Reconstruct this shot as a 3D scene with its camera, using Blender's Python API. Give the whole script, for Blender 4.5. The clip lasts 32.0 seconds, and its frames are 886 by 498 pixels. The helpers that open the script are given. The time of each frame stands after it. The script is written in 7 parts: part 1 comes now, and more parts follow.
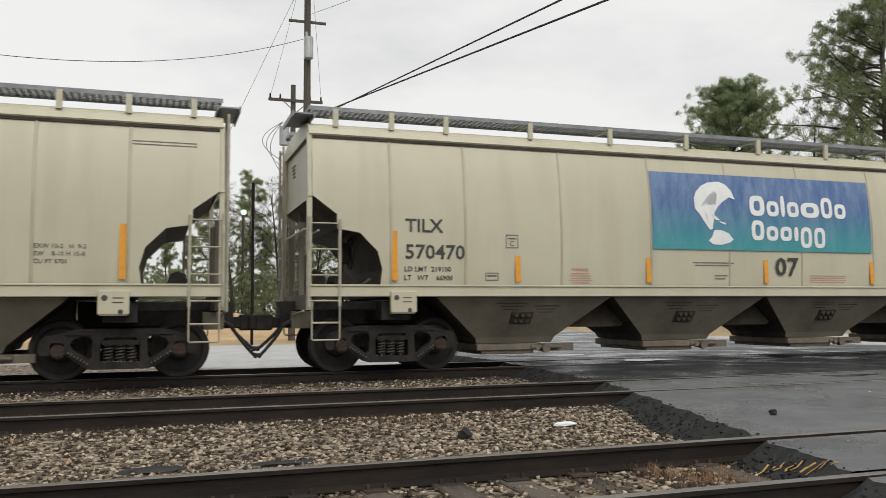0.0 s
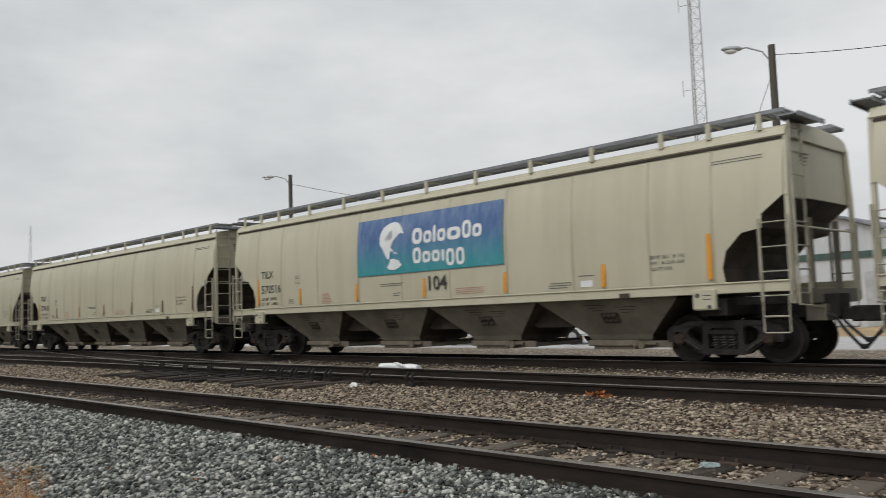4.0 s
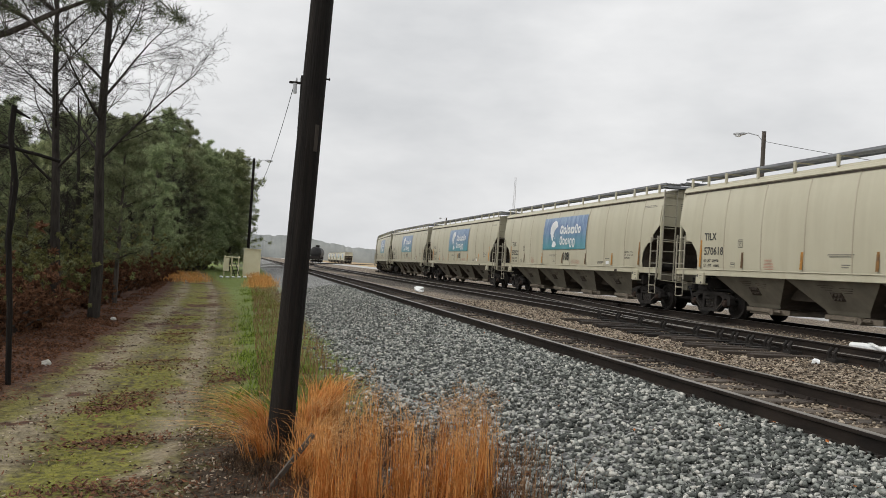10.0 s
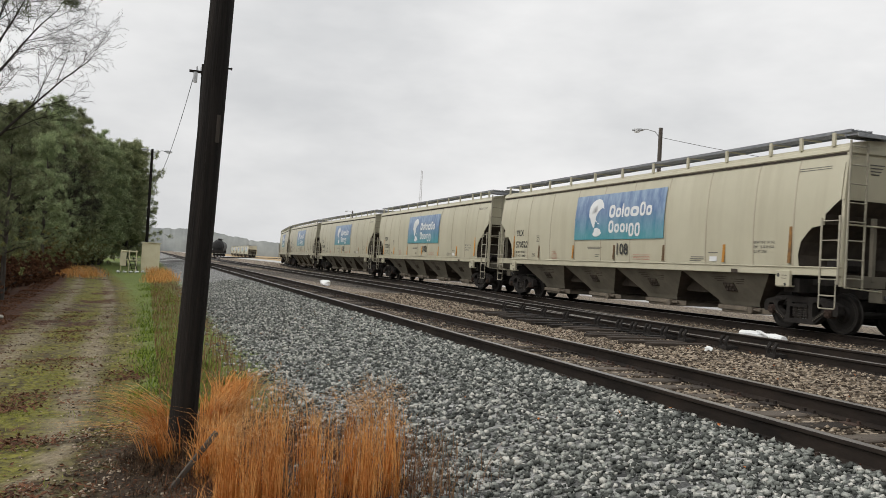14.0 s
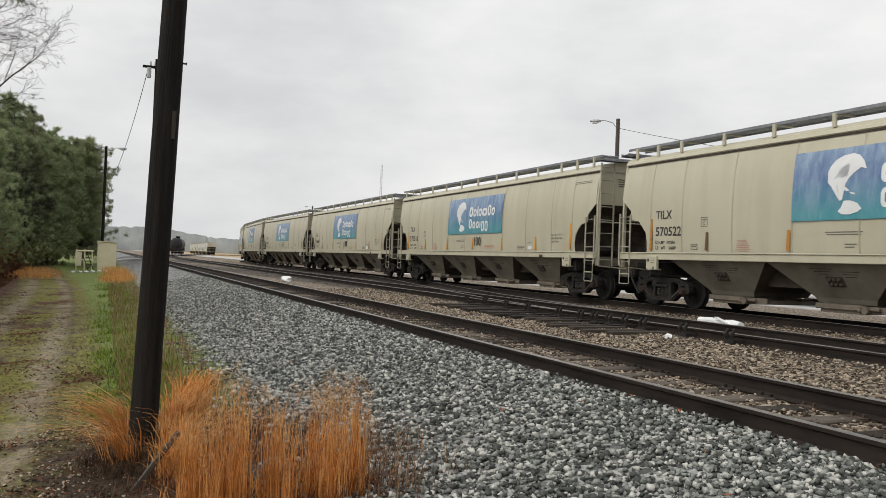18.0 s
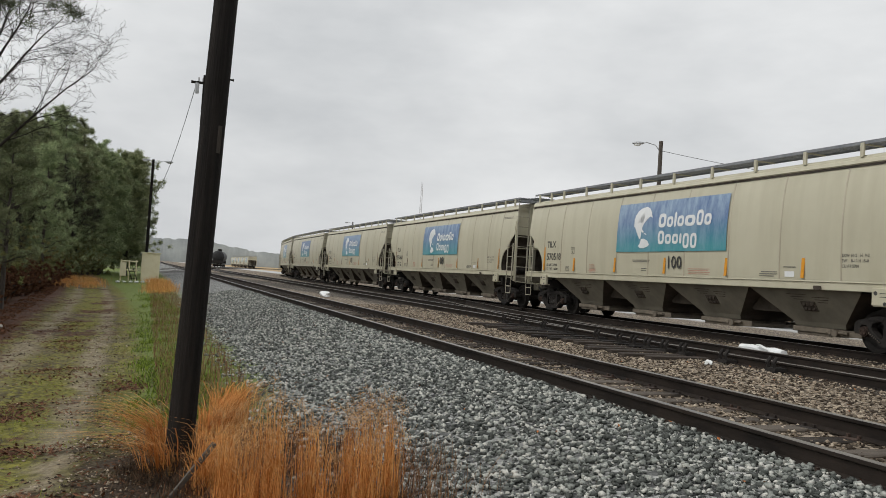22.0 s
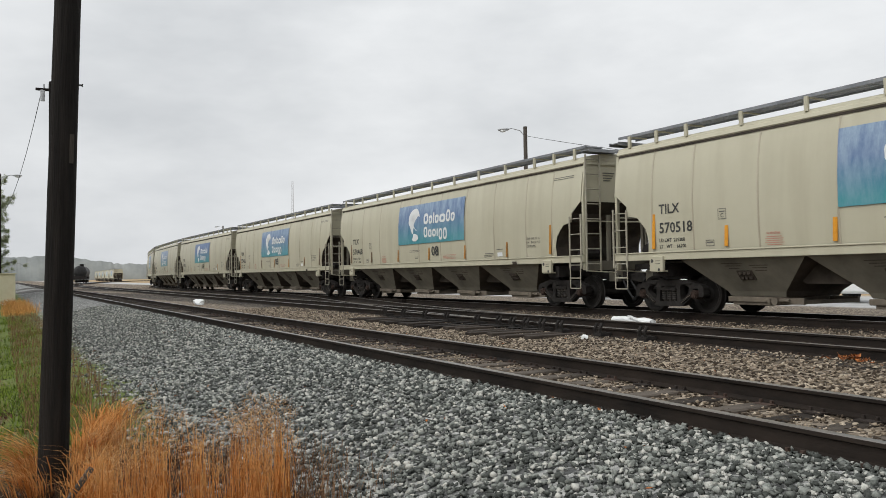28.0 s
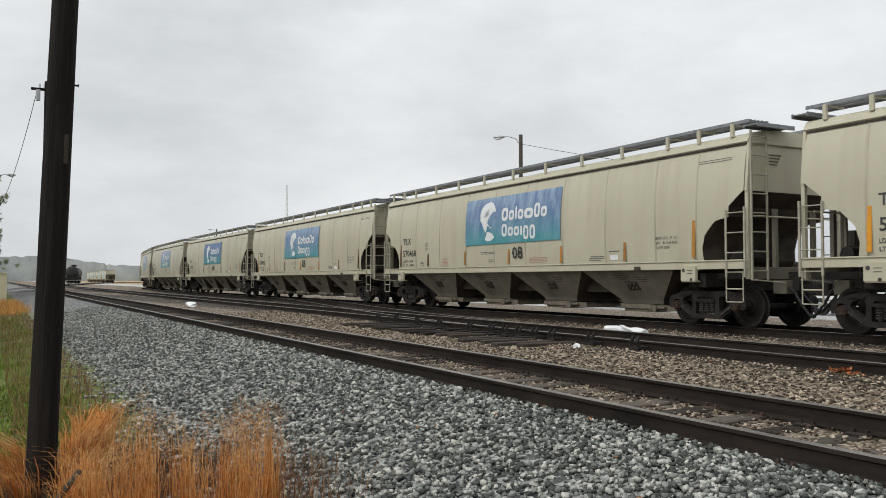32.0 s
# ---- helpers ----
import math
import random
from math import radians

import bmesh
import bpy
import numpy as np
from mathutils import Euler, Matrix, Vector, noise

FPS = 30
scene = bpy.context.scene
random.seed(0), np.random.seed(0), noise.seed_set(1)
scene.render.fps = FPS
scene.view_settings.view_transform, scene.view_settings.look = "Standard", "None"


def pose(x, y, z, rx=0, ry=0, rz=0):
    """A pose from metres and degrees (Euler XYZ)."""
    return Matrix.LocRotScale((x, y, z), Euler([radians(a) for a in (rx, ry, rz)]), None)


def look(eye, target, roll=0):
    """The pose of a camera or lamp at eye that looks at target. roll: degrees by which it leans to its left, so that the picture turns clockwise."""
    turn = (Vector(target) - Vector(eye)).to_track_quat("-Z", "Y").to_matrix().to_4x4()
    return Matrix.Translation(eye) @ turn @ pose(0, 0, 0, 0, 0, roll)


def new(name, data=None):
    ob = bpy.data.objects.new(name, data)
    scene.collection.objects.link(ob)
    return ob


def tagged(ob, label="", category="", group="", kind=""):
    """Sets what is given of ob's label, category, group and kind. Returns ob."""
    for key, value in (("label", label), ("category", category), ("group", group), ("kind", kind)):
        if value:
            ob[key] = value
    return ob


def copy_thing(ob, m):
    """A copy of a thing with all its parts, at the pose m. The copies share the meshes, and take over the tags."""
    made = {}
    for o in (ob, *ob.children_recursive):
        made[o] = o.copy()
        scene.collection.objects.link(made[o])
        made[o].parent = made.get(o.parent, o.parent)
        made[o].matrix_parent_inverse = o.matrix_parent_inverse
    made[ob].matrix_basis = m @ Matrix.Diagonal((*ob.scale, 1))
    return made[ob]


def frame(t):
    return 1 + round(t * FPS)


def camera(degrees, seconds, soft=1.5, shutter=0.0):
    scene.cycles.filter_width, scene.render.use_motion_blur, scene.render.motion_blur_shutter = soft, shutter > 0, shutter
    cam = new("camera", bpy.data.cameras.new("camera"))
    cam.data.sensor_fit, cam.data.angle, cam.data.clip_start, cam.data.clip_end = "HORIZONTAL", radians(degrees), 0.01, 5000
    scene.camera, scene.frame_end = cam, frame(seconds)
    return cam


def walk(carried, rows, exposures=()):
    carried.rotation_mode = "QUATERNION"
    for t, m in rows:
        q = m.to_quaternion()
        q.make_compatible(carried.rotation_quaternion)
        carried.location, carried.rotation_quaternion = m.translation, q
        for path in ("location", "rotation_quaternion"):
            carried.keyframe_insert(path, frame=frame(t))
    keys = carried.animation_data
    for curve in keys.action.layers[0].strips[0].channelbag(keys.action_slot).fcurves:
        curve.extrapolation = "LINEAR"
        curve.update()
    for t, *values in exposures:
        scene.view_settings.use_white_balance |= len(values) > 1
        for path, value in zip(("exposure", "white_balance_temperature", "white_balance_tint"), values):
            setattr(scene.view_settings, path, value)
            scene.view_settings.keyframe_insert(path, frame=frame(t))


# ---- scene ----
cam = camera(56.2, 32.0, soft=0.6, shutter=0.3)

# seconds, x, y, z, then pose angles
PATH = [
    (0, 0.00, 0.336, 1.056, 94.21, 0.36, -18.81),
    (0.5, 0.00, 0.333, 1.056, 94.18, -0.08, -19.01),
    (1, 0.00, 0.331, 1.056, 94.27, 0.01, -18.52),
    (1.5, 0.00, 0.328, 1.056, 94.54, 0.99, -16.61),
    (2, 0.00, 0.325, 1.056, 94.96, 2.12, -3.93),
    (2.2, 0.00, 0.219, 1.056, 94.81, 1.83, 3.87),
    (2.5, 0.00, 0.059, 1.056, 94.47, 1.83, 15.73),
    (3, 0.00, -0.206, 1.056, 94.57, 1.68, 30.25),
    (3.5, 0.00, -0.269, 1.056, 94.77, 2.15, 39.56),
    (4, 0.00, -0.251, 1.056, 94.62, 1.91, 45.76),
    (4.5, 0.00, -0.234, 1.056, 93.27, 0.55, 50.45),
    (6.5, 0.00, -0.130, 1.056, 92.28, -2.83, 73.21),
    (7, 0.00, -0.130, 1.056, 92.54, -2.03, 75.31),
    (7.5, 0.00, -0.130, 1.056, 91.79, -1.14, 76.14),
    (8, 0.00, -0.130, 1.056, 91.21, -1.34, 76.40),
    (8.5, 0.00, -0.130, 1.056, 91.16, -2.02, 76.76),
    (9, 0.00, -0.130, 1.056, 90.77, -2.16, 76.75),
    (9.5, 0.00, -0.130, 1.056, 90.98, -3.69, 76.67),
    (10, 0.00, -0.130, 1.056, 91.22, -3.52, 76.79),
    (10.5, 0.00, -0.130, 1.056, 91.28, -3.67, 76.50),
    (11, 0.00, -0.130, 1.056, 91.02, -3.87, 75.82),
    (11.5, 0.00, -0.095, 1.056, 90.88, -4.52, 73.92),
    (12, 0.00, -0.080, 1.056, 90.76, -5.38, 71.47),
    (12.5, 0.00, -0.070, 1.056, 91.12, -5.35, 69.46),
    (13, 0.00, -0.085, 1.056, 90.90, -4.79, 69.15),
    (13.5, 0.00, -0.105, 1.056, 90.85, -3.71, 69.98),
    (14, 0.00, -0.130, 1.056, 91.12, -3.21, 70.34),
    (14.5, 0.00, -0.130, 1.056, 90.94, -3.64, 70.43),
    (16.5, 0.00, -0.130, 1.056, 90.22, -2.89, 70.40),
    (17, 0.00, -0.130, 1.056, 89.94, -2.20, 69.27),
    (17.5, 0.00, -0.130, 1.056, 90.24, -1.61, 68.42),
    (18, 0.00, -0.130, 1.056, 90.78, -2.11, 67.70),
    (18.5, 0.00, -0.130, 1.056, 90.46, -2.07, 67.64),
    (19, 0.00, -0.130, 1.056, 89.83, -2.08, 68.07),
    (19.5, 0.00, -0.130, 1.056, 89.54, -2.00, 69.16),
    (20, 0.00, -0.130, 1.056, 90.00, -1.57, 70.14),
    (20.5, 0.00, -0.130, 1.056, 90.80, -2.21, 70.71),
    (21, 0.00, -0.130, 1.056, 91.24, -3.05, 70.95),
    (21.5, 0.00, -0.130, 1.056, 91.66, -3.68, 71.04),
    (22, 0.00, -0.130, 1.056, 91.94, -3.55, 70.33),
    (22.5, 0.00, -0.130, 1.056, 91.73, -2.77, 69.15),
    (23, 0.00, -0.130, 1.056, 91.85, -2.35, 68.09),
    (23.5, 0.00, -0.130, 1.056, 91.56, -2.25, 66.89),
    (24, 0.00, -0.130, 1.056, 91.10, -1.60, 65.50),
    (24.5, 0.00, -0.130, 1.056, 91.14, -0.64, 64.66),
    (25, 0.00, -0.130, 1.056, 91.26, -0.41, 63.77),
    (25.5, 0.00, -0.130, 1.056, 91.30, -0.43, 63.22),
    (27.5, 0.00, -0.130, 1.056, 91.63, 0.95, 61.85),
    (28, 0.00, -0.130, 1.056, 91.67, 0.91, 61.94),
    (28.5, 0.00, -0.130, 1.056, 91.64, 0.70, 61.67),
    (29, 0.00, -0.130, 1.056, 91.70, 0.46, 61.63),
    (29.5, 0.00, -0.130, 1.056, 92.10, 0.29, 61.75),
    (30, 0.00, -0.130, 1.056, 92.53, 0.09, 61.34),
    (30.5, 0.00, -0.130, 1.056, 92.65, -0.04, 61.14),
    (31, 0.00, -0.130, 1.056, 92.60, -0.10, 61.34),
    (31.5, 0.00, -0.130, 1.056, 92.42, -0.15, 61.42),
    (32, 0.00, -0.130, 1.056, 92.12, -0.02, 61.48),
]
walk(cam, [(r[0], pose(*r[1:])) for r in PATH], exposures=((0, 0.0, 6680, 9), (2, -0.03, 6640, 9), (3, -0.15, 6560, 9), (4, -0.22, 6480, 9), (4.5, -0.2, 6480, 9), (7, 0.02, 6520, 10), (13, 0.02, 6620, 10), (20, 0.05, 6650, 10), (21, 0.03, 6600, 10), (22, -0.12, 6520, 9), (23, 0.0, 6500, 9), (28, 0.0, 6460, 9), (32, 0.0, 6430, 8)))

# metres that the train has rolled, second by second
ROLLED = (8.83, 12.02, 15.24, 18.49, 21.62, 24.52, 27.37, 30.34, 33.59, 36.99, 40.25, 43.51, 46.76, 49.89, 53.05, 56.07, 59.07, 61.91, 64.80, 67.59, 70.24, 72.99, 75.51, 77.92, 80.35, 82.50, 84.44, 86.33, 88.20, 89.66, 91.27, 92.71, 94.03)

# ---- world and light: an even overcast sky ----
world = bpy.data.worlds.new("world")
scene.world = world
world.use_nodes = True
wn, wl = world.node_tree.nodes, world.node_tree.links
sky = wn.new("ShaderNodeTexSky")
sky.sky_type, sky.sun_disc = "NISHITA", False
sky.sun_elevation, sky.sun_rotation = radians(48), radians(175)
sky.dust_density, sky.air_density = 6.0, 1.6
grey = wn.new("ShaderNodeHueSaturation")
grey.inputs["Saturation"].default_value, grey.inputs["Value"].default_value = 0.25, 0.08
wl.new(sky.outputs["Color"], grey.inputs["Color"])
wc = wn.new("ShaderNodeTexCoord")
wm = wn.new("ShaderNodeMapping")
wm.inputs["Scale"].default_value = (1.0, 1.0, 2.6)
wl.new(wc.outputs["Generated"], wm.inputs["Vector"])
cloud = wn.new("ShaderNodeTexNoise")
cloud.inputs["Scale"].default_value, cloud.inputs["Detail"].default_value, cloud.inputs["Roughness"].default_value = 1.7, 6.0, 0.55
wl.new(wm.outputs["Vector"], cloud.inputs["Vector"])
cr = wn.new("ShaderNodeValToRGB")
cr.color_ramp.elements[0].position, cr.color_ramp.elements[0].color = 0.36, (0.555, 0.573, 0.596, 1)
cr.color_ramp.elements[1].position, cr.color_ramp.elements[1].color = 0.62, (0.81, 0.82, 0.833, 1)
wl.new(cloud.outputs["Fac"], cr.inputs["Fac"])
blend = wn.new("ShaderNodeMixRGB")
blend.inputs["Fac"].default_value = 0.12
wl.new(cr.outputs["Color"], blend.inputs[1])
wl.new(grey.outputs["Color"], blend.inputs[2])
wb = wn["Background"]
wl.new(blend.outputs["Color"], wb.inputs["Color"])
wb.inputs["Strength"].default_value = 1.16

sun = new("sun", bpy.data.lights.new("sun", "SUN"))
sun.data.energy, sun.data.angle, sun.data.color = 1.5, radians(50), (1.0, 0.98, 0.95)
sun.matrix_world = look((0, 0, 0), (-0.06, 0.66, -0.75))

# ---- materials ----


def mat(name, c1, c2, scale=3.0, rough=0.8, bump=0.2, fine=40.0, metal=0.0, coords="Object", third=None, spec=0.5, per=None, stretch=None):
    """Two-scale noise between c1 and c2, with fine relief. per: vary by 'object' or 'island'."""
    m = bpy.data.materials.new(name)
    m.use_nodes = True
    n, l = m.node_tree.nodes, m.node_tree.links
    b = n["Principled BSDF"]
    tc = n.new("ShaderNodeTexCoord")
    src = tc.outputs[coords]
    if stretch:
        mp = n.new("ShaderNodeMapping")
        mp.inputs["Scale"].default_value = stretch
        l.new(src, mp.inputs["Vector"])
        src = mp.outputs["Vector"]
    a = n.new("ShaderNodeTexNoise")
    a.inputs["Scale"].default_value, a.inputs["Detail"].default_value, a.inputs["Roughness"].default_value = scale, 8.0, 0.65
    l.new(src, a.inputs["Vector"])
    r = n.new("ShaderNodeValToRGB")
    r.color_ramp.elements[0].position, r.color_ramp.elements[0].color = 0.34, (*c1, 1)
    r.color_ramp.elements[1].position, r.color_ramp.elements[1].color = 0.66, (*c2, 1)
    if third:
        e = r.color_ramp.elements.new(0.8)
        e.color = (*third, 1)
    out = r.outputs["Color"]
    if per:
        info = n.new("ShaderNodeObjectInfo" if per == "object" else "ShaderNodeNewGeometry")
        add = n.new("ShaderNodeMath")
        add.operation = "MULTIPLY_ADD"
        l.new(info.outputs["Random" if per == "object" else "Random Per Island"], add.inputs[0])
        add.inputs[1].default_value, add.inputs[2].default_value = 0.7, -0.35
        sm = n.new("ShaderNodeMath")
        l.new(add.outputs[0], sm.inputs[0])
        l.new(a.outputs["Fac"], sm.inputs[1])
        l.new(sm.outputs[0], r.inputs["Fac"])
    else:
        l.new(a.outputs["Fac"], r.inputs["Fac"])
    l.new(out, b.inputs["Base Color"])
    f = n.new("ShaderNodeTexNoise")
    f.inputs["Scale"].default_value, f.inputs["Detail"].default_value = fine, 5.0
    l.new(src, f.inputs["Vector"])
    if bump:
        bp = n.new("ShaderNodeBump")
        bp.inputs["Strength"].default_value, bp.inputs["Distance"].default_value = bump, 0.02
        l.new(f.outputs["Fac"], bp.inputs["Height"])
        l.new(bp.outputs["Normal"], b.inputs["Normal"])
    rr = n.new("ShaderNodeMapRange")
    rr.inputs["To Min"].default_value, rr.inputs["To Max"].default_value = max(0.05, rough - 0.14), min(1.0, rough + 0.12)
    l.new(f.outputs["Fac"], rr.inputs["Value"])
    l.new(rr.outputs["Result"], b.inputs["Roughness"])
    b.inputs["Metallic"].default_value = metal
    b.inputs["Specular IOR Level"].default_value = spec
    return m


def car_paint():
    """Pale beige paint with faint vertical rain streaks and road grime."""
    m = mat("car_paint", (0.50, 0.472, 0.352), (0.55, 0.52, 0.395), 0.5, 0.42, 0.03, 25)
    n, l = m.node_tree.nodes, m.node_tree.links
    b = n["Principled BSDF"]
    tc = n.new("ShaderNodeTexCoord")
    mp = n.new("ShaderNodeMapping")
    mp.inputs["Scale"].default_value = (1.6, 1.0, 0.16)
    l.new(tc.outputs["Object"], mp.inputs["Vector"])
    s = n.new("ShaderNodeTexNoise")
    s.inputs["Scale"].default_value, s.inputs["Detail"].default_value = 1.6, 6.0
    l.new(mp.outputs["Vector"], s.inputs["Vector"])
    r = n.new("ShaderNodeValToRGB")
    r.color_ramp.elements[0].position, r.color_ramp.elements[0].color = 0.30, (0.80, 0.78, 0.74, 1)
    r.color_ramp.elements[1].position, r.color_ramp.elements[1].color = 0.55, (1, 1, 1, 1)
    l.new(s.outputs["Fac"], r.inputs["Fac"])
    mx = n.new("ShaderNodeMixRGB")
    mx.blend_type = "MULTIPLY"
    mx.inputs["Fac"].default_value = 0.45
    l.new(b.inputs["Base Color"].links[0].from_socket, mx.inputs[1])
    l.new(r.outputs["Color"], mx.inputs[2])
    l.new(mx.outputs["Color"], b.inputs["Base Color"])
    return m


def decal_paint(faded):
    """Weathered vinyl panel, blue above running to teal below, streaked where it has faded."""
    m = bpy.data.materials.new("decal_panel")
    m.use_nodes = True
    n, l = m.node_tree.nodes, m.node_tree.links
    b = n["Principled BSDF"]
    tc = n.new("ShaderNodeTexCoord")
    sep = n.new("ShaderNodeSeparateXYZ")
    l.new(tc.outputs["Object"], sep.inputs["Vector"])
    mr = n.new("ShaderNodeMapRange")
    mr.inputs["From Min"].default_value, mr.inputs["From Max"].default_value = 2.2, 3.68
    l.new(sep.outputs["Z"], mr.inputs["Value"])
    r = n.new("ShaderNodeValToRGB")
    r.color_ramp.elements[0].position, r.color_ramp.elements[0].color = 0.08, (0.03, 0.27, 0.30, 1)
    r.color_ramp.elements[1].position, r.color_ramp.elements[1].color = 0.62, (0.045, 0.11, 0.29, 1)
    l.new(mr.outputs["Result"], r.inputs["Fac"])
    info = n.new("ShaderNodeObjectInfo")
    mp = n.new("ShaderNodeMapping")
    mp.inputs["Scale"].default_value = (2.6, 1.0, 0.8)
    l.new(tc.outputs["Object"], mp.inputs["Vector"])
    cmb = n.new("ShaderNodeCombineXYZ")
    ml = n.new("ShaderNodeMath")
    ml.operation = "MULTIPLY"
    ml.inputs[1].default_value = 60.0
    l.new(info.outputs["Random"], ml.inputs[0])
    l.new(ml.outputs[0], cmb.inputs["X"])
    l.new(cmb.outputs["Vector"], mp.inputs["Location"])
    s = n.new("ShaderNodeTexNoise")
    s.inputs["Scale"].default_value, s.inputs["Detail"].default_value, s.inputs["Roughness"].default_value = 1.4, 7.0, 0.7
    l.new(mp.outputs["Vector"], s.inputs["Vector"])
    fr = n.new("ShaderNodeValToRGB")
    fr.color_ramp.elements[0].position, fr.color_ramp.elements[0].color = 0.30 if faded else 0.40, (0.05, 0.05, 0.05, 1)
    fr.color_ramp.elements[1].position, fr.color_ramp.elements[1].color = (0.62, (0.92, 0.92, 0.92, 1)) if faded else (0.74, (0.6, 0.6, 0.6, 1))
    l.new(s.outputs["Fac"], fr.inputs["Fac"])
    mx = n.new("ShaderNodeMixRGB")
    mx.inputs[2].default_value = (0.36, 0.47, 0.58, 1)
    fade = n.new("ShaderNodeMapRange")
    fade.inputs["To Min"].default_value, fade.inputs["To Max"].default_value = 0.35, 1.0
    l.new(mr.outputs["Result"], fade.inputs["Value"])
    worn = n.new("ShaderNodeMath")
    worn.operation = "MULTIPLY"
    l.new(fr.outputs["Color"], worn.inputs[0])
    l.new(fade.outputs["Result"], worn.inputs[1])
    l.new(worn.outputs[0], mx.inputs["Fac"])
    l.new(r.outputs["Color"], mx.inputs[1])
    l.new(mx.outputs["Color"], b.inputs["Base Color"])
    b.inputs["Roughness"].default_value = 0.38
    return m


M_PAINT = car_paint()
M_DECAL, M_DECALF = decal_paint(False), decal_paint(True)
M_LADDER = mat("ladder_paint", (0.27, 0.25, 0.195), (0.44, 0.41, 0.32), 3, 0.55, 0.1, 30)
M_WHITE = mat("white_vinyl", (0.74, 0.76, 0.76), (0.82, 0.83, 0.82), 4, 0.45, 0.0)
M_BLACKTXT = mat("black_lettering", (0.03, 0.03, 0.03), (0.06, 0.06, 0.055), 6, 0.6, 0.0)
M_REDTXT = mat("red_lettering", (0.46, 0.19, 0.14), (0.54, 0.28, 0.21), 6, 0.6, 0.0)
M_GREYTXT = mat("grey_lettering", (0.10, 0.095, 0.085), (0.18, 0.17, 0.15), 6, 0.6, 0.0)
M_ORANGE = mat("orange_reflector", (0.13, 0.075, 0.035), (0.46, 0.21, 0.035), 5, 0.4, 0.05, per="object")
M_ORANGEB = mat("bright_orange_reflector", (0.62, 0.26, 0.02), (0.78, 0.34, 0.02), 9, 0.4, 0.05)
# beige paint with grime and the shade of leaning sheets in its colour
M_GRIMESHADE = mat("grimy_shaded_paint", (0.12, 0.11, 0.088), (0.22, 0.203, 0.16), 0.9, 0.7, 0.1, 18, spec=0.2)
# on end sheets and between hoppers this dark colour stands in for shade
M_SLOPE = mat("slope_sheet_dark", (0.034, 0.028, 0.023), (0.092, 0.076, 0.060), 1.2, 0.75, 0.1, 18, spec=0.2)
M_TRUCK = mat("truck_iron", (0.016, 0.0145, 0.0135), (0.038, 0.034, 0.031), 5, 0.78, 0.25, 60, third=(0.07, 0.055, 0.043), spec=0.2)
M_WHEEL = mat("wheel_steel", (0.016, 0.0145, 0.0135), (0.036, 0.033, 0.030), 3, 0.6, 0.15, 40, spec=0.2)
M_GRATE = mat("galvanised_grating", (0.20, 0.21, 0.225), (0.30, 0.31, 0.325), 6, 0.55, 0.1, 30, 0.4)
M_RAIL = mat("rail_rust", (0.012, 0.0095, 0.008), (0.031, 0.023, 0.018), 5, 0.7, 0.2, 50, stretch=(0.3, 1, 1), spec=0.2)
M_RAILTOP = mat("rail_head_worn", (0.20, 0.18, 0.16), (0.30, 0.28, 0.26), 4, 0.35, 0.05, 50, 0.8, stretch=(0.2, 1, 1))
M_TIE = mat("tie_wood", (0.018, 0.015, 0.013), (0.055, 0.044, 0.036), 3, 0.75, 0.5, 30, per="object", stretch=(3, 0.4, 1), spec=0.2)
M_TIEW = mat("weathered_tie_wood", (0.032, 0.026, 0.021), (0.125, 0.105, 0.086), 3, 0.85, 0.6, 30, per="object", stretch=(3, 0.4, 1), spec=0.2)
M_POLE = mat("creosote_pole", (0.006, 0.005, 0.0045), (0.022, 0.018, 0.015), 4, 0.85, 0.7, 22, stretch=(4, 4, 0.22), spec=0.2)
M_POLEGREY = mat("weathered_pole", (0.07, 0.06, 0.05), (0.13, 0.115, 0.10), 4, 0.85, 0.5, 22, stretch=(4, 4, 0.22), spec=0.2)
M_METAL = mat("grey_metal", (0.36, 0.37, 0.38), (0.48, 0.49, 0.50), 3, 0.5, 0.05, 30, 0.3)
M_WIRE = mat("cable_black", (0.02, 0.02, 0.02), (0.04, 0.04, 0.04), 3, 0.6, 0.0, spec=0.2)
M_ASPHALT = mat("wet_asphalt", (0.08, 0.082, 0.086), (0.15, 0.153, 0.158), 0.9, 0.40, 0.5, 90)


def wet(m, scale, dry, soaked):
    """Puddled sheen: roughness falls where broad noise is high."""
    n, l = m.node_tree.nodes, m.node_tree.links
    tc, t, r = n.new("ShaderNodeTexCoord"), n.new("ShaderNodeTexNoise"), n.new("ShaderNodeMapRange")
    t.inputs["Scale"].default_value, t.inputs["Detail"].default_value = scale, 5.0
    r.inputs["From Min"].default_value, r.inputs["From Max"].default_value = 0.42, 0.62
    r.inputs["To Min"].default_value, r.inputs["To Max"].default_value = dry, soaked
    l.new(tc.outputs["Object"], t.inputs["Vector"])
    l.new(t.outputs["Fac"], r.inputs["Value"])
    l.new(r.outputs["Result"], n["Principled BSDF"].inputs["Roughness"])


wet(M_ASPHALT, 0.7, 0.6, 0.16)
M_ASPHWET = mat("fresh_wet_asphalt", (0.022, 0.0225, 0.024), (0.05, 0.051, 0.053), 0.9, 0.40, 0.6, 90, spec=0.12)
wet(M_ASPHWET, 0.8, 0.62, 0.22)
M_ASPHEDGE = mat("loose_asphalt", (0.018, 0.018, 0.018), (0.04, 0.04, 0.04), 6, 0.8, 0.9, 45, spec=0.2)
M_STONE = mat("ballast_stone", (0.055, 0.06, 0.053), (0.30, 0.315, 0.285), 9, 0.75, 0.3, 60, per="island", third=(0.54, 0.53, 0.48), spec=0.45)
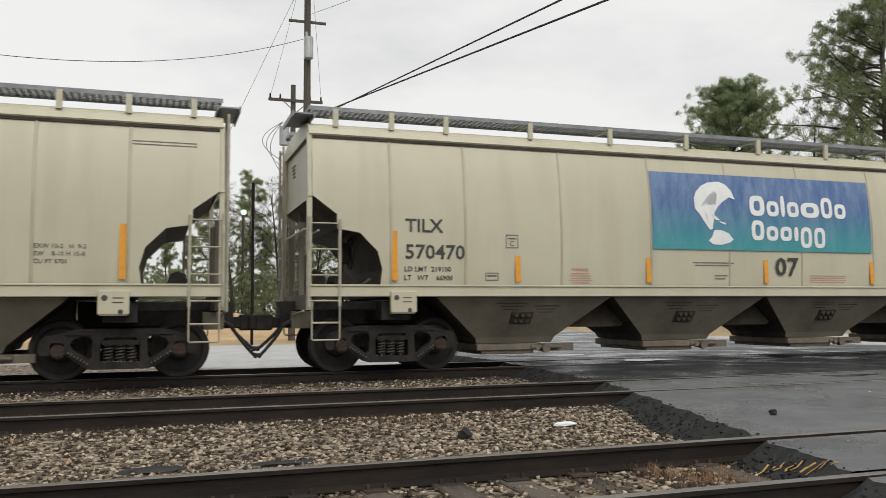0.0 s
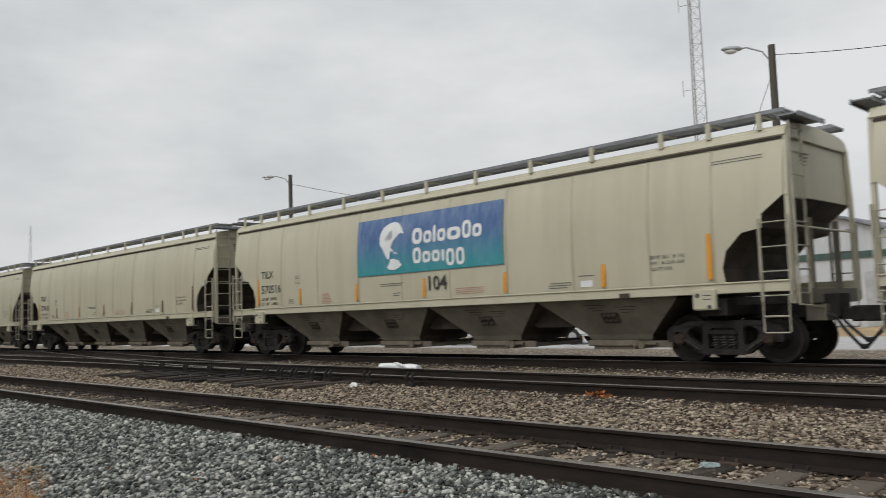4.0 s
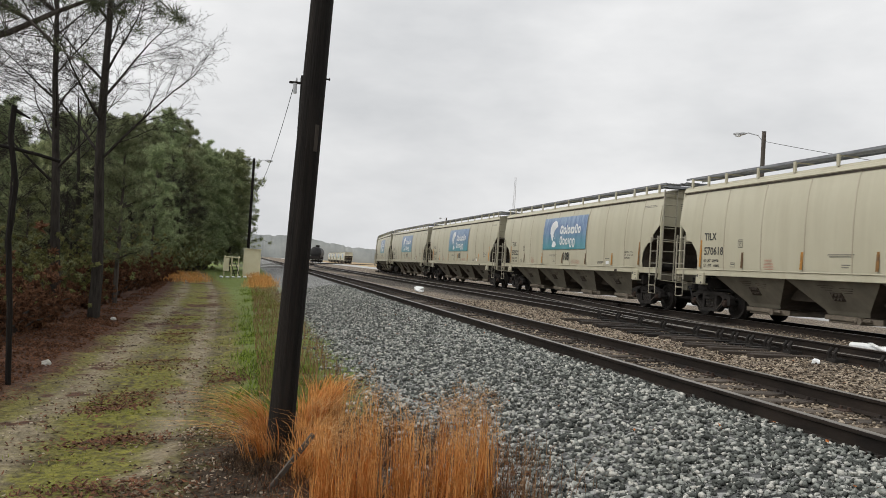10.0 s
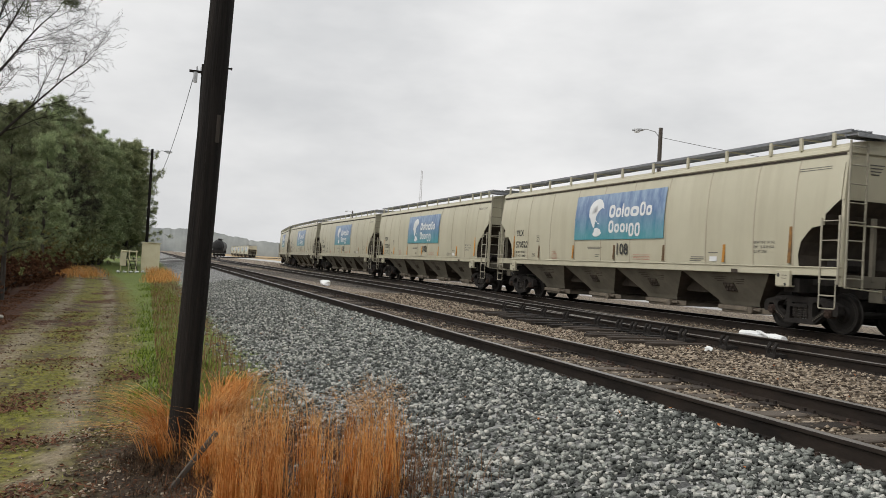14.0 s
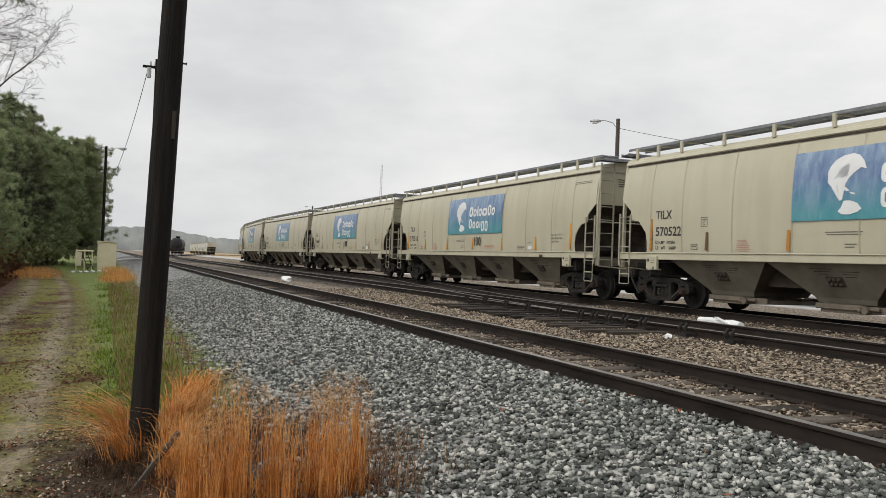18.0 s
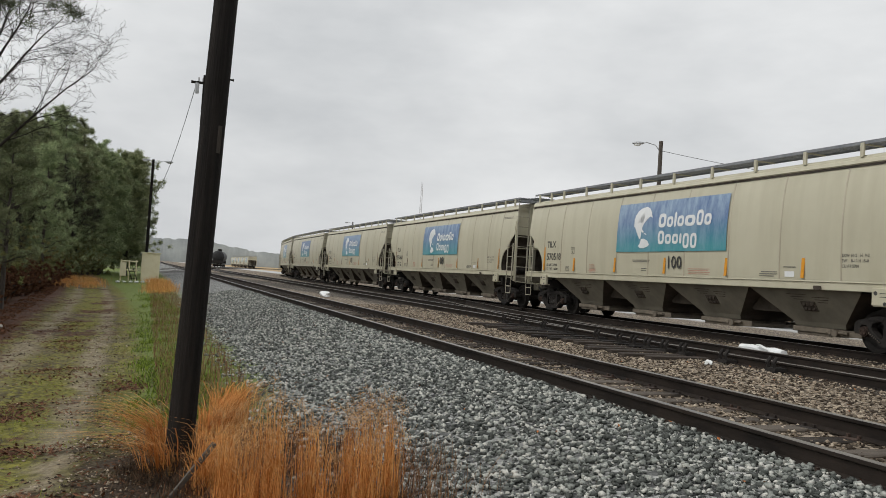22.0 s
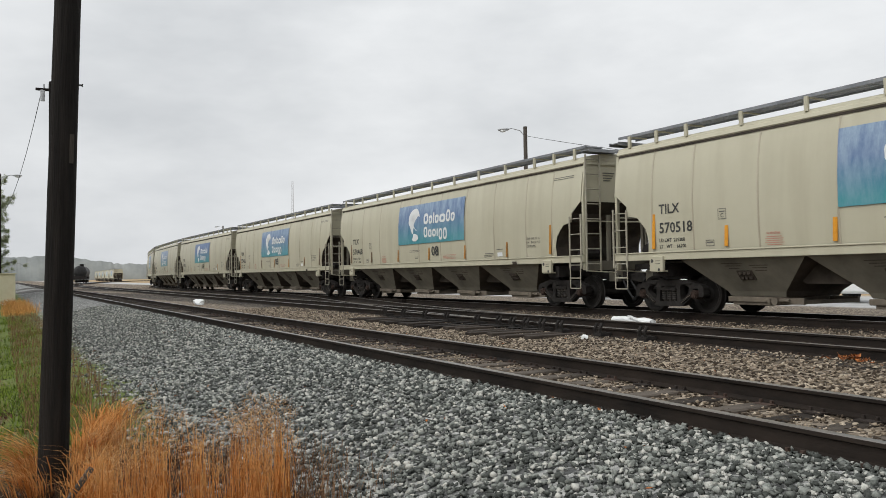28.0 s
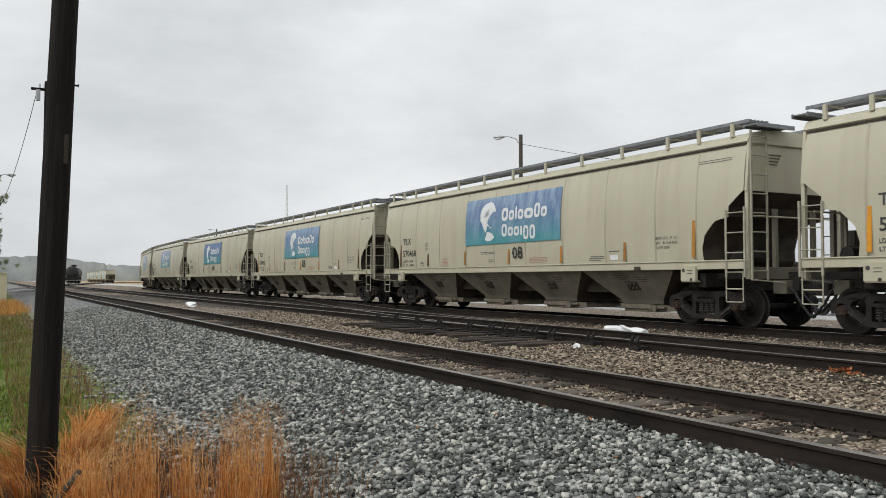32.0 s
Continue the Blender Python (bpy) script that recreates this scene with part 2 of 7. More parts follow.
M_STONEB = mat("old_ballast_stone", (0.05, 0.037, 0.026), (0.33, 0.265, 0.195), 9, 0.8, 0.3, 60, per="island", third=(0.52, 0.44, 0.34), spec=0.2)
M_BARK = mat("pine_bark", (0.05, 0.042, 0.037), (0.12, 0.104, 0.09), 5, 0.9, 0.7, 22, stretch=(3, 3, 0.5), spec=0.2)
M_BARKG = mat("grey_bark", (0.020, 0.017, 0.014), (0.058, 0.050, 0.043), 5, 0.9, 0.5, 22, stretch=(3, 3, 0.5), spec=0.2)
M_NEEDLE = mat("pine_needles", (0.11, 0.135, 0.07), (0.27, 0.30, 0.165), 2.0, 0.7, 0.0, per="island", spec=0.2)
M_NEEDLEO = mat("olive_foliage", (0.12, 0.12, 0.05), (0.30, 0.28, 0.12), 1.5, 0.75, 0.0, per="island", spec=0.2)
# needles of the low bough, coloured dark as if backlit by the sky
M_BACKLITNEEDLE = mat("backlit_pine_needles", (0.04, 0.052, 0.025), (0.12, 0.14, 0.07), 2.0, 0.7, 0.0, per="island", spec=0.2)
M_BROWNLEAF = mat("dead_leaves", (0.075, 0.038, 0.023), (0.215, 0.108, 0.062), 3, 0.85, 0.1, per="island", spec=0.2)
M_DRYBROWN = mat("dry_brown_stalks", (0.14, 0.075, 0.04), (0.32, 0.19, 0.10), 3, 0.85, 0.0, per="island", spec=0.2)
M_STRAW = mat("dry_orange_grass", (0.46, 0.18, 0.045), (0.88, 0.50, 0.19), 2.5, 0.75, 0.0, per="island", spec=0.2)
M_GREEN = mat("green_grass", (0.07, 0.105, 0.02), (0.26, 0.34, 0.06), 2.5, 0.75, 0.0, per="island", spec=0.2)
M_CREAM = mat("cream_paint", (0.72, 0.65, 0.44), (0.79, 0.73, 0.53), 2, 0.55, 0.05)
M_SIDING = mat("pale_siding", (0.46, 0.48, 0.50), (0.54, 0.56, 0.58), 1.5, 0.6, 0.05, stretch=(12, 12, 0.4))
M_ROOFING = mat("grey_shingle", (0.16, 0.17, 0.19), (0.23, 0.24, 0.26), 3, 0.8, 0.3)
# woods colour paled to grey to stand in for haze
M_HILL = mat("haze_tinted_woods", (0.27, 0.29, 0.285), (0.37, 0.39, 0.38), 0.06, 1.0, 0.0)


def leafy(m):
    """Let some light through thin leaves."""
    n, l = m.node_tree.nodes, m.node_tree.links
    b, tr, mx = n["Principled BSDF"], n.new("ShaderNodeBsdfTranslucent"), n.new("ShaderNodeMixShader")
    l.new(b.inputs["Base Color"].links[0].from_socket, tr.inputs["Color"])
    mx.inputs["Fac"].default_value = 0.5
    l.new(b.outputs["BSDF"], mx.inputs[1])
    l.new(tr.outputs["BSDF"], mx.inputs[2])
    l.new(mx.outputs["Shader"], n["Material Output"].inputs["Surface"])


def per_tree(m, low, high):
    """Each tree a little darker, lighter, bluer or more olive than the next."""
    n, l = m.node_tree.nodes, m.node_tree.links
    b, info = n["Principled BSDF"], n.new("ShaderNodeObjectInfo")
    hsv, mr, mh, scramble = n.new("ShaderNodeHueSaturation"), n.new("ShaderNodeMapRange"), n.new("ShaderNodeMapRange"), n.new("ShaderNodeMath")
    mr.inputs["To Min"].default_value, mr.inputs["To Max"].default_value = low, high
    mh.inputs["To Min"].default_value, mh.inputs["To Max"].default_value = 0.475, 0.52
    scramble.operation = "PINGPONG"
    scramble.inputs[1].default_value = 0.13
    l.new(info.outputs["Random"], mr.inputs["Value"])
    l.new(info.outputs["Random"], scramble.inputs[0])
    mh.inputs["From Max"].default_value = 0.13
    l.new(scramble.outputs[0], mh.inputs["Value"])
    l.new(mr.outputs["Result"], hsv.inputs["Value"])
    l.new(mh.outputs["Result"], hsv.inputs["Hue"])
    l.new(b.inputs["Base Color"].links[0].from_socket, hsv.inputs["Color"])
    l.new(hsv.outputs["Color"], b.inputs["Base Color"])


per_tree(M_NEEDLE, 0.9, 1.9)
per_tree(M_NEEDLEO, 0.7, 1.4)
for leaf_material in (M_NEEDLE, M_NEEDLEO, M_BROWNLEAF, M_STRAW, M_GREEN):
    leafy(leaf_material)


def shine(name, colour, strength):
    m = bpy.data.materials.new(name)
    m.use_nodes = True
    b = m.node_tree.nodes["Principled BSDF"]
    b.inputs["Base Color"].default_value = (*colour, 1)
    b.inputs["Emission Color"].default_value, b.inputs["Emission Strength"].default_value = (*colour, 1), strength
    return m


M_REDLIGHT = shine("red_signal_glow", (1.0, 0.06, 0.03), 5.0)
M_LAMPGLOW = shine("lamp_glow", (0.55, 1.0, 0.60), 2.2)

# ---- mesh helpers ----


def add_box(bm, c, s, m=None):
    """A box of size s about c, turned by m."""
    vs = []
    for dx in (-0.5, 0.5):
        for dy in (-0.5, 0.5):
            for dz in (-0.5, 0.5):
                v = Vector((dx * s[0], dy * s[1], dz * s[2]))
                if m is not None:
                    v = m @ v
                vs.append(bm.verts.new(v + Vector(c)))
    for f in ((0, 1, 3, 2), (4, 6, 7, 5), (0, 4, 5, 1), (2, 3, 7, 6), (0, 2, 6, 4), (1, 5, 7, 3)):
        bm.faces.new([vs[i] for i in f])
    return vs


def add_rod(bm, a, b, r, seg=8, r2=None, caps=True):
    """A round bar from a to b, tapered to r2."""
    a, b = Vector(a), Vector(b)
    d = (b - a).normalized()
    u = d.orthogonal().normalized()
    w = d.cross(u)
    rings = []
    for p, rad in ((a, r), (b, r if r2 is None else r2)):
        rings.append([bm.verts.new(p + (u * math.cos(2 * math.pi * i / seg) + w * math.sin(2 * math.pi * i / seg)) * rad) for i in range(seg)])
    for i in range(seg):
        j = (i + 1) % seg
        bm.faces.new((rings[0][i], rings[0][j], rings[1][j], rings[1][i]))
    if caps:
        bm.faces.new(rings[0][::-1])
        bm.faces.new(rings[1])


def add_tube(bm, pts, r, seg=6):
    """One round bar through all the points."""
    pts = [Vector(p) for p in pts]
    up = Vector((0.31, 0.77, 0.55))
    rings = []
    for i, p in enumerate(pts):
        d = (pts[min(i + 1, len(pts) - 1)] - pts[max(i - 1, 0)]).normalized()
        u = d.cross(up).normalized()
        w = d.cross(u)
        rings.append([bm.verts.new(p + (u * math.cos(2 * math.pi * k / seg) + w * math.sin(2 * math.pi * k / seg)) * r) for k in range(seg)])
    for a, b in zip(rings, rings[1:]):
        for k in range(seg):
            j = (k + 1) % seg
            bm.faces.new((a[k], a[j], b[j], b[k]))
    bm.faces.new(rings[0][::-1])
    bm.faces.new(rings[-1])


def add_prism(bm, outline, y0, y1):
    """An (x, z) outline drawn out from y0 to y1."""
    f = [bm.verts.new((x, y0, z)) for x, z in outline]
    b = [bm.verts.new((x, y1, z)) for x, z in outline]
    bm.faces.new(f)
    bm.faces.new(b[::-1])
    for i in range(len(f)):
        j = (i + 1) % len(f)
        bm.faces.new((f[j], f[i], b[i], b[j]))


def mesh_of(name, bm, material, smooth=False):
    bmesh.ops.recalc_face_normals(bm, faces=bm.faces)
    me = bpy.data.meshes.new(name)
    bm.to_mesh(me)
    bm.free()
    me.materials.append(material)
    if smooth:
        me.polygons.foreach_set("use_smooth", [True] * len(me.polygons))
    return me


def part(name, bm, material, parent=None, label="", smooth=False, m=None):
    """One mesh object from a bmesh (or a ready mesh), under a thing or a part."""
    me = bm if isinstance(bm, bpy.types.Mesh) else mesh_of(name, bm, material, smooth)
    ob = new(name, me)
    ob.parent = parent
    if m is not None:
        ob.matrix_basis = m
    if label:
        tagged(ob, label)
    return ob


def thing(name, label, category, group="", kind="", m=None):
    ob = new(name)
    ob.empty_display_size = 0.2
    if m is not None:
        ob.matrix_basis = m
    return tagged(ob, label, category, group, kind)


def raw_mesh(name, verts, faces, material, smooth=False):
    """A mesh straight from arrays of vertices (n, 3) and of faces (k, 3 or 4)."""
    me = bpy.data.meshes.new(name)
    verts, faces = np.asarray(verts, np.float32), np.asarray(faces, np.int32)
    k = faces.shape[1]
    me.vertices.add(len(verts))
    me.vertices.foreach_set("co", verts.ravel())
    me.loops.add(faces.size)
    me.loops.foreach_set("vertex_index", faces.ravel())
    me.polygons.add(len(faces))
    me.polygons.foreach_set("loop_start", np.arange(0, faces.size, k, dtype=np.int32))
    me.polygons.foreach_set("loop_total", np.full(len(faces), k, np.int32))
    if smooth:
        me.polygons.foreach_set("use_smooth", np.ones(len(faces), bool))
    me.update(calc_edges=True)
    me.materials.append(material)
    return me


def words(text, size, material, wide=1.0, thick=False):
    """Lettering as a mesh in the (x, z) plane, facing -y, from its lower left corner."""
    cu = bpy.data.curves.new("lettering", "FONT")
    cu.body, cu.size, cu.resolution_u = text, size, 2
    if thick:
        cu.offset = size * 0.018
    ob = bpy.data.objects.new("lettering", cu)
    me = bpy.data.meshes.new_from_object(ob)
    bpy.data.objects.remove(ob)
    me.transform(Matrix(((wide, 0, 0, 0), (0, 0, 1, 0), (0, 1, 0, 0), (0, 0, 0, 1))))
    me.materials.clear()
    me.materials.append(material)
    return me

# ---- the ground: one sheet, lower beside the dirt road, level under the tracks ----
PROFILE_Y = (-40.0, -12.0, -4.0, -3.0, -1.7, -0.6, 0.6, 1.9, 3.5, 4.0, 4.5, 4.65, 5.98, 6.12, 6.7, 7.9, 9.2, 9.6, 13.0, 16.6, 19.0, 24.0, 60.0)
PROFILE_Z = (-0.60, -0.70, -0.72, -0.80, -0.82, -0.76, -0.66, -0.58, -0.20, -0.165, -0.165, -0.195, -0.195, -0.165, -0.172, -0.225, -0.18, -0.168, -0.19, -0.168, -0.30, -0.30, -0.20)


def ground_z(x, y):
    z = np.interp(y, PROFILE_Y, PROFILE_Z)
    soft = np.clip((2.6 - y) / 1.2, 0, 1)
    return z + soft * (0.035 * np.sin(1.7 * x + 0.6 * y) * np.sin(0.9 * y + 0.31 * x) + 0.02 * np.sin(4.1 * x + 2.3 * y))


def road_shift(x):
    """How far the dirt road bears off to the side."""
    return -0.00045 * np.minimum(x + 6.0, 0.0) ** 2 * 1.6


gx = np.unique(np.concatenate([[-2500, -1200, -600, -300], np.arange(-200, -40, 4.0), np.arange(-40, 16, 0.5), np.arange(16, 80, 6.0), [150, 300, 700, 1500, 2500]]))
gy = np.unique(np.concatenate([[-2500, -1200, -500, -200, -90, -60], np.arange(-40, -6, 2.0), np.arange(-6, 4.4, 0.2), [4.0, 4.5, 4.65, 5.98, 6.12, 6.7, 9.2, 9.6, 16.6], np.arange(7.3, 24, 0.6), np.arange(24, 60, 4.0), [80, 120, 200, 400, 900, 2500]]))
GX, GY = np.meshgrid(gx, gy, indexing="ij")
GV = np.stack([GX, GY, ground_z(GX, GY)], -1).reshape(-1, 3)
gi = np.arange(len(gx) * len(gy)).reshape(len(gx), len(gy))
GF = np.stack([gi[:-1, :-1], gi[1:, :-1], gi[1:, 1:], gi[:-1, 1:]], -1).reshape(-1, 4)


def ground_material():
    """Ballast, dirt road with moss and leaf litter, gravel lot and dry field, each in its own strip."""
    m = bpy.data.materials.new("ground_cover")
    m.use_nodes = True
    n, l = m.node_tree.nodes, m.node_tree.links
    b = n["Principled BSDF"]
    tc = n.new("ShaderNodeTexCoord")
    sep = n.new("ShaderNodeSeparateXYZ")
    l.new(tc.outputs["Object"], sep.inputs["Vector"])

    def noise_at(scale, detail=6.0, rough=0.6):
        t = n.new("ShaderNodeTexNoise")
        t.inputs["Scale"].default_value, t.inputs["Detail"].default_value, t.inputs["Roughness"].default_value = scale, detail, rough
        l.new(tc.outputs["Object"], t.inputs["Vector"])
        return t.outputs["Fac"]

    def math_(op, a, c, d=None):
        t = n.new("ShaderNodeMath")
        t.operation = op
        for i, v in enumerate((a, c, d)):
            if v is None:
                continue
            if isinstance(v, (int, float)):
                t.inputs[i].default_value = v
            else:
                l.new(v, t.inputs[i])
        return t.outputs[0]

    def ramp(fac, *stops):
        r = n.new("ShaderNodeValToRGB")
        while len(r.color_ramp.elements) < len(stops):
            r.color_ramp.elements.new(0.5)
        for e, (p, c) in zip(r.color_ramp.elements, stops):
            e.position, e.color = p, (*c, 1) if len(c) == 3 else c
        l.new(fac, r.inputs["Fac"])
        return r.outputs["Color"]

    def mix(fac, a, c):
        t = n.new("ShaderNodeMixRGB")
        for i, v in enumerate((fac, a, c)):
            l.new(v, t.inputs[i])
        return t.outputs["Color"]

    def step(v, lo, hi):
        t = n.new("ShaderNodeMapRange")
        t.interpolation_type = "SMOOTHSTEP"
        t.inputs["From Min"].default_value, t.inputs["From Max"].default_value = lo, hi
        l.new(v, t.inputs["Value"])
        return t.outputs["Result"]

    big, mid, small = noise_at(0.35), noise_at(1.6), noise_at(11.0, 8.0, 0.75)
    bend = math_("MULTIPLY", math_("POWER", math_("MINIMUM", math_("ADD", sep.outputs["X"], 6.0), 0.0), 2.0), 0.00072)
    y = math_("ADD", sep.outputs["Y"], bend)
    yw = math_("MULTIPLY_ADD", math_("SUBTRACT", mid, 0.5), 1.3, y)
    vor = n.new("ShaderNodeTexVoronoi")
    vor.inputs["Scale"].default_value = 17.0
    l.new(tc.outputs["Object"], vor.inputs["Vector"])
    vs = n.new("ShaderNodeSeparateXYZ")
    l.new(vor.outputs["Color"], vs.inputs["Vector"])
    grey_stone = ramp(vs.outputs["X"], (0.0, (0.035, 0.036, 0.036)), (0.5, (0.17, 0.172, 0.165)), (1.0, (0.45, 0.45, 0.43)))
    tan_stone = ramp(vs.outputs["X"], (0.0, (0.04, 0.03, 0.02)), (0.5, (0.17, 0.135, 0.098)), (1.0, (0.42, 0.35, 0.27)))
    dirt = ramp(math_("MULTIPLY_ADD", small, 0.5, math_("MULTIPLY", mid, 0.5)), (0.36, (0.036, 0.025, 0.012)), (0.5, (0.092, 0.070, 0.036)), (0.66, (0.195, 0.158, 0.088)))
    moss = ramp(small, (0.36, (0.06, 0.058, 0.014)), (0.64, (0.25, 0.235, 0.045)))
    leaves = ramp(small, (0.35, (0.028, 0.013, 0.008)), (0.65, (0.135, 0.062, 0.034)))
    turf = ramp(small, (0.3, (0.08, 0.11, 0.025)), (0.7, (0.20, 0.25, 0.06)))
    lot = ramp(mid, (0.3, (0.42, 0.42, 0.42)), (0.7, (0.55, 0.55, 0.54)))
    field = ramp(mid, (0.3, (0.34, 0.24, 0.13)), (0.7, (0.46, 0.34, 0.19)))
    # the dirt road: two bare tracks, moss on the crown and the verge, litter in drifts
    crown = math_("SUBTRACT", 1.0, step(math_("ABSOLUTE", math_("ADD", yw, 1.45), 0.0), 0.25, 0.68))
    edge = step(yw, -0.75, -0.4)
    side_moss = math_("MULTIPLY", math_("SUBTRACT", 1.0, step(math_("ABSOLUTE", math_("ADD", yw, 2.55), 0.0), 0.1, 0.45)), 0.7)
    crown = math_("MAXIMUM", crown, side_moss)
    mossy = math_("MULTIPLY", math_("MAXIMUM", crown, math_("MULTIPLY", edge, 0.9)), step(math_("MULTIPLY_ADD", small, 0.5, math_("MULTIPLY", big, 0.6)), 0.425, 0.55))
    pale = ramp(small, (0.34, (0.12, 0.098, 0.060)), (0.66, (0.34, 0.285, 0.19)))
    ruts = math_("SUBTRACT", 1.0, math_("MINIMUM", step(math_("ABSOLUTE", math_("ADD", y, 2.12), 0.0), 0.12, 0.42), step(math_("ABSOLUTE", math_("ADD", y, 0.85), 0.0), 0.1, 0.34)))
    dirt = mix(math_("MULTIPLY", ruts, step(mid, 0.28, 0.48)), dirt, pale)
    road = mix(mossy, dirt, moss)
    drift = math_("MULTIPLY", step(noise_at(0.8, 8.0, 0.7), 0.545, 0.59), math_("SUBTRACT", 1.0, math_("MULTIPLY", edge, 0.6)))
    road = mix(drift, road, leaves)
    col = mix(step(yw, -3.0, -2.5), leaves, road)
    verge = mix(step(math_("MULTIPLY_ADD", sep.outputs["X"], -0.1, math_("MULTIPLY", mid, 1.2)), 1.35, 1.75), dirt, turf)
    col = mix(step(yw, -0.30, 0.15), col, verge)
    soil = ramp(small, (0.36, (0.020, 0.014, 0.010)), (0.64, (0.085, 0.062, 0.042)))
    near_pole = math_("SUBTRACT", 1.0, step(math_("MULTIPLY_ADD", mid, 1.6, math_("ABSOLUTE", math_("ADD", sep.outputs["X"], 7.0), 0.0)), 1.6, 2.6))
    col = mix(math_("MULTIPLY", near_pole, step(yw, -0.75, -0.3)), col, soil)
    col = mix(step(math_("MULTIPLY_ADD", math_("SUBTRACT", mid, 0.5), 1.6, sep.outputs["Y"]), 1.2, 1.9), col, grey_stone)
    col = mix(step(sep.outputs["Y"], 4.5, 4.7), col, tan_stone)
    # oil-stained ballast bands; shade under the train is painted into this colour too
    oily_shaded = ramp(vs.outputs["X"], (0.0, (0.012, 0.010, 0.009)), (0.6, (0.036, 0.031, 0.026)), (1.0, (0.11, 0.096, 0.08)))
    for lo, hi in ((9.35, 11.9), (13.9, 17.4)):
        near_rail = math_("MULTIPLY", step(yw, lo - 0.25, lo + 0.25), math_("SUBTRACT", 1.0, step(yw, hi - 0.3, hi + 0.3)))
        col = mix(math_("MULTIPLY", near_rail, 0.8), col, oily_shaded)
    col = mix(step(math_("MULTIPLY_ADD", step(sep.outputs["X"], -4.0, 3.0), 4.5, math_("MULTIPLY_ADD", math_("SUBTRACT", mid, 0.5), 1.6, sep.outputs["Y"])), 24.2, 25.6), col, lot)
    col = mix(step(sep.outputs["Y"], 33.0, 35.0), col, field)
    col = mix(step(sep.outputs["Y"], -14.0, -10.0), leaves, col)
    l.new(col, b.inputs["Base Color"])
    b.inputs["Specular IOR Level"].default_value = 0.22
    rough = n.new("ShaderNodeMapRange")
    rough.inputs["To Min"].default_value, rough.inputs["To Max"].default_value = 0.5, 1.0
    l.new(big, rough.inputs["Value"])
    l.new(rough.outputs["Result"], b.inputs["Roughness"])
    bp = n.new("ShaderNodeBump")
    bp.inputs["Strength"].default_value, bp.inputs["Distance"].default_value = 0.8, 0.04
    l.new(math_("ADD", vor.outputs["Distance"], math_("MULTIPLY", small, 0.6)), bp.inputs["Height"])
    l.new(bp.outputs["Normal"], b.inputs["Normal"])
    return m


tagged(new("ground", raw_mesh("ground", GV, GF, ground_material(), True)), "uneven ground of gravel, dirt road, moss and leaf litter", "ground", kind="structure")

# ---- the line of each track; the far one bends away ----
BEND_X, BEND_R = -72.0, 300.0


def line_c(d):
    """Centre of the far track at d metres along it (d = x while it is straight): x, y, heading of +x."""
    if d >= BEND_X:
        return d, 15.46, 0.0
    a = (BEND_X - d) / BEND_R
    return BEND_X - BEND_R * math.sin(a), 15.46 + BEND_R * (1 - math.cos(a)), -a


def line_straight(y):
    return lambda d: (d, y, 0.0)


RAIL_PROFILE = ((-0.07, -0.175), (0.07, -0.175), (0.07, -0.165), (0.012, -0.14), (0.010, -0.045), (0.036, -0.035), (0.036, -0.006), (0.028, 0.0), (-0.028, 0.0), (-0.036, -0.006), (-0.036, -0.035), (-0.010, -0.045), (-0.012, -0.14), (-0.07, -0.165))


def rail_mesh(line, off, d0, d1, step_len):
    bm = bmesh.new()
    ds = np.linspace(d0, d1, max(2, int((d1 - d0) / step_len) + 1))
    prev = None
    for d in ds:
        x, y, h = line(d)
        ring = [bm.verts.new((x - math.sin(h) * (off + p), y + math.cos(h) * (off + p), q)) for p, q in RAIL_PROFILE]
        if prev:
            for i in range(len(ring)):
                j = (i + 1) % len(ring)
                f = bm.faces.new((prev[i], prev[j], ring[j], ring[i]))
                f.material_index = 1 if i in (6, 7, 8) else 0
        prev = ring
    me = mesh_of("rail", bm, M_RAIL)
    me.materials.append(M_RAILTOP)
    return me


def tie_mesh(material):
    bm = bmesh.new()
    add_box(bm, (0, 0, -0.265), (0.225, 2.6, 0.18))
    bmesh.ops.bevel(bm, geom=bm.edges[:], offset=0.012, segments=1, affect="EDGES")
    return mesh_of("tie", bm, material)


def plate_mesh():
    """Tie plate with its spikes, under one rail."""
    bm = bmesh.new()
    add_box(bm, (0, 0, -0.172), (0.19, 0.34, 0.014))
    for sx in (-0.06, 0.06):
        for sy in (-0.085, 0.085):
            add_box(bm, (sx, sy, -0.152), (0.022, 0.03, 0.035))
    return mesh_of("tie_plate", bm, mat("plate_rust", (0.025, 0.018, 0.014), (0.065, 0.040, 0.029), 9, 0.8, 0.3, 60, per="object"))


TIE, TIE_GREY, PLATE = tie_mesh(M_TIE), tie_mesh(M_TIEW), plate_mesh()
rng = random.Random(5)


def build_track(key, line, centre_label, d0, d1, near0, near1, tie=TIE):
    t = thing("track_" + key, centre_label, "railway track", kind="structure")
    for off in (-0.752, 0.752):
        part("rail", rail_mesh(line, off, d0, d1, 6.0), None, t)
    d = d0
    bm = bmesh.new()
    while d < d1:
        x, y, h = line(d)
        turn = h + rng.uniform(-0.02, 0.02)
        shift, drop = rng.uniform(-0.08, 0.08), rng.uniform(-0.012, 0.01)
        if near0 <= d <= near1:
            part("tie", tie, None, t, m=Matrix.Translation((x, y + shift, drop)) @ Matrix.Rotation(turn, 4, "Z"))
            for off in (-0.752, 0.752):
                part("tie_plate", PLATE, None, t, m=Matrix.Translation((x, y + off, 0)))
        else:
            add_box(bm, (x, y + shift, drop - 0.265), (0.225, 2.6, 0.18), Matrix.Rotation(turn, 3, "Z"))
        d += 0.52 + rng.uniform(-0.03, 0.03)
    tagged(part("far_ties", bm, tie.materials[0], t), kind="stuff")
    return t


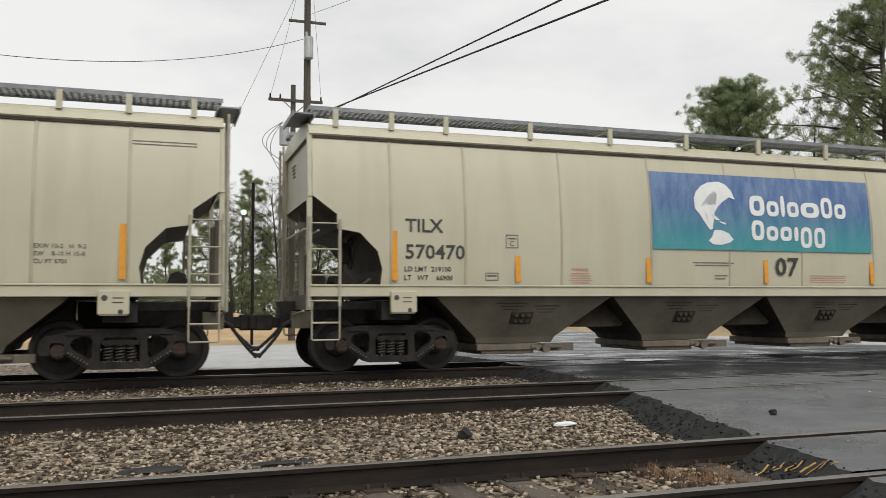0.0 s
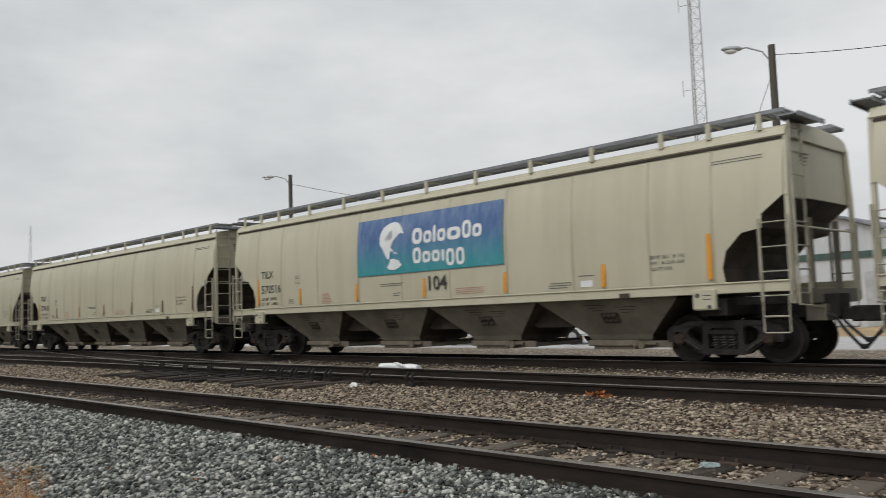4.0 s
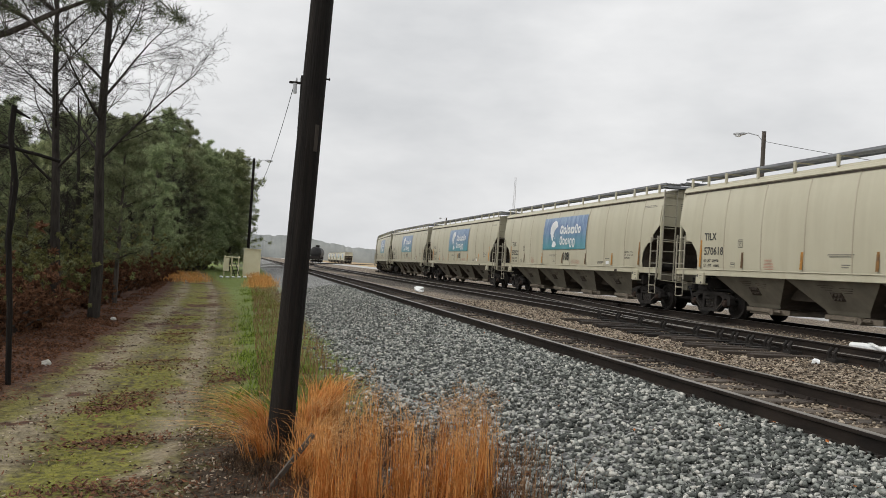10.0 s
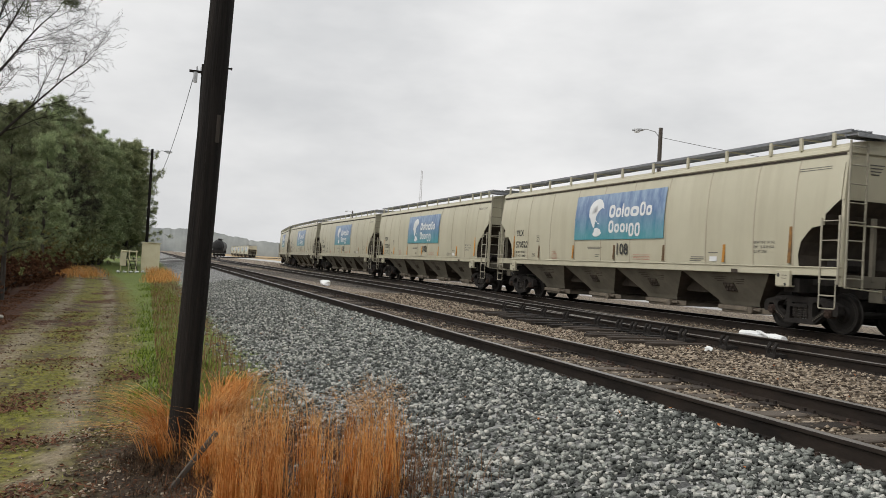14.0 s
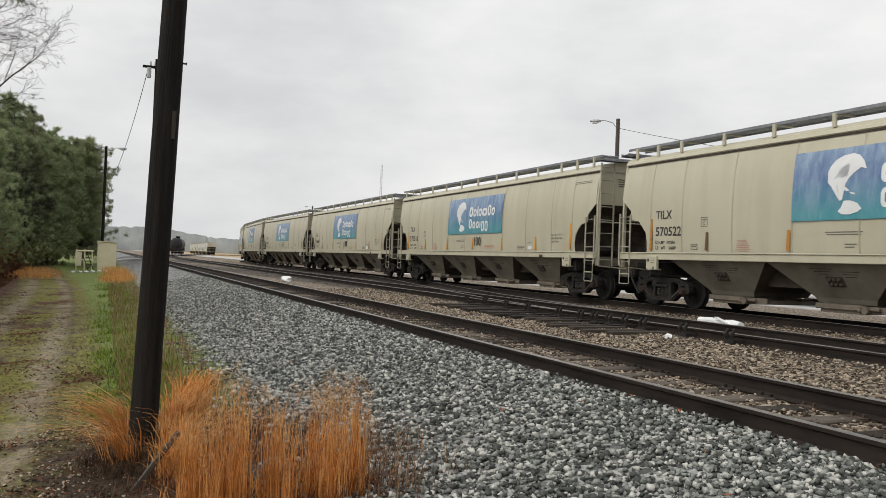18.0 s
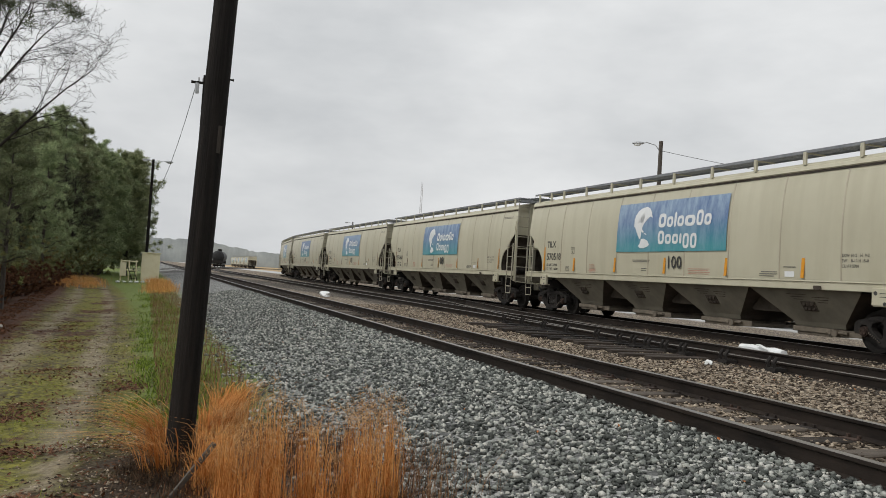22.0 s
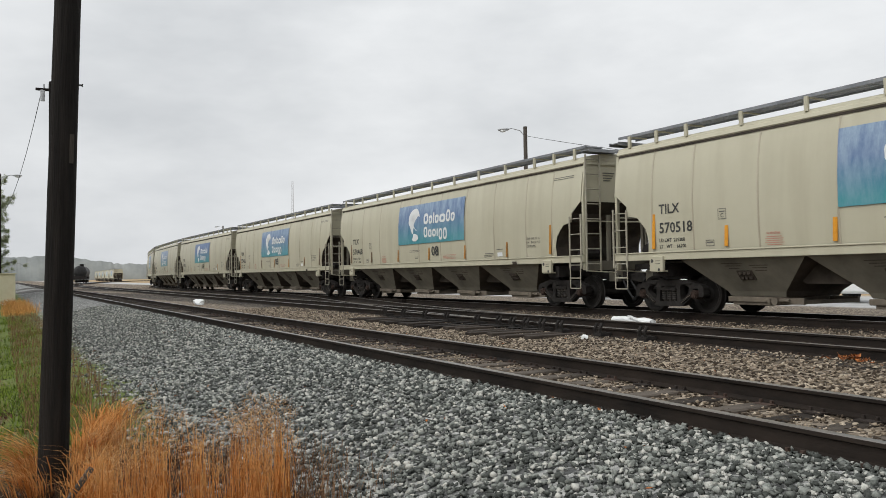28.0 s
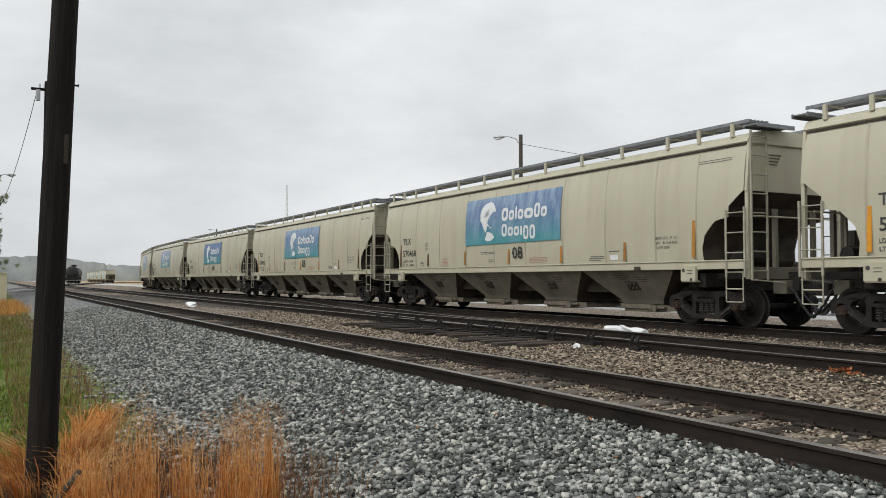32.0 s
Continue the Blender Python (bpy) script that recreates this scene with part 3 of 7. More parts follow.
build_track("near", line_straight(5.315), "rusty rails on old wooden ties, spiked", -420, 90, -34, 6, TIE_GREY)


def line_b(d):
    """The middle track, straight, then easing away in the distance."""
    u = min(d + 120.0, 0.0)
    return d, 10.585 + u * u / 1500.0, math.atan(u / 750.0)


build_track("middle", line_b, "dark rusty rails of the middle siding", -420, 90, -30, 7)
build_track("far", line_c, "main track that carries the train", -330, 90, -24, 8)

# ---- turnout that leaves the middle track towards the far one ----
turnout = thing("turnout", "track switch with dark braced rails and frog", "railway switch", kind="structure")
SW0, SW1 = -14.0, -52.0


def line_turn(d):
    u = min(max((SW0 - d) / (SW0 - SW1), 0.0), 1.0)
    y = 10.585 + 4.87 * (u * u * (3 - 2 * u))
    du = 4.87 * 6 * u * (1 - u) / (SW1 - SW0)
    return d, y, math.atan(du)


for off in (-0.752, 0.752):
    part("closure_rail", rail_mesh(line_turn, off, SW1 + 1, SW0 - 0.5, 1.0), None, turnout)
bm = bmesh.new()
add_box(bm, (0, 9.70, -0.12), (0.22, 0.26, 0.06))
for dx in (-0.07, 0.07):
    add_tube(bm, [(dx, 9.72, -0.10), (dx, 9.60, -0.10), (dx, 9.57, -0.01), (dx + 0.03, 9.62, 0.09)], 0.034, 7)
BRACE = mesh_of("rail_brace", bm, M_TRUCK)
for x in (-11.0, -12.2, -13.4, -14.0, -14.58, -15.11, -15.66, -16.6, -18.1, -19.3, -20.6, -21.8):
    part("rail_brace", BRACE, None, turnout, "black cast rail brace with two prongs", m=Matrix.Translation((x, 0, 0)))
bm = bmesh.new()
add_box(bm, (0, 0, 0), (0.24, 4.3, 0.18))
bmesh.ops.bevel(bm, geom=bm.edges[:], offset=0.012, segments=1, affect="EDGES")
LONG_TIE = mesh_of("switch_tie", bm, M_TIE)
for i in range(16):
    part("switch_tie", LONG_TIE, None, turnout, m=Matrix.Translation((-12.9 - i * 0.56 + rng.uniform(-0.05, 0.05), 10.55 + rng.uniform(-0.25, 0.2), -0.225 + rng.uniform(-0.012, 0.012))) @ Matrix.Rotation(rng.uniform(-0.03, 0.03), 4, "Z"))
bm = bmesh.new()
add_box(bm, (0, 0, -0.128), (0.30, 0.62, 0.02))
SLIDE = mesh_of("slide_plate", bm, M_TRUCK)
for i in range(12):
    part("slide_plate", SLIDE, None, turnout, m=Matrix.Translation((SW0 - 0.3 - i * 0.62, 9.72, 0)))
for gy0 in (11.55, 14.5):
    bm = bmesh.new()
    for k in (-1, 1):
        add_box(bm, (-33.0, gy0 + 0.05 * k, -0.04), (4.2, 0.05, 0.1))
    for i in range(9):
        add_box(bm, (-34.8 + i * 0.45, gy0, -0.05), (0.05, 0.16, 0.09))
    part("guard_rail", bm, M_RAIL, turnout)

# ---- loose ballast stones ----


def chip_arrays():
    """A wedge-like block, the start of every broken stone."""
    v = np.array([(sx * (1.0 if sz < 0 else 0.62), sy * (0.9 if sx < 0 else 0.55), sz * 0.8) for sx in (-1, 1) for sy in (-1, 1) for sz in (-1, 1)], float)
    q = np.array([(0, 1, 3, 2), (4, 6, 7, 5), (0, 4, 5, 1), (2, 3, 7, 6), (0, 2, 6, 4), (1, 5, 7, 3)])
    return v, np.concatenate([q[:, [0, 1, 2]], q[:, [0, 2, 3]]])


CHIP = chip_arrays()


def stones(name, pts, sizes, material, label, seed, flat=0.65):
    """Broken stones at the points, each with its own turn and shape, in one mesh."""
    r = np.random.RandomState(seed)
    v, f = CHIP
    n = len(pts)
    q = r.normal(size=(n, 4))
    q /= np.linalg.norm(q, axis=1)[:, None]
    w, x, y, z = q.T
    R = np.stack([1 - 2 * (y * y + z * z), 2 * (x * y - z * w), 2 * (x * z + y * w), 2 * (x * y + z * w), 1 - 2 * (x * x + z * z), 2 * (y * z - x * w), 2 * (x * z - y * w), 2 * (y * z + x * w), 1 - 2 * (x * x + y * y)], -1).reshape(n, 3, 3)
    dims = sizes[:, None] * r.uniform(0.42, 1.12, (n, 3))
    local = v[None] * dims[:, None] * r.uniform(0.60, 1.15, (n, len(v), 3))
    world_v = np.einsum("nij,nkj->nki", R, local)
    world_v[..., 2] *= flat
    world_v += pts[:, None]
    faces = (f[None] + (np.arange(n) * len(v))[:, None, None]).reshape(-1, 3)
    ob = new(name, raw_mesh(name, world_v.reshape(-1, 3), faces, material))
    return tagged(ob, label, "gravel", kind="stuff")


def scatter(r, n, x0, x1, y0, y1, power=1.0):
    """Points over a strip, denser towards x1."""
    u = r.rand(n) ** power
    return x1 + (x0 - x1) * u, y0 + (y1 - y0) * r.rand(n)


r0 = np.random.RandomState(11)
x, y = scatter(r0, 80000, -40, 1.0, 1.0, 4.52, 1.6)
keep = r0.rand(len(y)) < np.clip((y - 1.0) / 1.0, 0.14, 1)
x, y = x[keep], y[keep]
size = r0.uniform(0.011, 0.034, len(x))
stones("shoulder_ballast", np.stack([x, y, ground_z(x, y) + size * r0.uniform(0.0, 0.8, len(x))], -1), size, M_STONE, "fresh grey crushed stone ballast on the shoulder", 1, 0.8)
x, y = scatter(r0, 12000, -22, 6, 4.2, 6.4, 1.2)
size = r0.uniform(0.012, 0.028, len(x))
stones("crib_ballast", np.stack([x, y, -0.172 - 0.022 * r0.rand(len(x))], -1), size, M_STONEB, "dirty tan ballast between the ties", 2)
x, y = scatter(r0, 34000, -32, 6.0, 6.2, 9.75, 1.25)
keep = x < 4.0 + 0.28 * (y - 4.6)
x, y = x[keep], y[keep]
size = r0.uniform(0.014, 0.034, len(x))
stones("middle_ballast", np.stack([x, y, ground_z(x, y) + size * 0.2], -1), size, M_STONEB, "tan and brown river-stone ballast between tracks", 3)
x, y = scatter(r0, 9000, -22, 6.5, 11.4, 14.6, 1.1)
keep = x < 4.0 + 0.28 * (y - 4.6)
x, y = x[keep], y[keep]
size = r0.uniform(0.014, 0.032, len(x))
stones("far_ballast", np.stack([x, y, ground_z(x, y) + size * 0.2], -1), size, M_STONEB, "tan ballast beside the main track", 4)

# ---- asphalt level crossing ----
crossing = thing("level_crossing", "wet dark asphalt road crossing laid between the rails", "road", kind="structure")
STRIPS = ((-14.0, 4.50), (4.69, 5.94), (6.13, 9.76), (9.95, 11.22), (11.41, 14.64), (14.83, 16.09), (16.28, 60.0))


def edge_x(y):
    """The ragged edge of the asphalt."""
    return np.interp(y, (-14, 0, 4.67, 11.1, 17, 60), (0.0, 3.0, 4.3, 6.2, 6.75, 10)) + 0.035 * np.sin(y * 5.1) + 0.022 * np.sin(y * 13.7 + 1) + 0.014 * np.sin(y * 31.0)


def road_top(y):
    y = np.asarray(y, float)
    t = np.where((y > 4) & (y < 17), -0.012, np.maximum(-0.28, -0.012 - 0.02 * np.maximum(0, y - 17) - 0.12 * np.maximum(0, 4 - y)))
    return np.maximum(t, ground_z(edge_x(y), y) + 0.03)


def apron_z(x, y):
    """Height of the loose black slope beside the road, and of the road itself."""
    xe, top = edge_x(y), road_top(y)
    base = ground_z(xe, y)
    u = np.clip((np.asarray(x) - xe + 0.46) / 0.46, 0, 1)
    return (base - 0.03) * (1 - u) + top * u - 0.02 * np.sin(u * math.pi)


for y0, y1 in STRIPS:
    bm = bmesh.new()
    ys = [y0] + [q for q in np.arange(-6.0, 22.0, 0.1) if y0 < q < y1] + [y1]
    rows_ = []
    for yy in ys:
        xe, top = float(edge_x(yy)), float(road_top(yy))
        base = float(ground_z(xe, yy))
        slope = [(xe + d, yy, float(apron_z(xe + d, yy)) + 0.006 * math.sin(yy * 23 + d * 40)) for d in (-0.46, -0.34, -0.22, -0.10)]
        rows_.append([bm.verts.new(p) for p in slope + [(xe, yy, top), (xe + 6, yy, top + 0.01), (xe + 13.5, yy, top), (xe + 14.3, yy, base - 0.03)]])
    for a, b in zip(rows_, rows_[1:]):
        for i in range(7):
            f = bm.faces.new((a[i], a[i + 1], b[i + 1], b[i]))
            f.material_index = 1 if i in (0, 1, 2, 3, 6) else 0
    me = mesh_of("road_panel", bm, M_ASPHWET if 11 < y0 < 15 else M_ASPHALT)
    me.materials.append(M_ASPHEDGE)
    part("road_panel", me, None, crossing)


def off_rails(y):
    return np.min([np.abs(y - q) for q in (4.57, 6.06, 9.83, 11.34, 14.71, 16.21)], axis=0) > 0.13


y = 3.0 + 13.5 * r0.rand(3000)
x = edge_x(y) - 0.26 + r0.normal(size=len(y)) * 0.14
keep = off_rails(y)
x, y = x[keep], y[keep]
size = 0.006 + 0.018 * r0.rand(len(x)) ** 2
stones("asphalt_crumbs", np.stack([x, y, np.maximum(apron_z(x, y), ground_z(x, y)) + size * 0.25], -1), size, M_ASPHEDGE, "loose black asphalt crumbs at the road edge", 6)
y = 4.0 + 12.5 * r0.rand(260)
x = edge_x(y) + 6.0 * r0.rand(len(y)) ** 1.3
keep = off_rails(y)
x, y = x[keep], y[keep]
size = 0.004 + 0.010 * r0.rand(len(x)) ** 2
stones("road_grit", np.stack([x, y, apron_z(x, y) + 0.006], -1), size, M_STONE, "pale and dark grit strewn on the asphalt", 7)
M_PUDDLE = mat("rain_water", (0.035, 0.037, 0.04), (0.05, 0.052, 0.055), 1.0, 0.10, 0.0)
M_SPRAY = mat("orange_spray_paint", (0.30, 0.17, 0.045), (0.52, 0.33, 0.10), 12, 0.8, 0.2)
for k, (px, py, sx, sy) in enumerate(((8.9, 18.2, 1.0, 0.5), (10.3, 10.7, 0.5, 0.14), (9.6, 15.4, 0.6, 0.25))):
    bm = bmesh.new()
    vs = []
    for i in range(36):
        a = 2 * math.pi * i / 36
        w = 1 + 0.22 * math.sin(3 * a + k) + 0.13 * math.sin(5 * a + 2 * k) + 0.07 * math.sin(11 * a)
        q = (px + sx * w * math.cos(a), py + sy * w * math.sin(a))
        vs.append(bm.verts.new((*q, float(apron_z(*q)) + 0.012)))
    bm.faces.new(vs)
    part("puddle", bm, M_PUDDLE, crossing, "shallow puddle of rain water")
bm = bmesh.new()
rs = random.Random(4)
for k in range(9):
    gx0, gy0 = 4.30 + 0.012 * k, 5.55 - 0.075 * k
    pts = [(gx0 + 0.055 * q + rs.uniform(-0.02, 0.02), gy0 + rs.uniform(-0.028, 0.028)) for q in (-1, -0.2, 0.5, 1)]
    for (xa, ya), (xb, yb) in zip(pts, pts[1:]):
        n_ = Vector((yb - ya, xa - xb)).normalized() * 0.009
        bm.faces.new([bm.verts.new((qx, qy, float(max(apron_z(qx, qy), ground_z(qx, qy))) + 0.012)) for qx, qy in ((xa + n_.x, ya + n_.y), (xa - n_.x, ya - n_.y), (xb - n_.x, yb - n_.y), (xb + n_.x, yb + n_.y))])
part("spray_mark", bm, M_SPRAY, crossing, "orange sprayed survey strokes")

# ---- the train: pale covered hopper wagons, 19.7 m apart ----
CAR = 19.702
Z_SILL0, Z_SILL1, Z_EAVE = 1.29, 1.49, 3.98
CACHE = {}
HALF_Z = (1.29, 1.5, 1.75, 2.05, 2.36, 2.42, 2.66, 2.97, 3.4, 3.75, 3.98)
HALF_W = (1.50, 1.525, 1.54, 1.55, 1.556, 1.556, 1.555, 1.545, 1.51, 1.455, 1.40)
CUT_U = (7.96, 7.95, 7.92, 8.0, 8.31, 8.70, 8.70, 9.11, 9.11, 9.11, 9.11)
RIBS = (-7.77, -6.42, -4.55, -2.66, -0.89, 0.87, 2.73, 4.57, 6.42, 7.76)
POSTS = (-8.7, -7.72, -6.72, -5.08, -3.42, -1.72, 0.0, 1.72, 3.42, 5.08, 6.72, 7.72, 8.7)
ROOF = tuple((1.40 - 1.40 * (1 - math.cos(a)) ** 1.25, 4.10 + 0.20 * math.sin(a)) for a in [i * math.pi / 16 for i in range(9)])


def half_width(z):
    return float(np.interp(z, HALF_Z, HALF_W))


def cached(name, make):
    if name not in CACHE:
        CACHE[name] = make()
    return CACHE[name]


def m_body():
    """Side sheets with the stepped openings over the trucks, and the flat upper ends."""
    bm = bmesh.new()
    for side in (-1, 1):
        prev = None
        us = np.linspace(-1, 1, 25)
        for z, w, c in zip(HALF_Z, HALF_W, CUT_U):
            row = [bm.verts.new((c * u, side * w, z)) for u in us]
            if prev:
                for i in range(len(us) - 1):
                    bm.faces.new((prev[i], prev[i + 1], row[i + 1], row[i]))
            prev = row
    for end in (-1, 1):
        lower = [(w, z) for z, w in zip(HALF_Z, HALF_W) if z >= 2.96]
        outline = [(-w, z) for w, z in lower] + [(-w, z) for w, z in ROOF] + [(w, z) for w, z in ROOF[-2::-1]] + [(w, z) for w, z in lower[::-1]]
        bm.faces.new([bm.verts.new((end * 9.10, y, z)) for y, z in outline])
    return mesh_of("body", bm, M_PAINT, True)


def m_roof():
    bm = bmesh.new()
    sec = [(-1.42, 4.0), (-1.45, 4.03), (-1.42, 4.11)] + [(-w, z + 0.02) for w, z in ROOF] + [(w, z + 0.02) for w, z in ROOF[-2::-1]] + [(1.42, 4.11), (1.45, 4.03), (1.42, 4.0)]
    a = [bm.verts.new((-9.16, y, z)) for y, z in sec]
    b = [bm.verts.new((9.16, y, z)) for y, z in sec]
    for i in range(len(sec) - 1):
        bm.faces.new((a[i], b[i], b[i + 1], a[i + 1]))
    bm.faces.new(a)
    bm.faces.new(b[::-1])
    return mesh_of("roof", bm, M_PAINT)


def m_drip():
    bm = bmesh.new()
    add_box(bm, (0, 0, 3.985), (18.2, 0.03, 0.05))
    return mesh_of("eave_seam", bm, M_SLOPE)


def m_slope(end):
    """Sloping end sheet that follows the stepped opening in the sides; one can see under it. Its dark colour includes
    the underside's shade.
    """
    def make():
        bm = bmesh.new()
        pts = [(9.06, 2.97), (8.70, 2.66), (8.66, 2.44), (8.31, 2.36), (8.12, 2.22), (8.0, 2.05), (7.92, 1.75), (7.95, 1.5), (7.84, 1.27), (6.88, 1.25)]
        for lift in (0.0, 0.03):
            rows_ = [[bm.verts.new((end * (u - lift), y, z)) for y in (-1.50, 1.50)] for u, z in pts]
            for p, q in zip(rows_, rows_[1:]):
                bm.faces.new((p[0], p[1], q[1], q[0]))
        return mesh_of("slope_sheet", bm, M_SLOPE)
    return make


def m_endframe(end, y):
    """Bolster, draft sill end and upright end posts."""
    def make():
        bm = bmesh.new()
        add_box(bm, (end * 9.15, y * 1.47, 2.05), (0.08, 0.08, 1.95))
        add_box(bm, (end * 9.15, y * 1.44, 3.5), (0.07, 0.07, 1.1), Matrix.Rotation(y * 0.10, 3, "X"))
        return mesh_of("end_post", bm, M_PAINT)
    return make


def shape(name, material, *boxes):
    """A part made of boxes (centre, size)."""
    def make():
        bm = bmesh.new()
        for c, s in boxes:
            add_box(bm, c, s)
        bmesh.ops.bevel(bm, geom=bm.edges[:], offset=0.008, segments=1, affect="EDGES")
        return mesh_of(name, bm, material)
    return make


def bar(name, a, b, r, material):
    def make():
        bm = bmesh.new()
        add_rod(bm, a, b, r, 8)
        return mesh_of(name, bm, material)
    return make


def underframe(car, end):
    """Draft sill with its bolster, end sill, struts, grab bar and brake cylinder."""
    k = "uf%d" % end
    sill = part("draft_sill", cached(k, shape("draft_sill", M_TRUCK, ((end * 8.2, 0, 1.02), (2.5, 0.5, 0.42)))), None, car)
    part("body_bolster", cached(k + "b", shape("body_bolster", M_TRUCK, ((end * 7.66, 0, 1.05), (0.5, 2.9, 0.32)))), None, car)
    part("end_sill", cached(k + "e", shape("end_sill", M_GRIMESHADE, ((end * 9.12, 0, 1.2), (0.12, 2.86, 0.26)))), None, car)
    part("striker", cached(k + "s", shape("striker", M_GRIMESHADE, ((end * 9.1, 0, 0.9), (0.35, 0.9, 0.3)))), None, sill)
    part("brake_cylinder", cached(k + "c", bar("brake_cylinder", (end * 8.5, -1.1, 1.55), (end * 8.5, -0.4, 1.55), 0.16, M_TRUCK)), None, car)
    part("grab_bar", cached(k + "g", bar("grab_bar", (end * 9.2, -1.4, 2.42), (end * 9.2, 1.4, 2.42), 0.018, M_PAINT)), None, car)
    part("uncoupling_lever", cached(k + "u", bar("uncoupling_lever", (end * 9.24, -0.2, 0.98), (end * 9.24, -1.48, 1.06), 0.016, M_PAINT)), None, car)
    for y in (-1, 1):
        part("end_strut", cached(k + "t%d" % y, shape("end_strut", M_GRIMESHADE, ((end * 9.14, y * 0.62, 1.9), (0.1, 0.1, 1.4)))), None, car)
        part("side_stringer", cached(k + "r%d" % y, shape("side_stringer", M_TRUCK, ((end * 8.4, y * 1.0, 1.14), (1.2, 0.12, 0.14)))), None, car)


def m_sill(side):
    def make():
        bm = bmesh.new()
        add_box(bm, (0, side * 1.53, 1.39), (18.4, 0.11, 0.2))
        add_box(bm, (0, side * 1.56, 1.475), (18.4, 0.10, 0.03))
        bmesh.ops.bevel(bm, geom=bm.edges[:], offset=0.006, segments=1, affect="EDGES")
        return mesh_of("side_sill", bm, M_PAINT)
    return make


def m_pad():
    bm = bmesh.new()
    add_box(bm, (0, 0, 1.20), (0.45, 0.09, 0.36))
    add_box(bm, (0.0, 0.06, 1.02), (0.4, 0.18, 0.04))
    bmesh.ops.bevel(bm, geom=bm.edges[:], offset=0.008, segments=1, affect="EDGES")
    return mesh_of("jacking_pad", bm, M_PAINT)


def m_pad_hole():
    bm = bmesh.new()
    add_rod(bm, (-0.13, -0.047, 1.27), (-0.13, -0.05, 1.27), 0.045, 14)
    add_rod(bm, (0.1, -0.047, 1.06), (0.1, -0.05, 1.06), 0.038, 12)
    for i in range(2):
        add_box(bm, (0.06, -0.047, 1.2 + 0.07 * i), (0.16, 0.004, 0.014))
    return mesh_of("pad_hole", bm, M_BLACKTXT)


def m_rib(side):
    def make():
        bm = bmesh.new()
        zs = [z for z in np.linspace(1.5, 3.97, 12)]
        prev = None
        for z in zs:
            w = half_width(z) + 0.004
            row = [bm.verts.new((x, side * (w + d), z)) for x, d in ((-0.026, 0), (-0.012, 0.011), (0.012, 0.011), (0.026, 0))]
            if prev:
                for i in range(3):
                    bm.faces.new((prev[i], prev[i + 1], row[i + 1], row[i]))
            prev = row
        return mesh_of("side_rib", bm, M_RIB)
    return make


M_RIB = mat("rib_paint", (0.34, 0.29, 0.21), (0.53, 0.485, 0.37), 1.2, 0.5, 0.05, 20, stretch=(1, 1, 0.4))


def m_walkway(side):
    """Raised grating strip along the roof edge: two channels, bearing bars and close cross bars."""
    def make():
        bm = bmesh.new()
        y0, y1 = side * 0.80, side * 1.38
        for y in (y0, y1):
            add_box(bm, (0, y, 4.475), (18.3, 0.02, 0.07))
        for i in range(5):
            y = y0 + (y1 - y0) * (i + 0.5) / 5
            add_box(bm, (0, y, 4.495), (18.3, 0.03, 0.024))
        for i in range(180):
            add_box(bm, (-9.1 + i * 0.1017, (y0 + y1) / 2, 4.485), (0.045, 0.56, 0.014))
        return mesh_of("roof_walkway", bm, M_GRATE)
    return make


def m_crosswalk(end):
    """Grating step across the end, hung a little below the roof walkways."""
    def make():
        bm = bmesh.new()
        add_box(bm, (end * 9.24, -0.88, 4.36), (0.34, 1.12, 0.025))
        for x in (9.07, 9.42):
            add_box(bm, (end * x, -0.88, 4.345), (0.025, 1.16, 0.09))
        return mesh_of("end_walkway", bm, M_GRATE)
    return make


def m_post():
    bm = bmesh.new()
    add_box(bm, (0, 0, 4.32), (0.09, 0.05, 0.30))
    add_box(bm, (0, 0.3, 4.445), (0.05, 0.55, 0.03))
    return mesh_of("walkway_post", bm, M_PAINT)


def m_hatch():
    """One long trough hatch cover with its hinge block."""
    bm = bmesh.new()
    add_box(bm, (0, 0, 4.335), (1.66, 0.62, 0.06))
    add_box(bm, (0, 0.36, 4.34), (0.1, 0.12, 0.09))
    add_box(bm, (0.5, -0.33, 4.34), (0.06, 0.1, 0.08))
    return mesh_of("roof_hatch", bm, M_PAINT)


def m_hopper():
    """One tapering hopper: steep end sheets coloured dark for their shade, side sheets leaning in, dulled by grime and
    painted shade.
    """
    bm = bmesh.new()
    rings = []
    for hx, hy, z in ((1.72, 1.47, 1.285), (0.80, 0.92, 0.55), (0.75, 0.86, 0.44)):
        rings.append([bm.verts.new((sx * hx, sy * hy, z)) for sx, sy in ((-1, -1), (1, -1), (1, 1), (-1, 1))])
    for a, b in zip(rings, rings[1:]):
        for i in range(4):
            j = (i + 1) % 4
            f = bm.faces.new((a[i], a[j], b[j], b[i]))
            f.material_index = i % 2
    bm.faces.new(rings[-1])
    me = mesh_of("hopper", bm, M_GRIMESHADE)
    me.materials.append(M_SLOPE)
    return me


def lean_y(z):
    """The leaning side of a hopper at height z."""
    return -(0.92 + (z - 0.55) * 0.55 / 0.735)


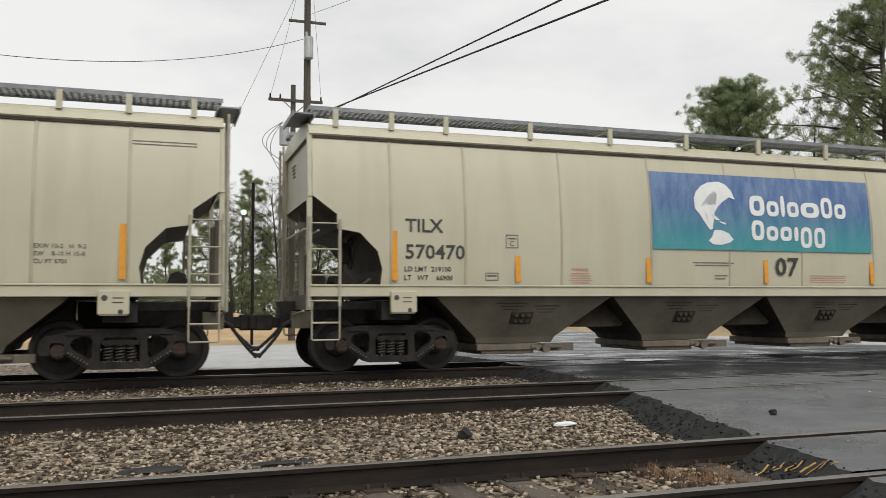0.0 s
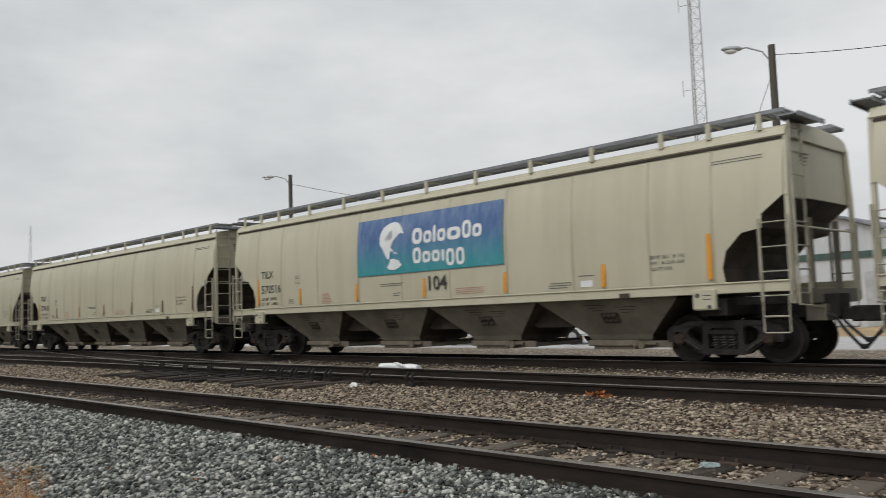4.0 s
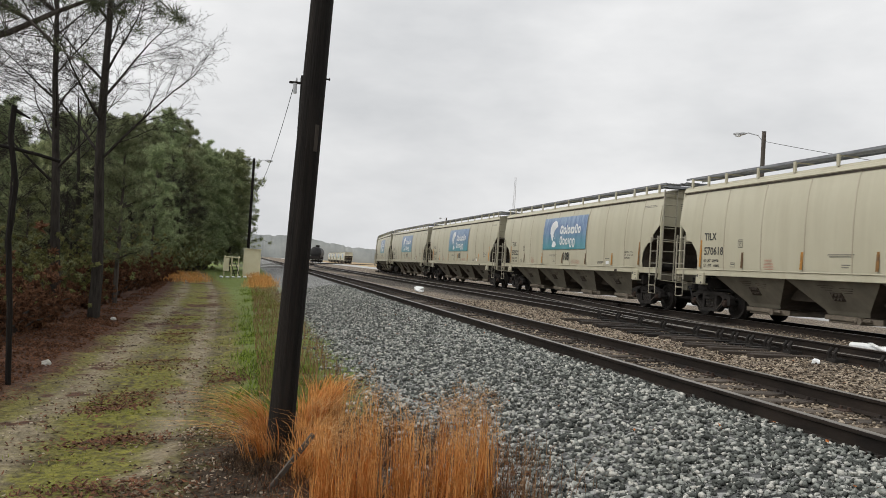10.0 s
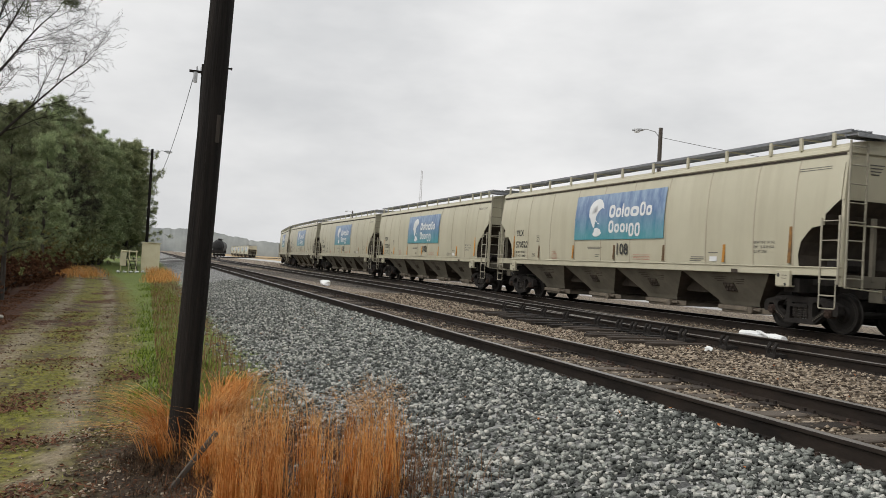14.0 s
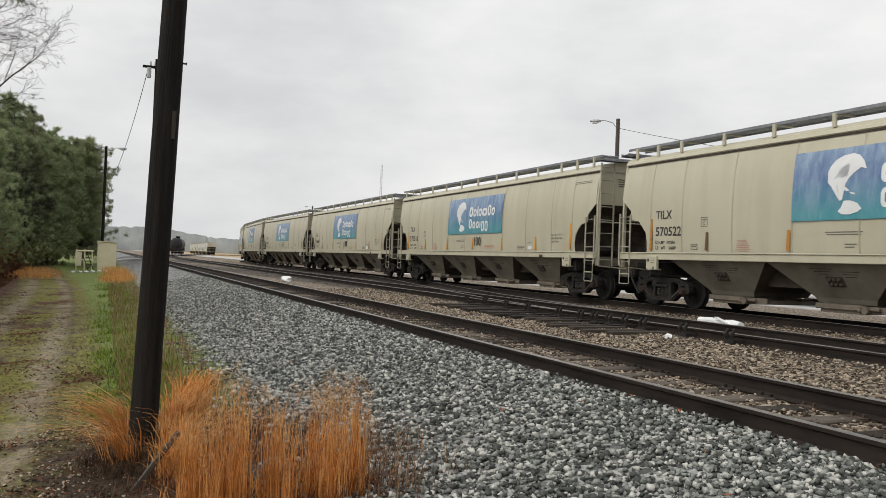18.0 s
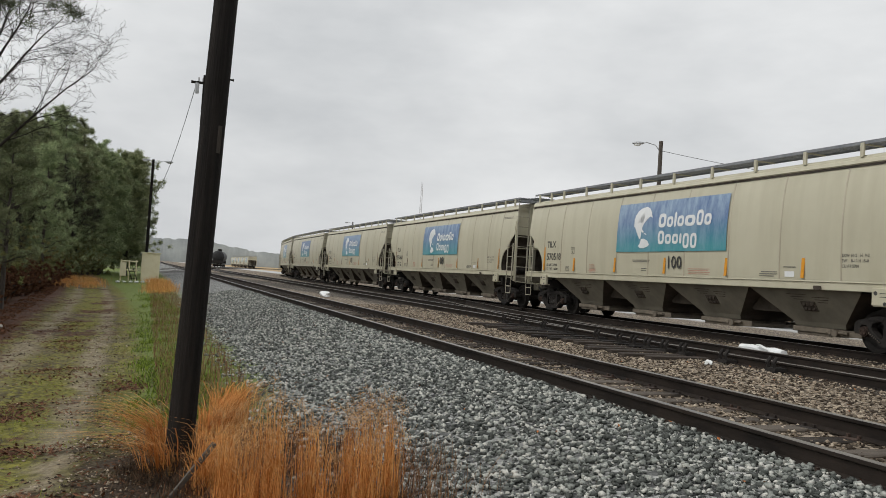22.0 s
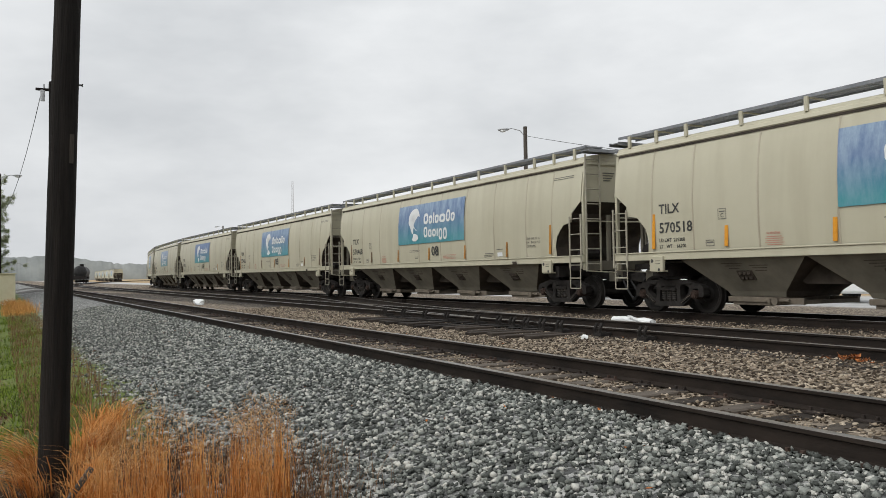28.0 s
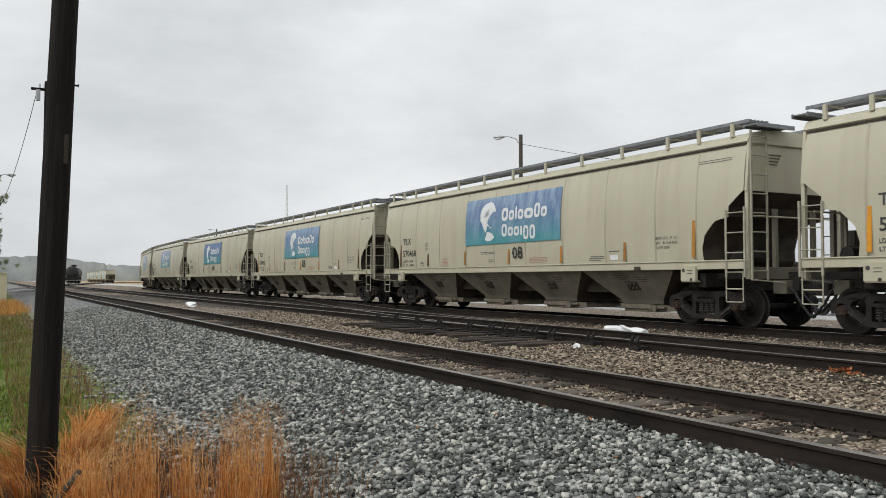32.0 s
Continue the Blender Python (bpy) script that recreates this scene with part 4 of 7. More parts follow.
def m_gate():
    """Discharge gate frame with its drive shaft and capstan."""
    bm = bmesh.new()
    add_box(bm, (-0.15, 0, 0.37), (1.25, 1.9, 0.12))
    add_box(bm, (-0.15, 0, 0.28), (1.05, 1.8, 0.08))
    bmesh.ops.bevel(bm, geom=bm.edges[:], offset=0.012, segments=1, affect="EDGES")
    for y in (-0.86, 0.86):
        add_box(bm, (0.86, y, 0.35), (0.70, 0.07, 0.14))
    add_box(bm, (1.18, 0, 0.33), (0.06, 1.7, 0.08))
    for y in (-0.96, 0.96):
        add_rod(bm, (0.3, y, 0.36), (0.9, y, 0.36), 0.035, 8)
        add_rod(bm, (0.58, y * 0.96, 0.34), (0.58, y * 1.08, 0.34), 0.085, 10)
        add_rod(bm, (0.42, y * 0.98, 0.35), (0.42, y * 1.06, 0.35), 0.05, 8)
    return mesh_of("discharge_gate", bm, M_GATE)


M_GATE = mat("gate_steel", (0.11, 0.092, 0.070), (0.22, 0.185, 0.14), 2.5, 0.7, 0.1, 20)


def m_vent():
    """Clustered inspection port on the hopper side."""
    bm = bmesh.new()
    for i in range(3):
        for k in range(2):
            z = 0.86 + 0.10 * k
            add_rod(bm, (-0.12 + 0.12 * i, lean_y(z) - 0.05, z), (-0.12 + 0.12 * i, lean_y(z) + 0.01, z), 0.045, 10)
    add_box(bm, (0, lean_y(0.91) - 0.012, 0.91), (0.42, 0.03, 0.26), Matrix.Rotation(0.64, 3, "X"))
    return mesh_of("inspection_port", bm, M_SLOPE)


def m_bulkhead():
    """Centre sill, and dark cross ridges added to fill the shadowed gaps between the hoppers."""
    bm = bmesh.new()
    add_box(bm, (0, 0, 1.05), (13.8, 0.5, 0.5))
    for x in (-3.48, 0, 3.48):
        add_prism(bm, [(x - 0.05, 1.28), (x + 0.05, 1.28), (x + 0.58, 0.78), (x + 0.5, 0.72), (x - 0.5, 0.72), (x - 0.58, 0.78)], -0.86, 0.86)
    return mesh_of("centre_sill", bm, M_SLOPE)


def side_ladder(car, end, side):
    """Short side ladder: two stiles, four rungs and the stirrup below the sill."""
    y = side * 1.60
    k = "sl%d%d" % (end, side)
    lad = part("side_ladder", cached(k, shape("side_ladder", M_LADDER, ((end * 9.17, y, 1.86), (0.05, 0.045, 1.5)))), None, car)
    part("stile", cached(k + "b", shape("stile", M_LADDER, ((end * 8.66, y, 1.85), (0.05, 0.035, 1.45)))), None, lad)
    for z in (2.5, 2.07, 1.64, 1.22):
        part("rung", cached(k + "r", bar("rung", (end * 9.17, y, 0), (end * 8.66, y, 0), 0.013, M_LADDER)), None, lad, m=Matrix.Translation((0, 0, z)))

    def stirrup():
        bm = bmesh.new()
        add_tube(bm, [(end * 9.12, y, 1.2), (end * 9.12, y, 0.60), (end * 9.10, y, 0.58), (end * 8.68, y, 0.58), (end * 8.66, y, 0.60), (end * 8.66, y, 1.2)], 0.015, 6)
        add_rod(bm, (end * 9.12, y, 0.86), (end * 8.66, y, 0.86), 0.018, 6)
        return mesh_of("stirrup", bm, M_LADDER)

    part("stirrup", cached(k + "s", stirrup), None, lad)


def end_ladder(car, end):
    """Tall ladder on the end sheet, up to the roof, with its hand hold."""
    s, x, k = -end, end * 9.24, "el%d" % end
    lad = part("end_ladder", cached(k, shape("end_ladder", M_LADDER, ((x, s * 1.46, 2.65), (0.045, 0.045, 3.2)))), None, car)
    part("stile", cached(k + "b", shape("stile", M_LADDER, ((x, s * 0.98, 2.65), (0.045, 0.045, 3.2)))), None, lad)
    for i in range(8):
        part("rung", cached(k + "r", bar("rung", (x + 0.02 * end, s * 1.46, 0), (x + 0.02 * end, s * 0.98, 0), 0.015, M_LADDER)), None, lad, m=Matrix.Translation((0, 0, 1.25 + i * 0.41)))
    tagged(part("end_lettering", cached(k + "t", shape("end_lettering", M_GREYTXT, *[((end * 9.106, s * 0.55 - 0.02 * i, 3.78 - 0.07 * i), (0.004, 0.42 - 0.06 * i, 0.025)) for i in range(4)])), None, car), kind="stuff")


def m_brake():
    """Hand brake wheel on its gear box and stand, at one end."""
    bm = bmesh.new()
    n, x0, y0, z0 = 18, -8.30, -0.75, 2.06
    for k in range(n):
        a, b = 2 * math.pi * k / n, 2 * math.pi * (k + 1) / n
        add_rod(bm, (x0, y0 + 0.27 * math.cos(a), z0 + 0.27 * math.sin(a)), (x0, y0 + 0.27 * math.cos(b), z0 + 0.27 * math.sin(b)), 0.018, 6)
    for k in range(3):
        a = math.pi * k / 3
        add_rod(bm, (x0, y0 - 0.26 * math.cos(a), z0 - 0.26 * math.sin(a)), (x0, y0 + 0.26 * math.cos(a), z0 + 0.26 * math.sin(a)), 0.012, 5)
    add_box(bm, (x0 - 0.1, y0, z0), (0.14, 0.2, 0.36))
    add_box(bm, (x0 - 0.16, y0, 1.8), (0.06, 0.08, 1.3))
    return mesh_of("brake_wheel", bm, M_TRUCK)


def m_end_stand(x, y, z0, z1):
    """One upright of the brake platform with its foot plate."""
    def make():
        bm = bmesh.new()
        add_box(bm, (x, y, (z0 + z1) / 2), (0.06, 0.05, z1 - z0))
        add_box(bm, (x, y, z0 + 0.02), (0.14, 0.12, 0.04))
        return mesh_of("platform_post", bm, M_GRIMESHADE)
    return make


def m_reservoir():
    """Air reservoir and valve lying on the end deck."""
    bm = bmesh.new()
    add_rod(bm, (-8.75, 0.15, 1.62), (-8.75, 0.95, 1.62), 0.19, 14)
    add_box(bm, (-9.02, -0.12, 1.85), (0.2, 0.28, 0.42))
    add_tube(bm, [(-9.0, -0.1, 1.65), (-8.9, -0.3, 1.45), (-8.5, -0.5, 1.42), (-8.2, -1.0, 1.46), (-8.05, -1.2, 1.6)], 0.022, 6)
    return mesh_of("air_reservoir", bm, M_GRIMESHADE)


def m_coupler(end):
    def make():
        bm = bmesh.new()
        add_box(bm, (end * 9.35, 0, 0.86), (0.55, 0.2, 0.2))
        add_box(bm, (end * 9.72, 0.06 * end, 0.86), (0.3, 0.34, 0.28))
        add_box(bm, (end * 9.80, -0.12 * end, 0.86), (0.16, 0.16, 0.26))
        bmesh.ops.bevel(bm, geom=bm.edges[:], offset=0.025, segments=1, affect="EDGES")
        return mesh_of("coupler", bm, M_TRUCK)
    return make


def m_hose(end):
    """A pair of brake hoses that hang from the end and meet in a V half-way to the next wagon."""
    def make():
        bm = bmesh.new()
        for y, low in ((-0.36, 0.24), (-0.10, 0.36)):
            pts = [(end * (9.42 + 0.43 * u), y, 0.80 - (0.80 - low) * (u ** 0.8 if u < 0.9 else 0.93)) for u in [i / 8 for i in range(9)]]
            add_tube(bm, pts, 0.03, 7)
            add_rod(bm, pts[0], (end * 9.2, y, 0.92), 0.042, 7)
            add_rod(bm, pts[-2], pts[-1], 0.045, 7)
        return mesh_of("air_hose", bm, M_WIRE)
    return make


def m_bolster():
    bm = bmesh.new()
    add_box(bm, (0, 0, 0.62), (0.4, 2.3, 0.28))
    # dark backing block, added so no bright background shows through the springs
    add_box(bm, (0, 0, 0.40), (0.52, 2.0, 0.24))
    for s in (-1, 1):
        add_box(bm, (s * 0.42, 0, 0.50), (0.10, 1.9, 0.16))
    return mesh_of("bolster", bm, M_TRUCK)


def m_sideframe(side):
    """Cast side frame: arched top, tension members, bearing ends, two rounded windows and the spring opening."""
    def make():
        bm = bmesh.new()
        right = [(0.40, 0.17), (0.50, 0.20), (0.74, 0.37), (0.80, 0.42), (0.80, 0.56), (0.86, 0.60), (0.97, 0.60), (1.0, 0.56), (1.0, 0.40), (1.13, 0.40), (1.16, 0.46), (1.15, 0.62), (1.08, 0.69), (0.92, 0.72), (0.76, 0.77), (0.56, 0.80)]
        outer = right + [(-x, z) for x, z in right[::-1]]
        win = [(0.41, 0.36), (0.46, 0.33), (0.68, 0.48), (0.72, 0.56), (0.68, 0.64), (0.56, 0.68), (0.44, 0.68), (0.40, 0.63)]
        mid = [(-0.29, 0.28), (0.29, 0.28), (0.29, 0.58), (0.22, 0.66), (-0.22, 0.66), (-0.29, 0.58)]
        edges = []
        for loop in (outer, win, [(-x, z) for x, z in win], mid):
            vs = [bm.verts.new((x, side * 1.19, z)) for x, z in loop]
            edges += [bm.edges.new((vs[i], vs[(i + 1) % len(vs)])) for i in range(len(vs))]
        bmesh.ops.triangle_fill(bm, use_beauty=True, use_dissolve=False, edges=edges)
        back = bmesh.ops.extrude_face_region(bm, geom=bm.faces[:])
        bmesh.ops.translate(bm, vec=(0, -side * 0.17, 0), verts=[g for g in back["geom"] if isinstance(g, bmesh.types.BMVert)])
        for s in (-1, 1):
            # raised flange along the tension member and the top
            for a, b, w in (((0.46, 0.255), (0.76, 0.45), 0.035), ((0.40, 0.72), (0.78, 0.72), 0.03)):
                c = ((a[0] + b[0]) / 2 * s, side * 1.20, (a[1] + b[1]) / 2)
                ang = math.atan2(b[1] - a[1], (b[0] - a[0]) * s)
                add_box(bm, c, (math.hypot(b[0] - a[0], b[1] - a[1]), 0.04, w), Matrix.Rotation(-ang, 3, "Y"))
        return mesh_of("side_frame", bm, M_TRUCK)
    return make


def m_axle_cap(side):
    def make():
        bm = bmesh.new()
        add_rod(bm, (0, side * 1.02, 0), (0, side * 1.22, 0), 0.11, 14)
        add_rod(bm, (0, side * 1.22, 0), (0, side * 1.25, 0), 0.085, 12)
        for k in range(3):
            a = 2 * math.pi * k / 3 + 0.5
            add_rod(bm, (0.05 * math.cos(a), side * 1.25, 0.05 * math.sin(a)), (0.05 * math.cos(a), side * 1.27, 0.05 * math.sin(a)), 0.018, 6)
        return mesh_of("axle_cap", bm, M_CAP)
    return make


def m_frame_text():
    """Pale cast marks along the tension members, too small to read."""
    bm = bmesh.new()
    for s in (-1, 1):
        for k in range(7):
            u = k / 6
            add_box(bm, (s * (0.47 + 0.27 * u), -1.222, 0.265 + 0.175 * u), (0.012, 0.004, 0.035), Matrix.Rotation(-s * 0.58, 3, "Y"))
    return mesh_of("frame_mark", bm, M_GATE)


M_CAP = mat("rusty_axle_cap", (0.028, 0.020, 0.016), (0.075, 0.050, 0.040), 8, 0.75, 0.2, 40, spec=0.2)


def m_spring(side):
    """One coil spring of a truck's spring pack."""
    def make():
        bm = bmesh.new()
        pts = []
        for i in range(5 * 12 + 1):
            a = 2 * math.pi * i / 12
            pts.append((0.062 * math.cos(a), side * 1.12 + 0.062 * math.sin(a), 0.31 + 0.24 * i / 60))
        add_tube(bm, pts, 0.017, 5)
        add_rod(bm, (0, side * 1.12, 0.29), (0, side * 1.12, 0.56), 0.035, 6)
        return mesh_of("spring", bm, M_SPRING)
    return make


def m_seat(side):
    def make():
        bm = bmesh.new()
        add_box(bm, (0, side * 1.12, 0.585), (0.54, 0.2, 0.07))
        return mesh_of("spring_seat", bm, M_TRUCK)
    return make


M_SPRING = mat("spring_steel", (0.03, 0.026, 0.022), (0.075, 0.062, 0.05), 6, 0.6, 0.2, 60)


def m_wheelset():
    """Axle with two dished wheels and flanges, about its own centre."""
    bm = bmesh.new()
    add_rod(bm, (0, -1.0, 0), (0, 1.0, 0), 0.075, 12)
    for s in (-1, 1):
        prof = ((0.10, 0.80), (0.16, 0.80), (0.20, 0.755), (0.34, 0.765), (0.385, 0.80), (0.457, 0.80), (0.457, 0.70), (0.485, 0.685), (0.485, 0.665), (0.40, 0.665), (0.36, 0.70), (0.2, 0.70), (0.12, 0.66))
        n = 28
        rings = [[bm.verts.new((r * math.cos(2 * math.pi * i / n), s * y, r * math.sin(2 * math.pi * i / n))) for i in range(n)] for r, y in prof]
        for a, b in zip(rings, rings[1:]):
            for i in range(n):
                j = (i + 1) % n
                bm.faces.new((a[i], a[j], b[j], b[i]))
        for k in range(3):
            a = 2 * math.pi * k / 3
            add_rod(bm, (0.28 * math.cos(a), s * 0.762, 0.28 * math.sin(a)), (0.28 * math.cos(a), s * 0.775, 0.28 * math.sin(a)), 0.02, 6)
    return mesh_of("wheelset", bm, M_WHEEL)


def side_point(u, z, lift=0.006):
    return (u, -(half_width(z) + lift), z)


def m_reflector(h, material):
    def make():
        bm = bmesh.new()
        zs = np.linspace(0, h, 5)
        v = [[bm.verts.new((x, -0.004, z)) for x in (-0.05, 0.05)] for z in zs]
        w = [[bm.verts.new((x, 0.004, z)) for x in (-0.05, 0.05)] for z in zs]
        for a, b in zip(v, v[1:]):
            bm.faces.new((a[0], a[1], b[1], b[0]))
        for a, b in zip(w, w[1:]):
            bm.faces.new((a[1], a[0], b[0], b[1]))
        return mesh_of("reflector_strip", bm, material)
    return make


def sheet_between(u0, u1, z0, z1, lift, nu=16, nz=10):
    """A thin sheet that follows the curve of the car's side."""
    bm = bmesh.new()
    g = [[bm.verts.new(side_point(u, z, lift)) for u in np.linspace(u0, u1, nu)] for z in np.linspace(z0, z1, nz)]
    for a, b in zip(g, g[1:]):
        for i in range(nu - 1):
            bm.faces.new((a[i], a[i + 1], b[i + 1], b[i]))
    return bm


def drape(me, u, z, lift=0.008):
    """Lay flat lettering onto the car's side at (u, z)."""
    for v in me.vertices:
        zz = v.co.z + z
        v.co = Vector(side_point(v.co.x + u, zz, lift))
    return me


def flat_shape(bm, pts):
    """A flat outline on the panel, cut fine enough to follow the curve of the side."""
    f = bm.faces.new([bm.verts.new((x, 0, z)) for x, z in pts])
    tri = bmesh.ops.triangulate(bm, faces=[f])["faces"]
    edges = list({e for t in tri for e in t.edges})
    bmesh.ops.subdivide_edges(bm, edges=edges, cuts=3, use_grid_fill=True)


def m_emblem():
    """The round white emblem as plain shapes: a domed cap, a trailing tail, a foot and two drops."""
    bm = bmesh.new()
    flat_shape(bm, [(-1.70, 3.18), (-1.64, 3.32), (-1.52, 3.44), (-1.34, 3.52), (-1.10, 3.55), (-0.94, 3.50), (-0.82, 3.38), (-0.74, 3.20), (-0.88, 3.24), (-1.04, 3.14), (-1.16, 3.04), (-1.22, 2.94), (-1.24, 3.08), (-1.38, 3.12), (-1.55, 3.03), (-1.58, 2.93), (-1.47, 2.92), (-1.38, 2.88), (-1.40, 2.72), (-1.30, 2.60), (-1.36, 2.58), (-1.46, 2.70), (-1.58, 2.88), (-1.68, 2.98)])
    flat_shape(bm, [(-1.26, 2.58), (-1.10, 2.58), (-0.92, 2.52), (-0.82, 2.40), (-0.92, 2.34), (-1.10, 2.29), (-1.30, 2.30), (-1.40, 2.37), (-1.32, 2.44)])
    flat_shape(bm, [(-1.32, 2.91), (-1.22, 2.86), (-1.12, 2.78), (-1.20, 2.77), (-1.30, 2.84)])
    flat_shape(bm, [(-1.14, 2.76), (-1.00, 2.73), (-0.98, 2.69), (-1.10, 2.72)])
    me = mesh_of("emblem", bm, M_WHITE)
    for v in me.vertices:
        v.co = Vector(side_point(v.co.x, v.co.z, 0.016))
    return me


def m_wordmark():
    """Two lines of the sign's wording as plain hollow white blocks of the letters' size."""
    out = []

    def block(u0, u1, z0, z1):
        bm = bmesh.new()
        uc, zc, hw, hh, n = (u0 + u1) / 2, (z0 + z1) / 2, (u1 - u0) / 2, (z1 - z0) / 2, 20
        rings = []
        for k in ((1.0, 0.42) if hw > 0.08 else (1.0, 0.02)):
            ring = []
            for i in range(n):
                a = 2 * math.pi * (i + 0.5) / n
                c, q = math.cos(a), math.sin(a)
                grow = 1 / (abs(c) ** 3.2 + abs(q) ** 3.2) ** (1 / 3.2)
                ring.append(bm.verts.new(side_point(uc + c * grow * hw * k, zc + q * grow * (hh - (1 - k) * min(hw, hh)), 0.036)))
            rings.append(ring)
        for i in range(n):
            j = (i + 1) % n
            bm.faces.new((rings[0][i], rings[0][j], rings[1][j], rings[1][i]))
        out.append(mesh_of("letter_block", bm, M_WHITE))

    u = -0.40
    for w, z1 in ((0.36, 3.30), (0.29, 3.20), (0.10, 3.32), (0.29, 3.20), (0.46, 3.20), (0.29, 3.32), (0.29, 3.20)):
        block(u, u + w, 2.89, z1)
        u += w + 0.055
    u = -0.38
    for w, z0, z1 in ((0.30, 2.40, 2.80), (0.28, 2.40, 2.69), (0.28, 2.40, 2.69), (0.10, 2.40, 2.69), (0.28, 2.27, 2.69), (0.28, 2.27, 2.69)):
        block(u, u + w, z0, z1)
        u += w + 0.06
    return out


def bars(rows, lift=0.007):
    """Small unreadable lettering as plain bars: (u0, u1, z, height)."""
    bm = bmesh.new()
    for u0, u1, z, h in rows:
        bm.faces.new([bm.verts.new(side_point(u, q, lift)) for u, q in ((u0, z), (u1, z), (u1, z + h), (u0, z + h))])
    return bm


def small_black():
    rows = []
    rows += [(-1.75, -0.8, 1.93, 0.02), (-1.7, -0.85, 1.88, 0.02), (-1.25, -0.95, 1.68, 0.02), (-1.25, -1.0, 1.62, 0.02)]
    rows += [(3.95, 4.5, 1.66, 0.02), (3.9, 4.5, 1.61, 0.02), (3.9, 4.4, 1.56, 0.02), (4.7, 5.1, 1.78, 0.02)]
    rows += [(7.75, 8.75, 3.72, 0.015), (7.75, 8.75, 3.67, 0.015)]
    # outline boxes
    for u0, u1, z0, z1 in ((-5.66, -5.42, 2.15, 2.39), (-6.05, -5.80, 1.57, 1.71)):
        rows += [(u0, u1, z0, 0.015), (u0, u1, z1 - 0.015, 0.015)]
        rows += [(u0, u0 + 0.015, z0, z1 - z0), (u1 - 0.015, u1, z0, z1 - z0)]
    rows += [(-6.02, -5.83, 1.64, 0.03), (-5.62, -5.46, 2.31, 0.025)]
    return mesh_of("small_lettering", bars(rows), M_GREYTXT)


def small_red():
    rows = []
    for i, (w0, w1) in enumerate(((-4.36, -3.98), (-4.40, -3.94), (-4.38, -3.96), (-4.41, -3.92), (-4.36, -3.98))):
        rows += [(w0, w1, 1.70 - 0.042 * i, 0.014)]
    for i in range(4):
        rows += [(1.05, 2.0 - 0.05 * (i % 2), 1.70 - 0.045 * i, 0.013)]
    return mesh_of("warning_lettering", bars(rows), M_REDTXT)


def m_hopper_text():
    bm = bmesh.new()
    for i in range(3):
        for x, w, z in ((0.45, 0.5 - 0.1 * i, 1.12 - 0.055 * i), (-0.25, 0.6 - 0.15 * i, 1.17 - 0.055 * i)):
            add_box(bm, (x, lean_y(z) - 0.004, z), (w, 0.004, 0.016), Matrix.Rotation(0.64, 3, "X"))
    return mesh_of("hopper_lettering", bm, M_SLOPE)


WHEELSETS = []
CARS = []


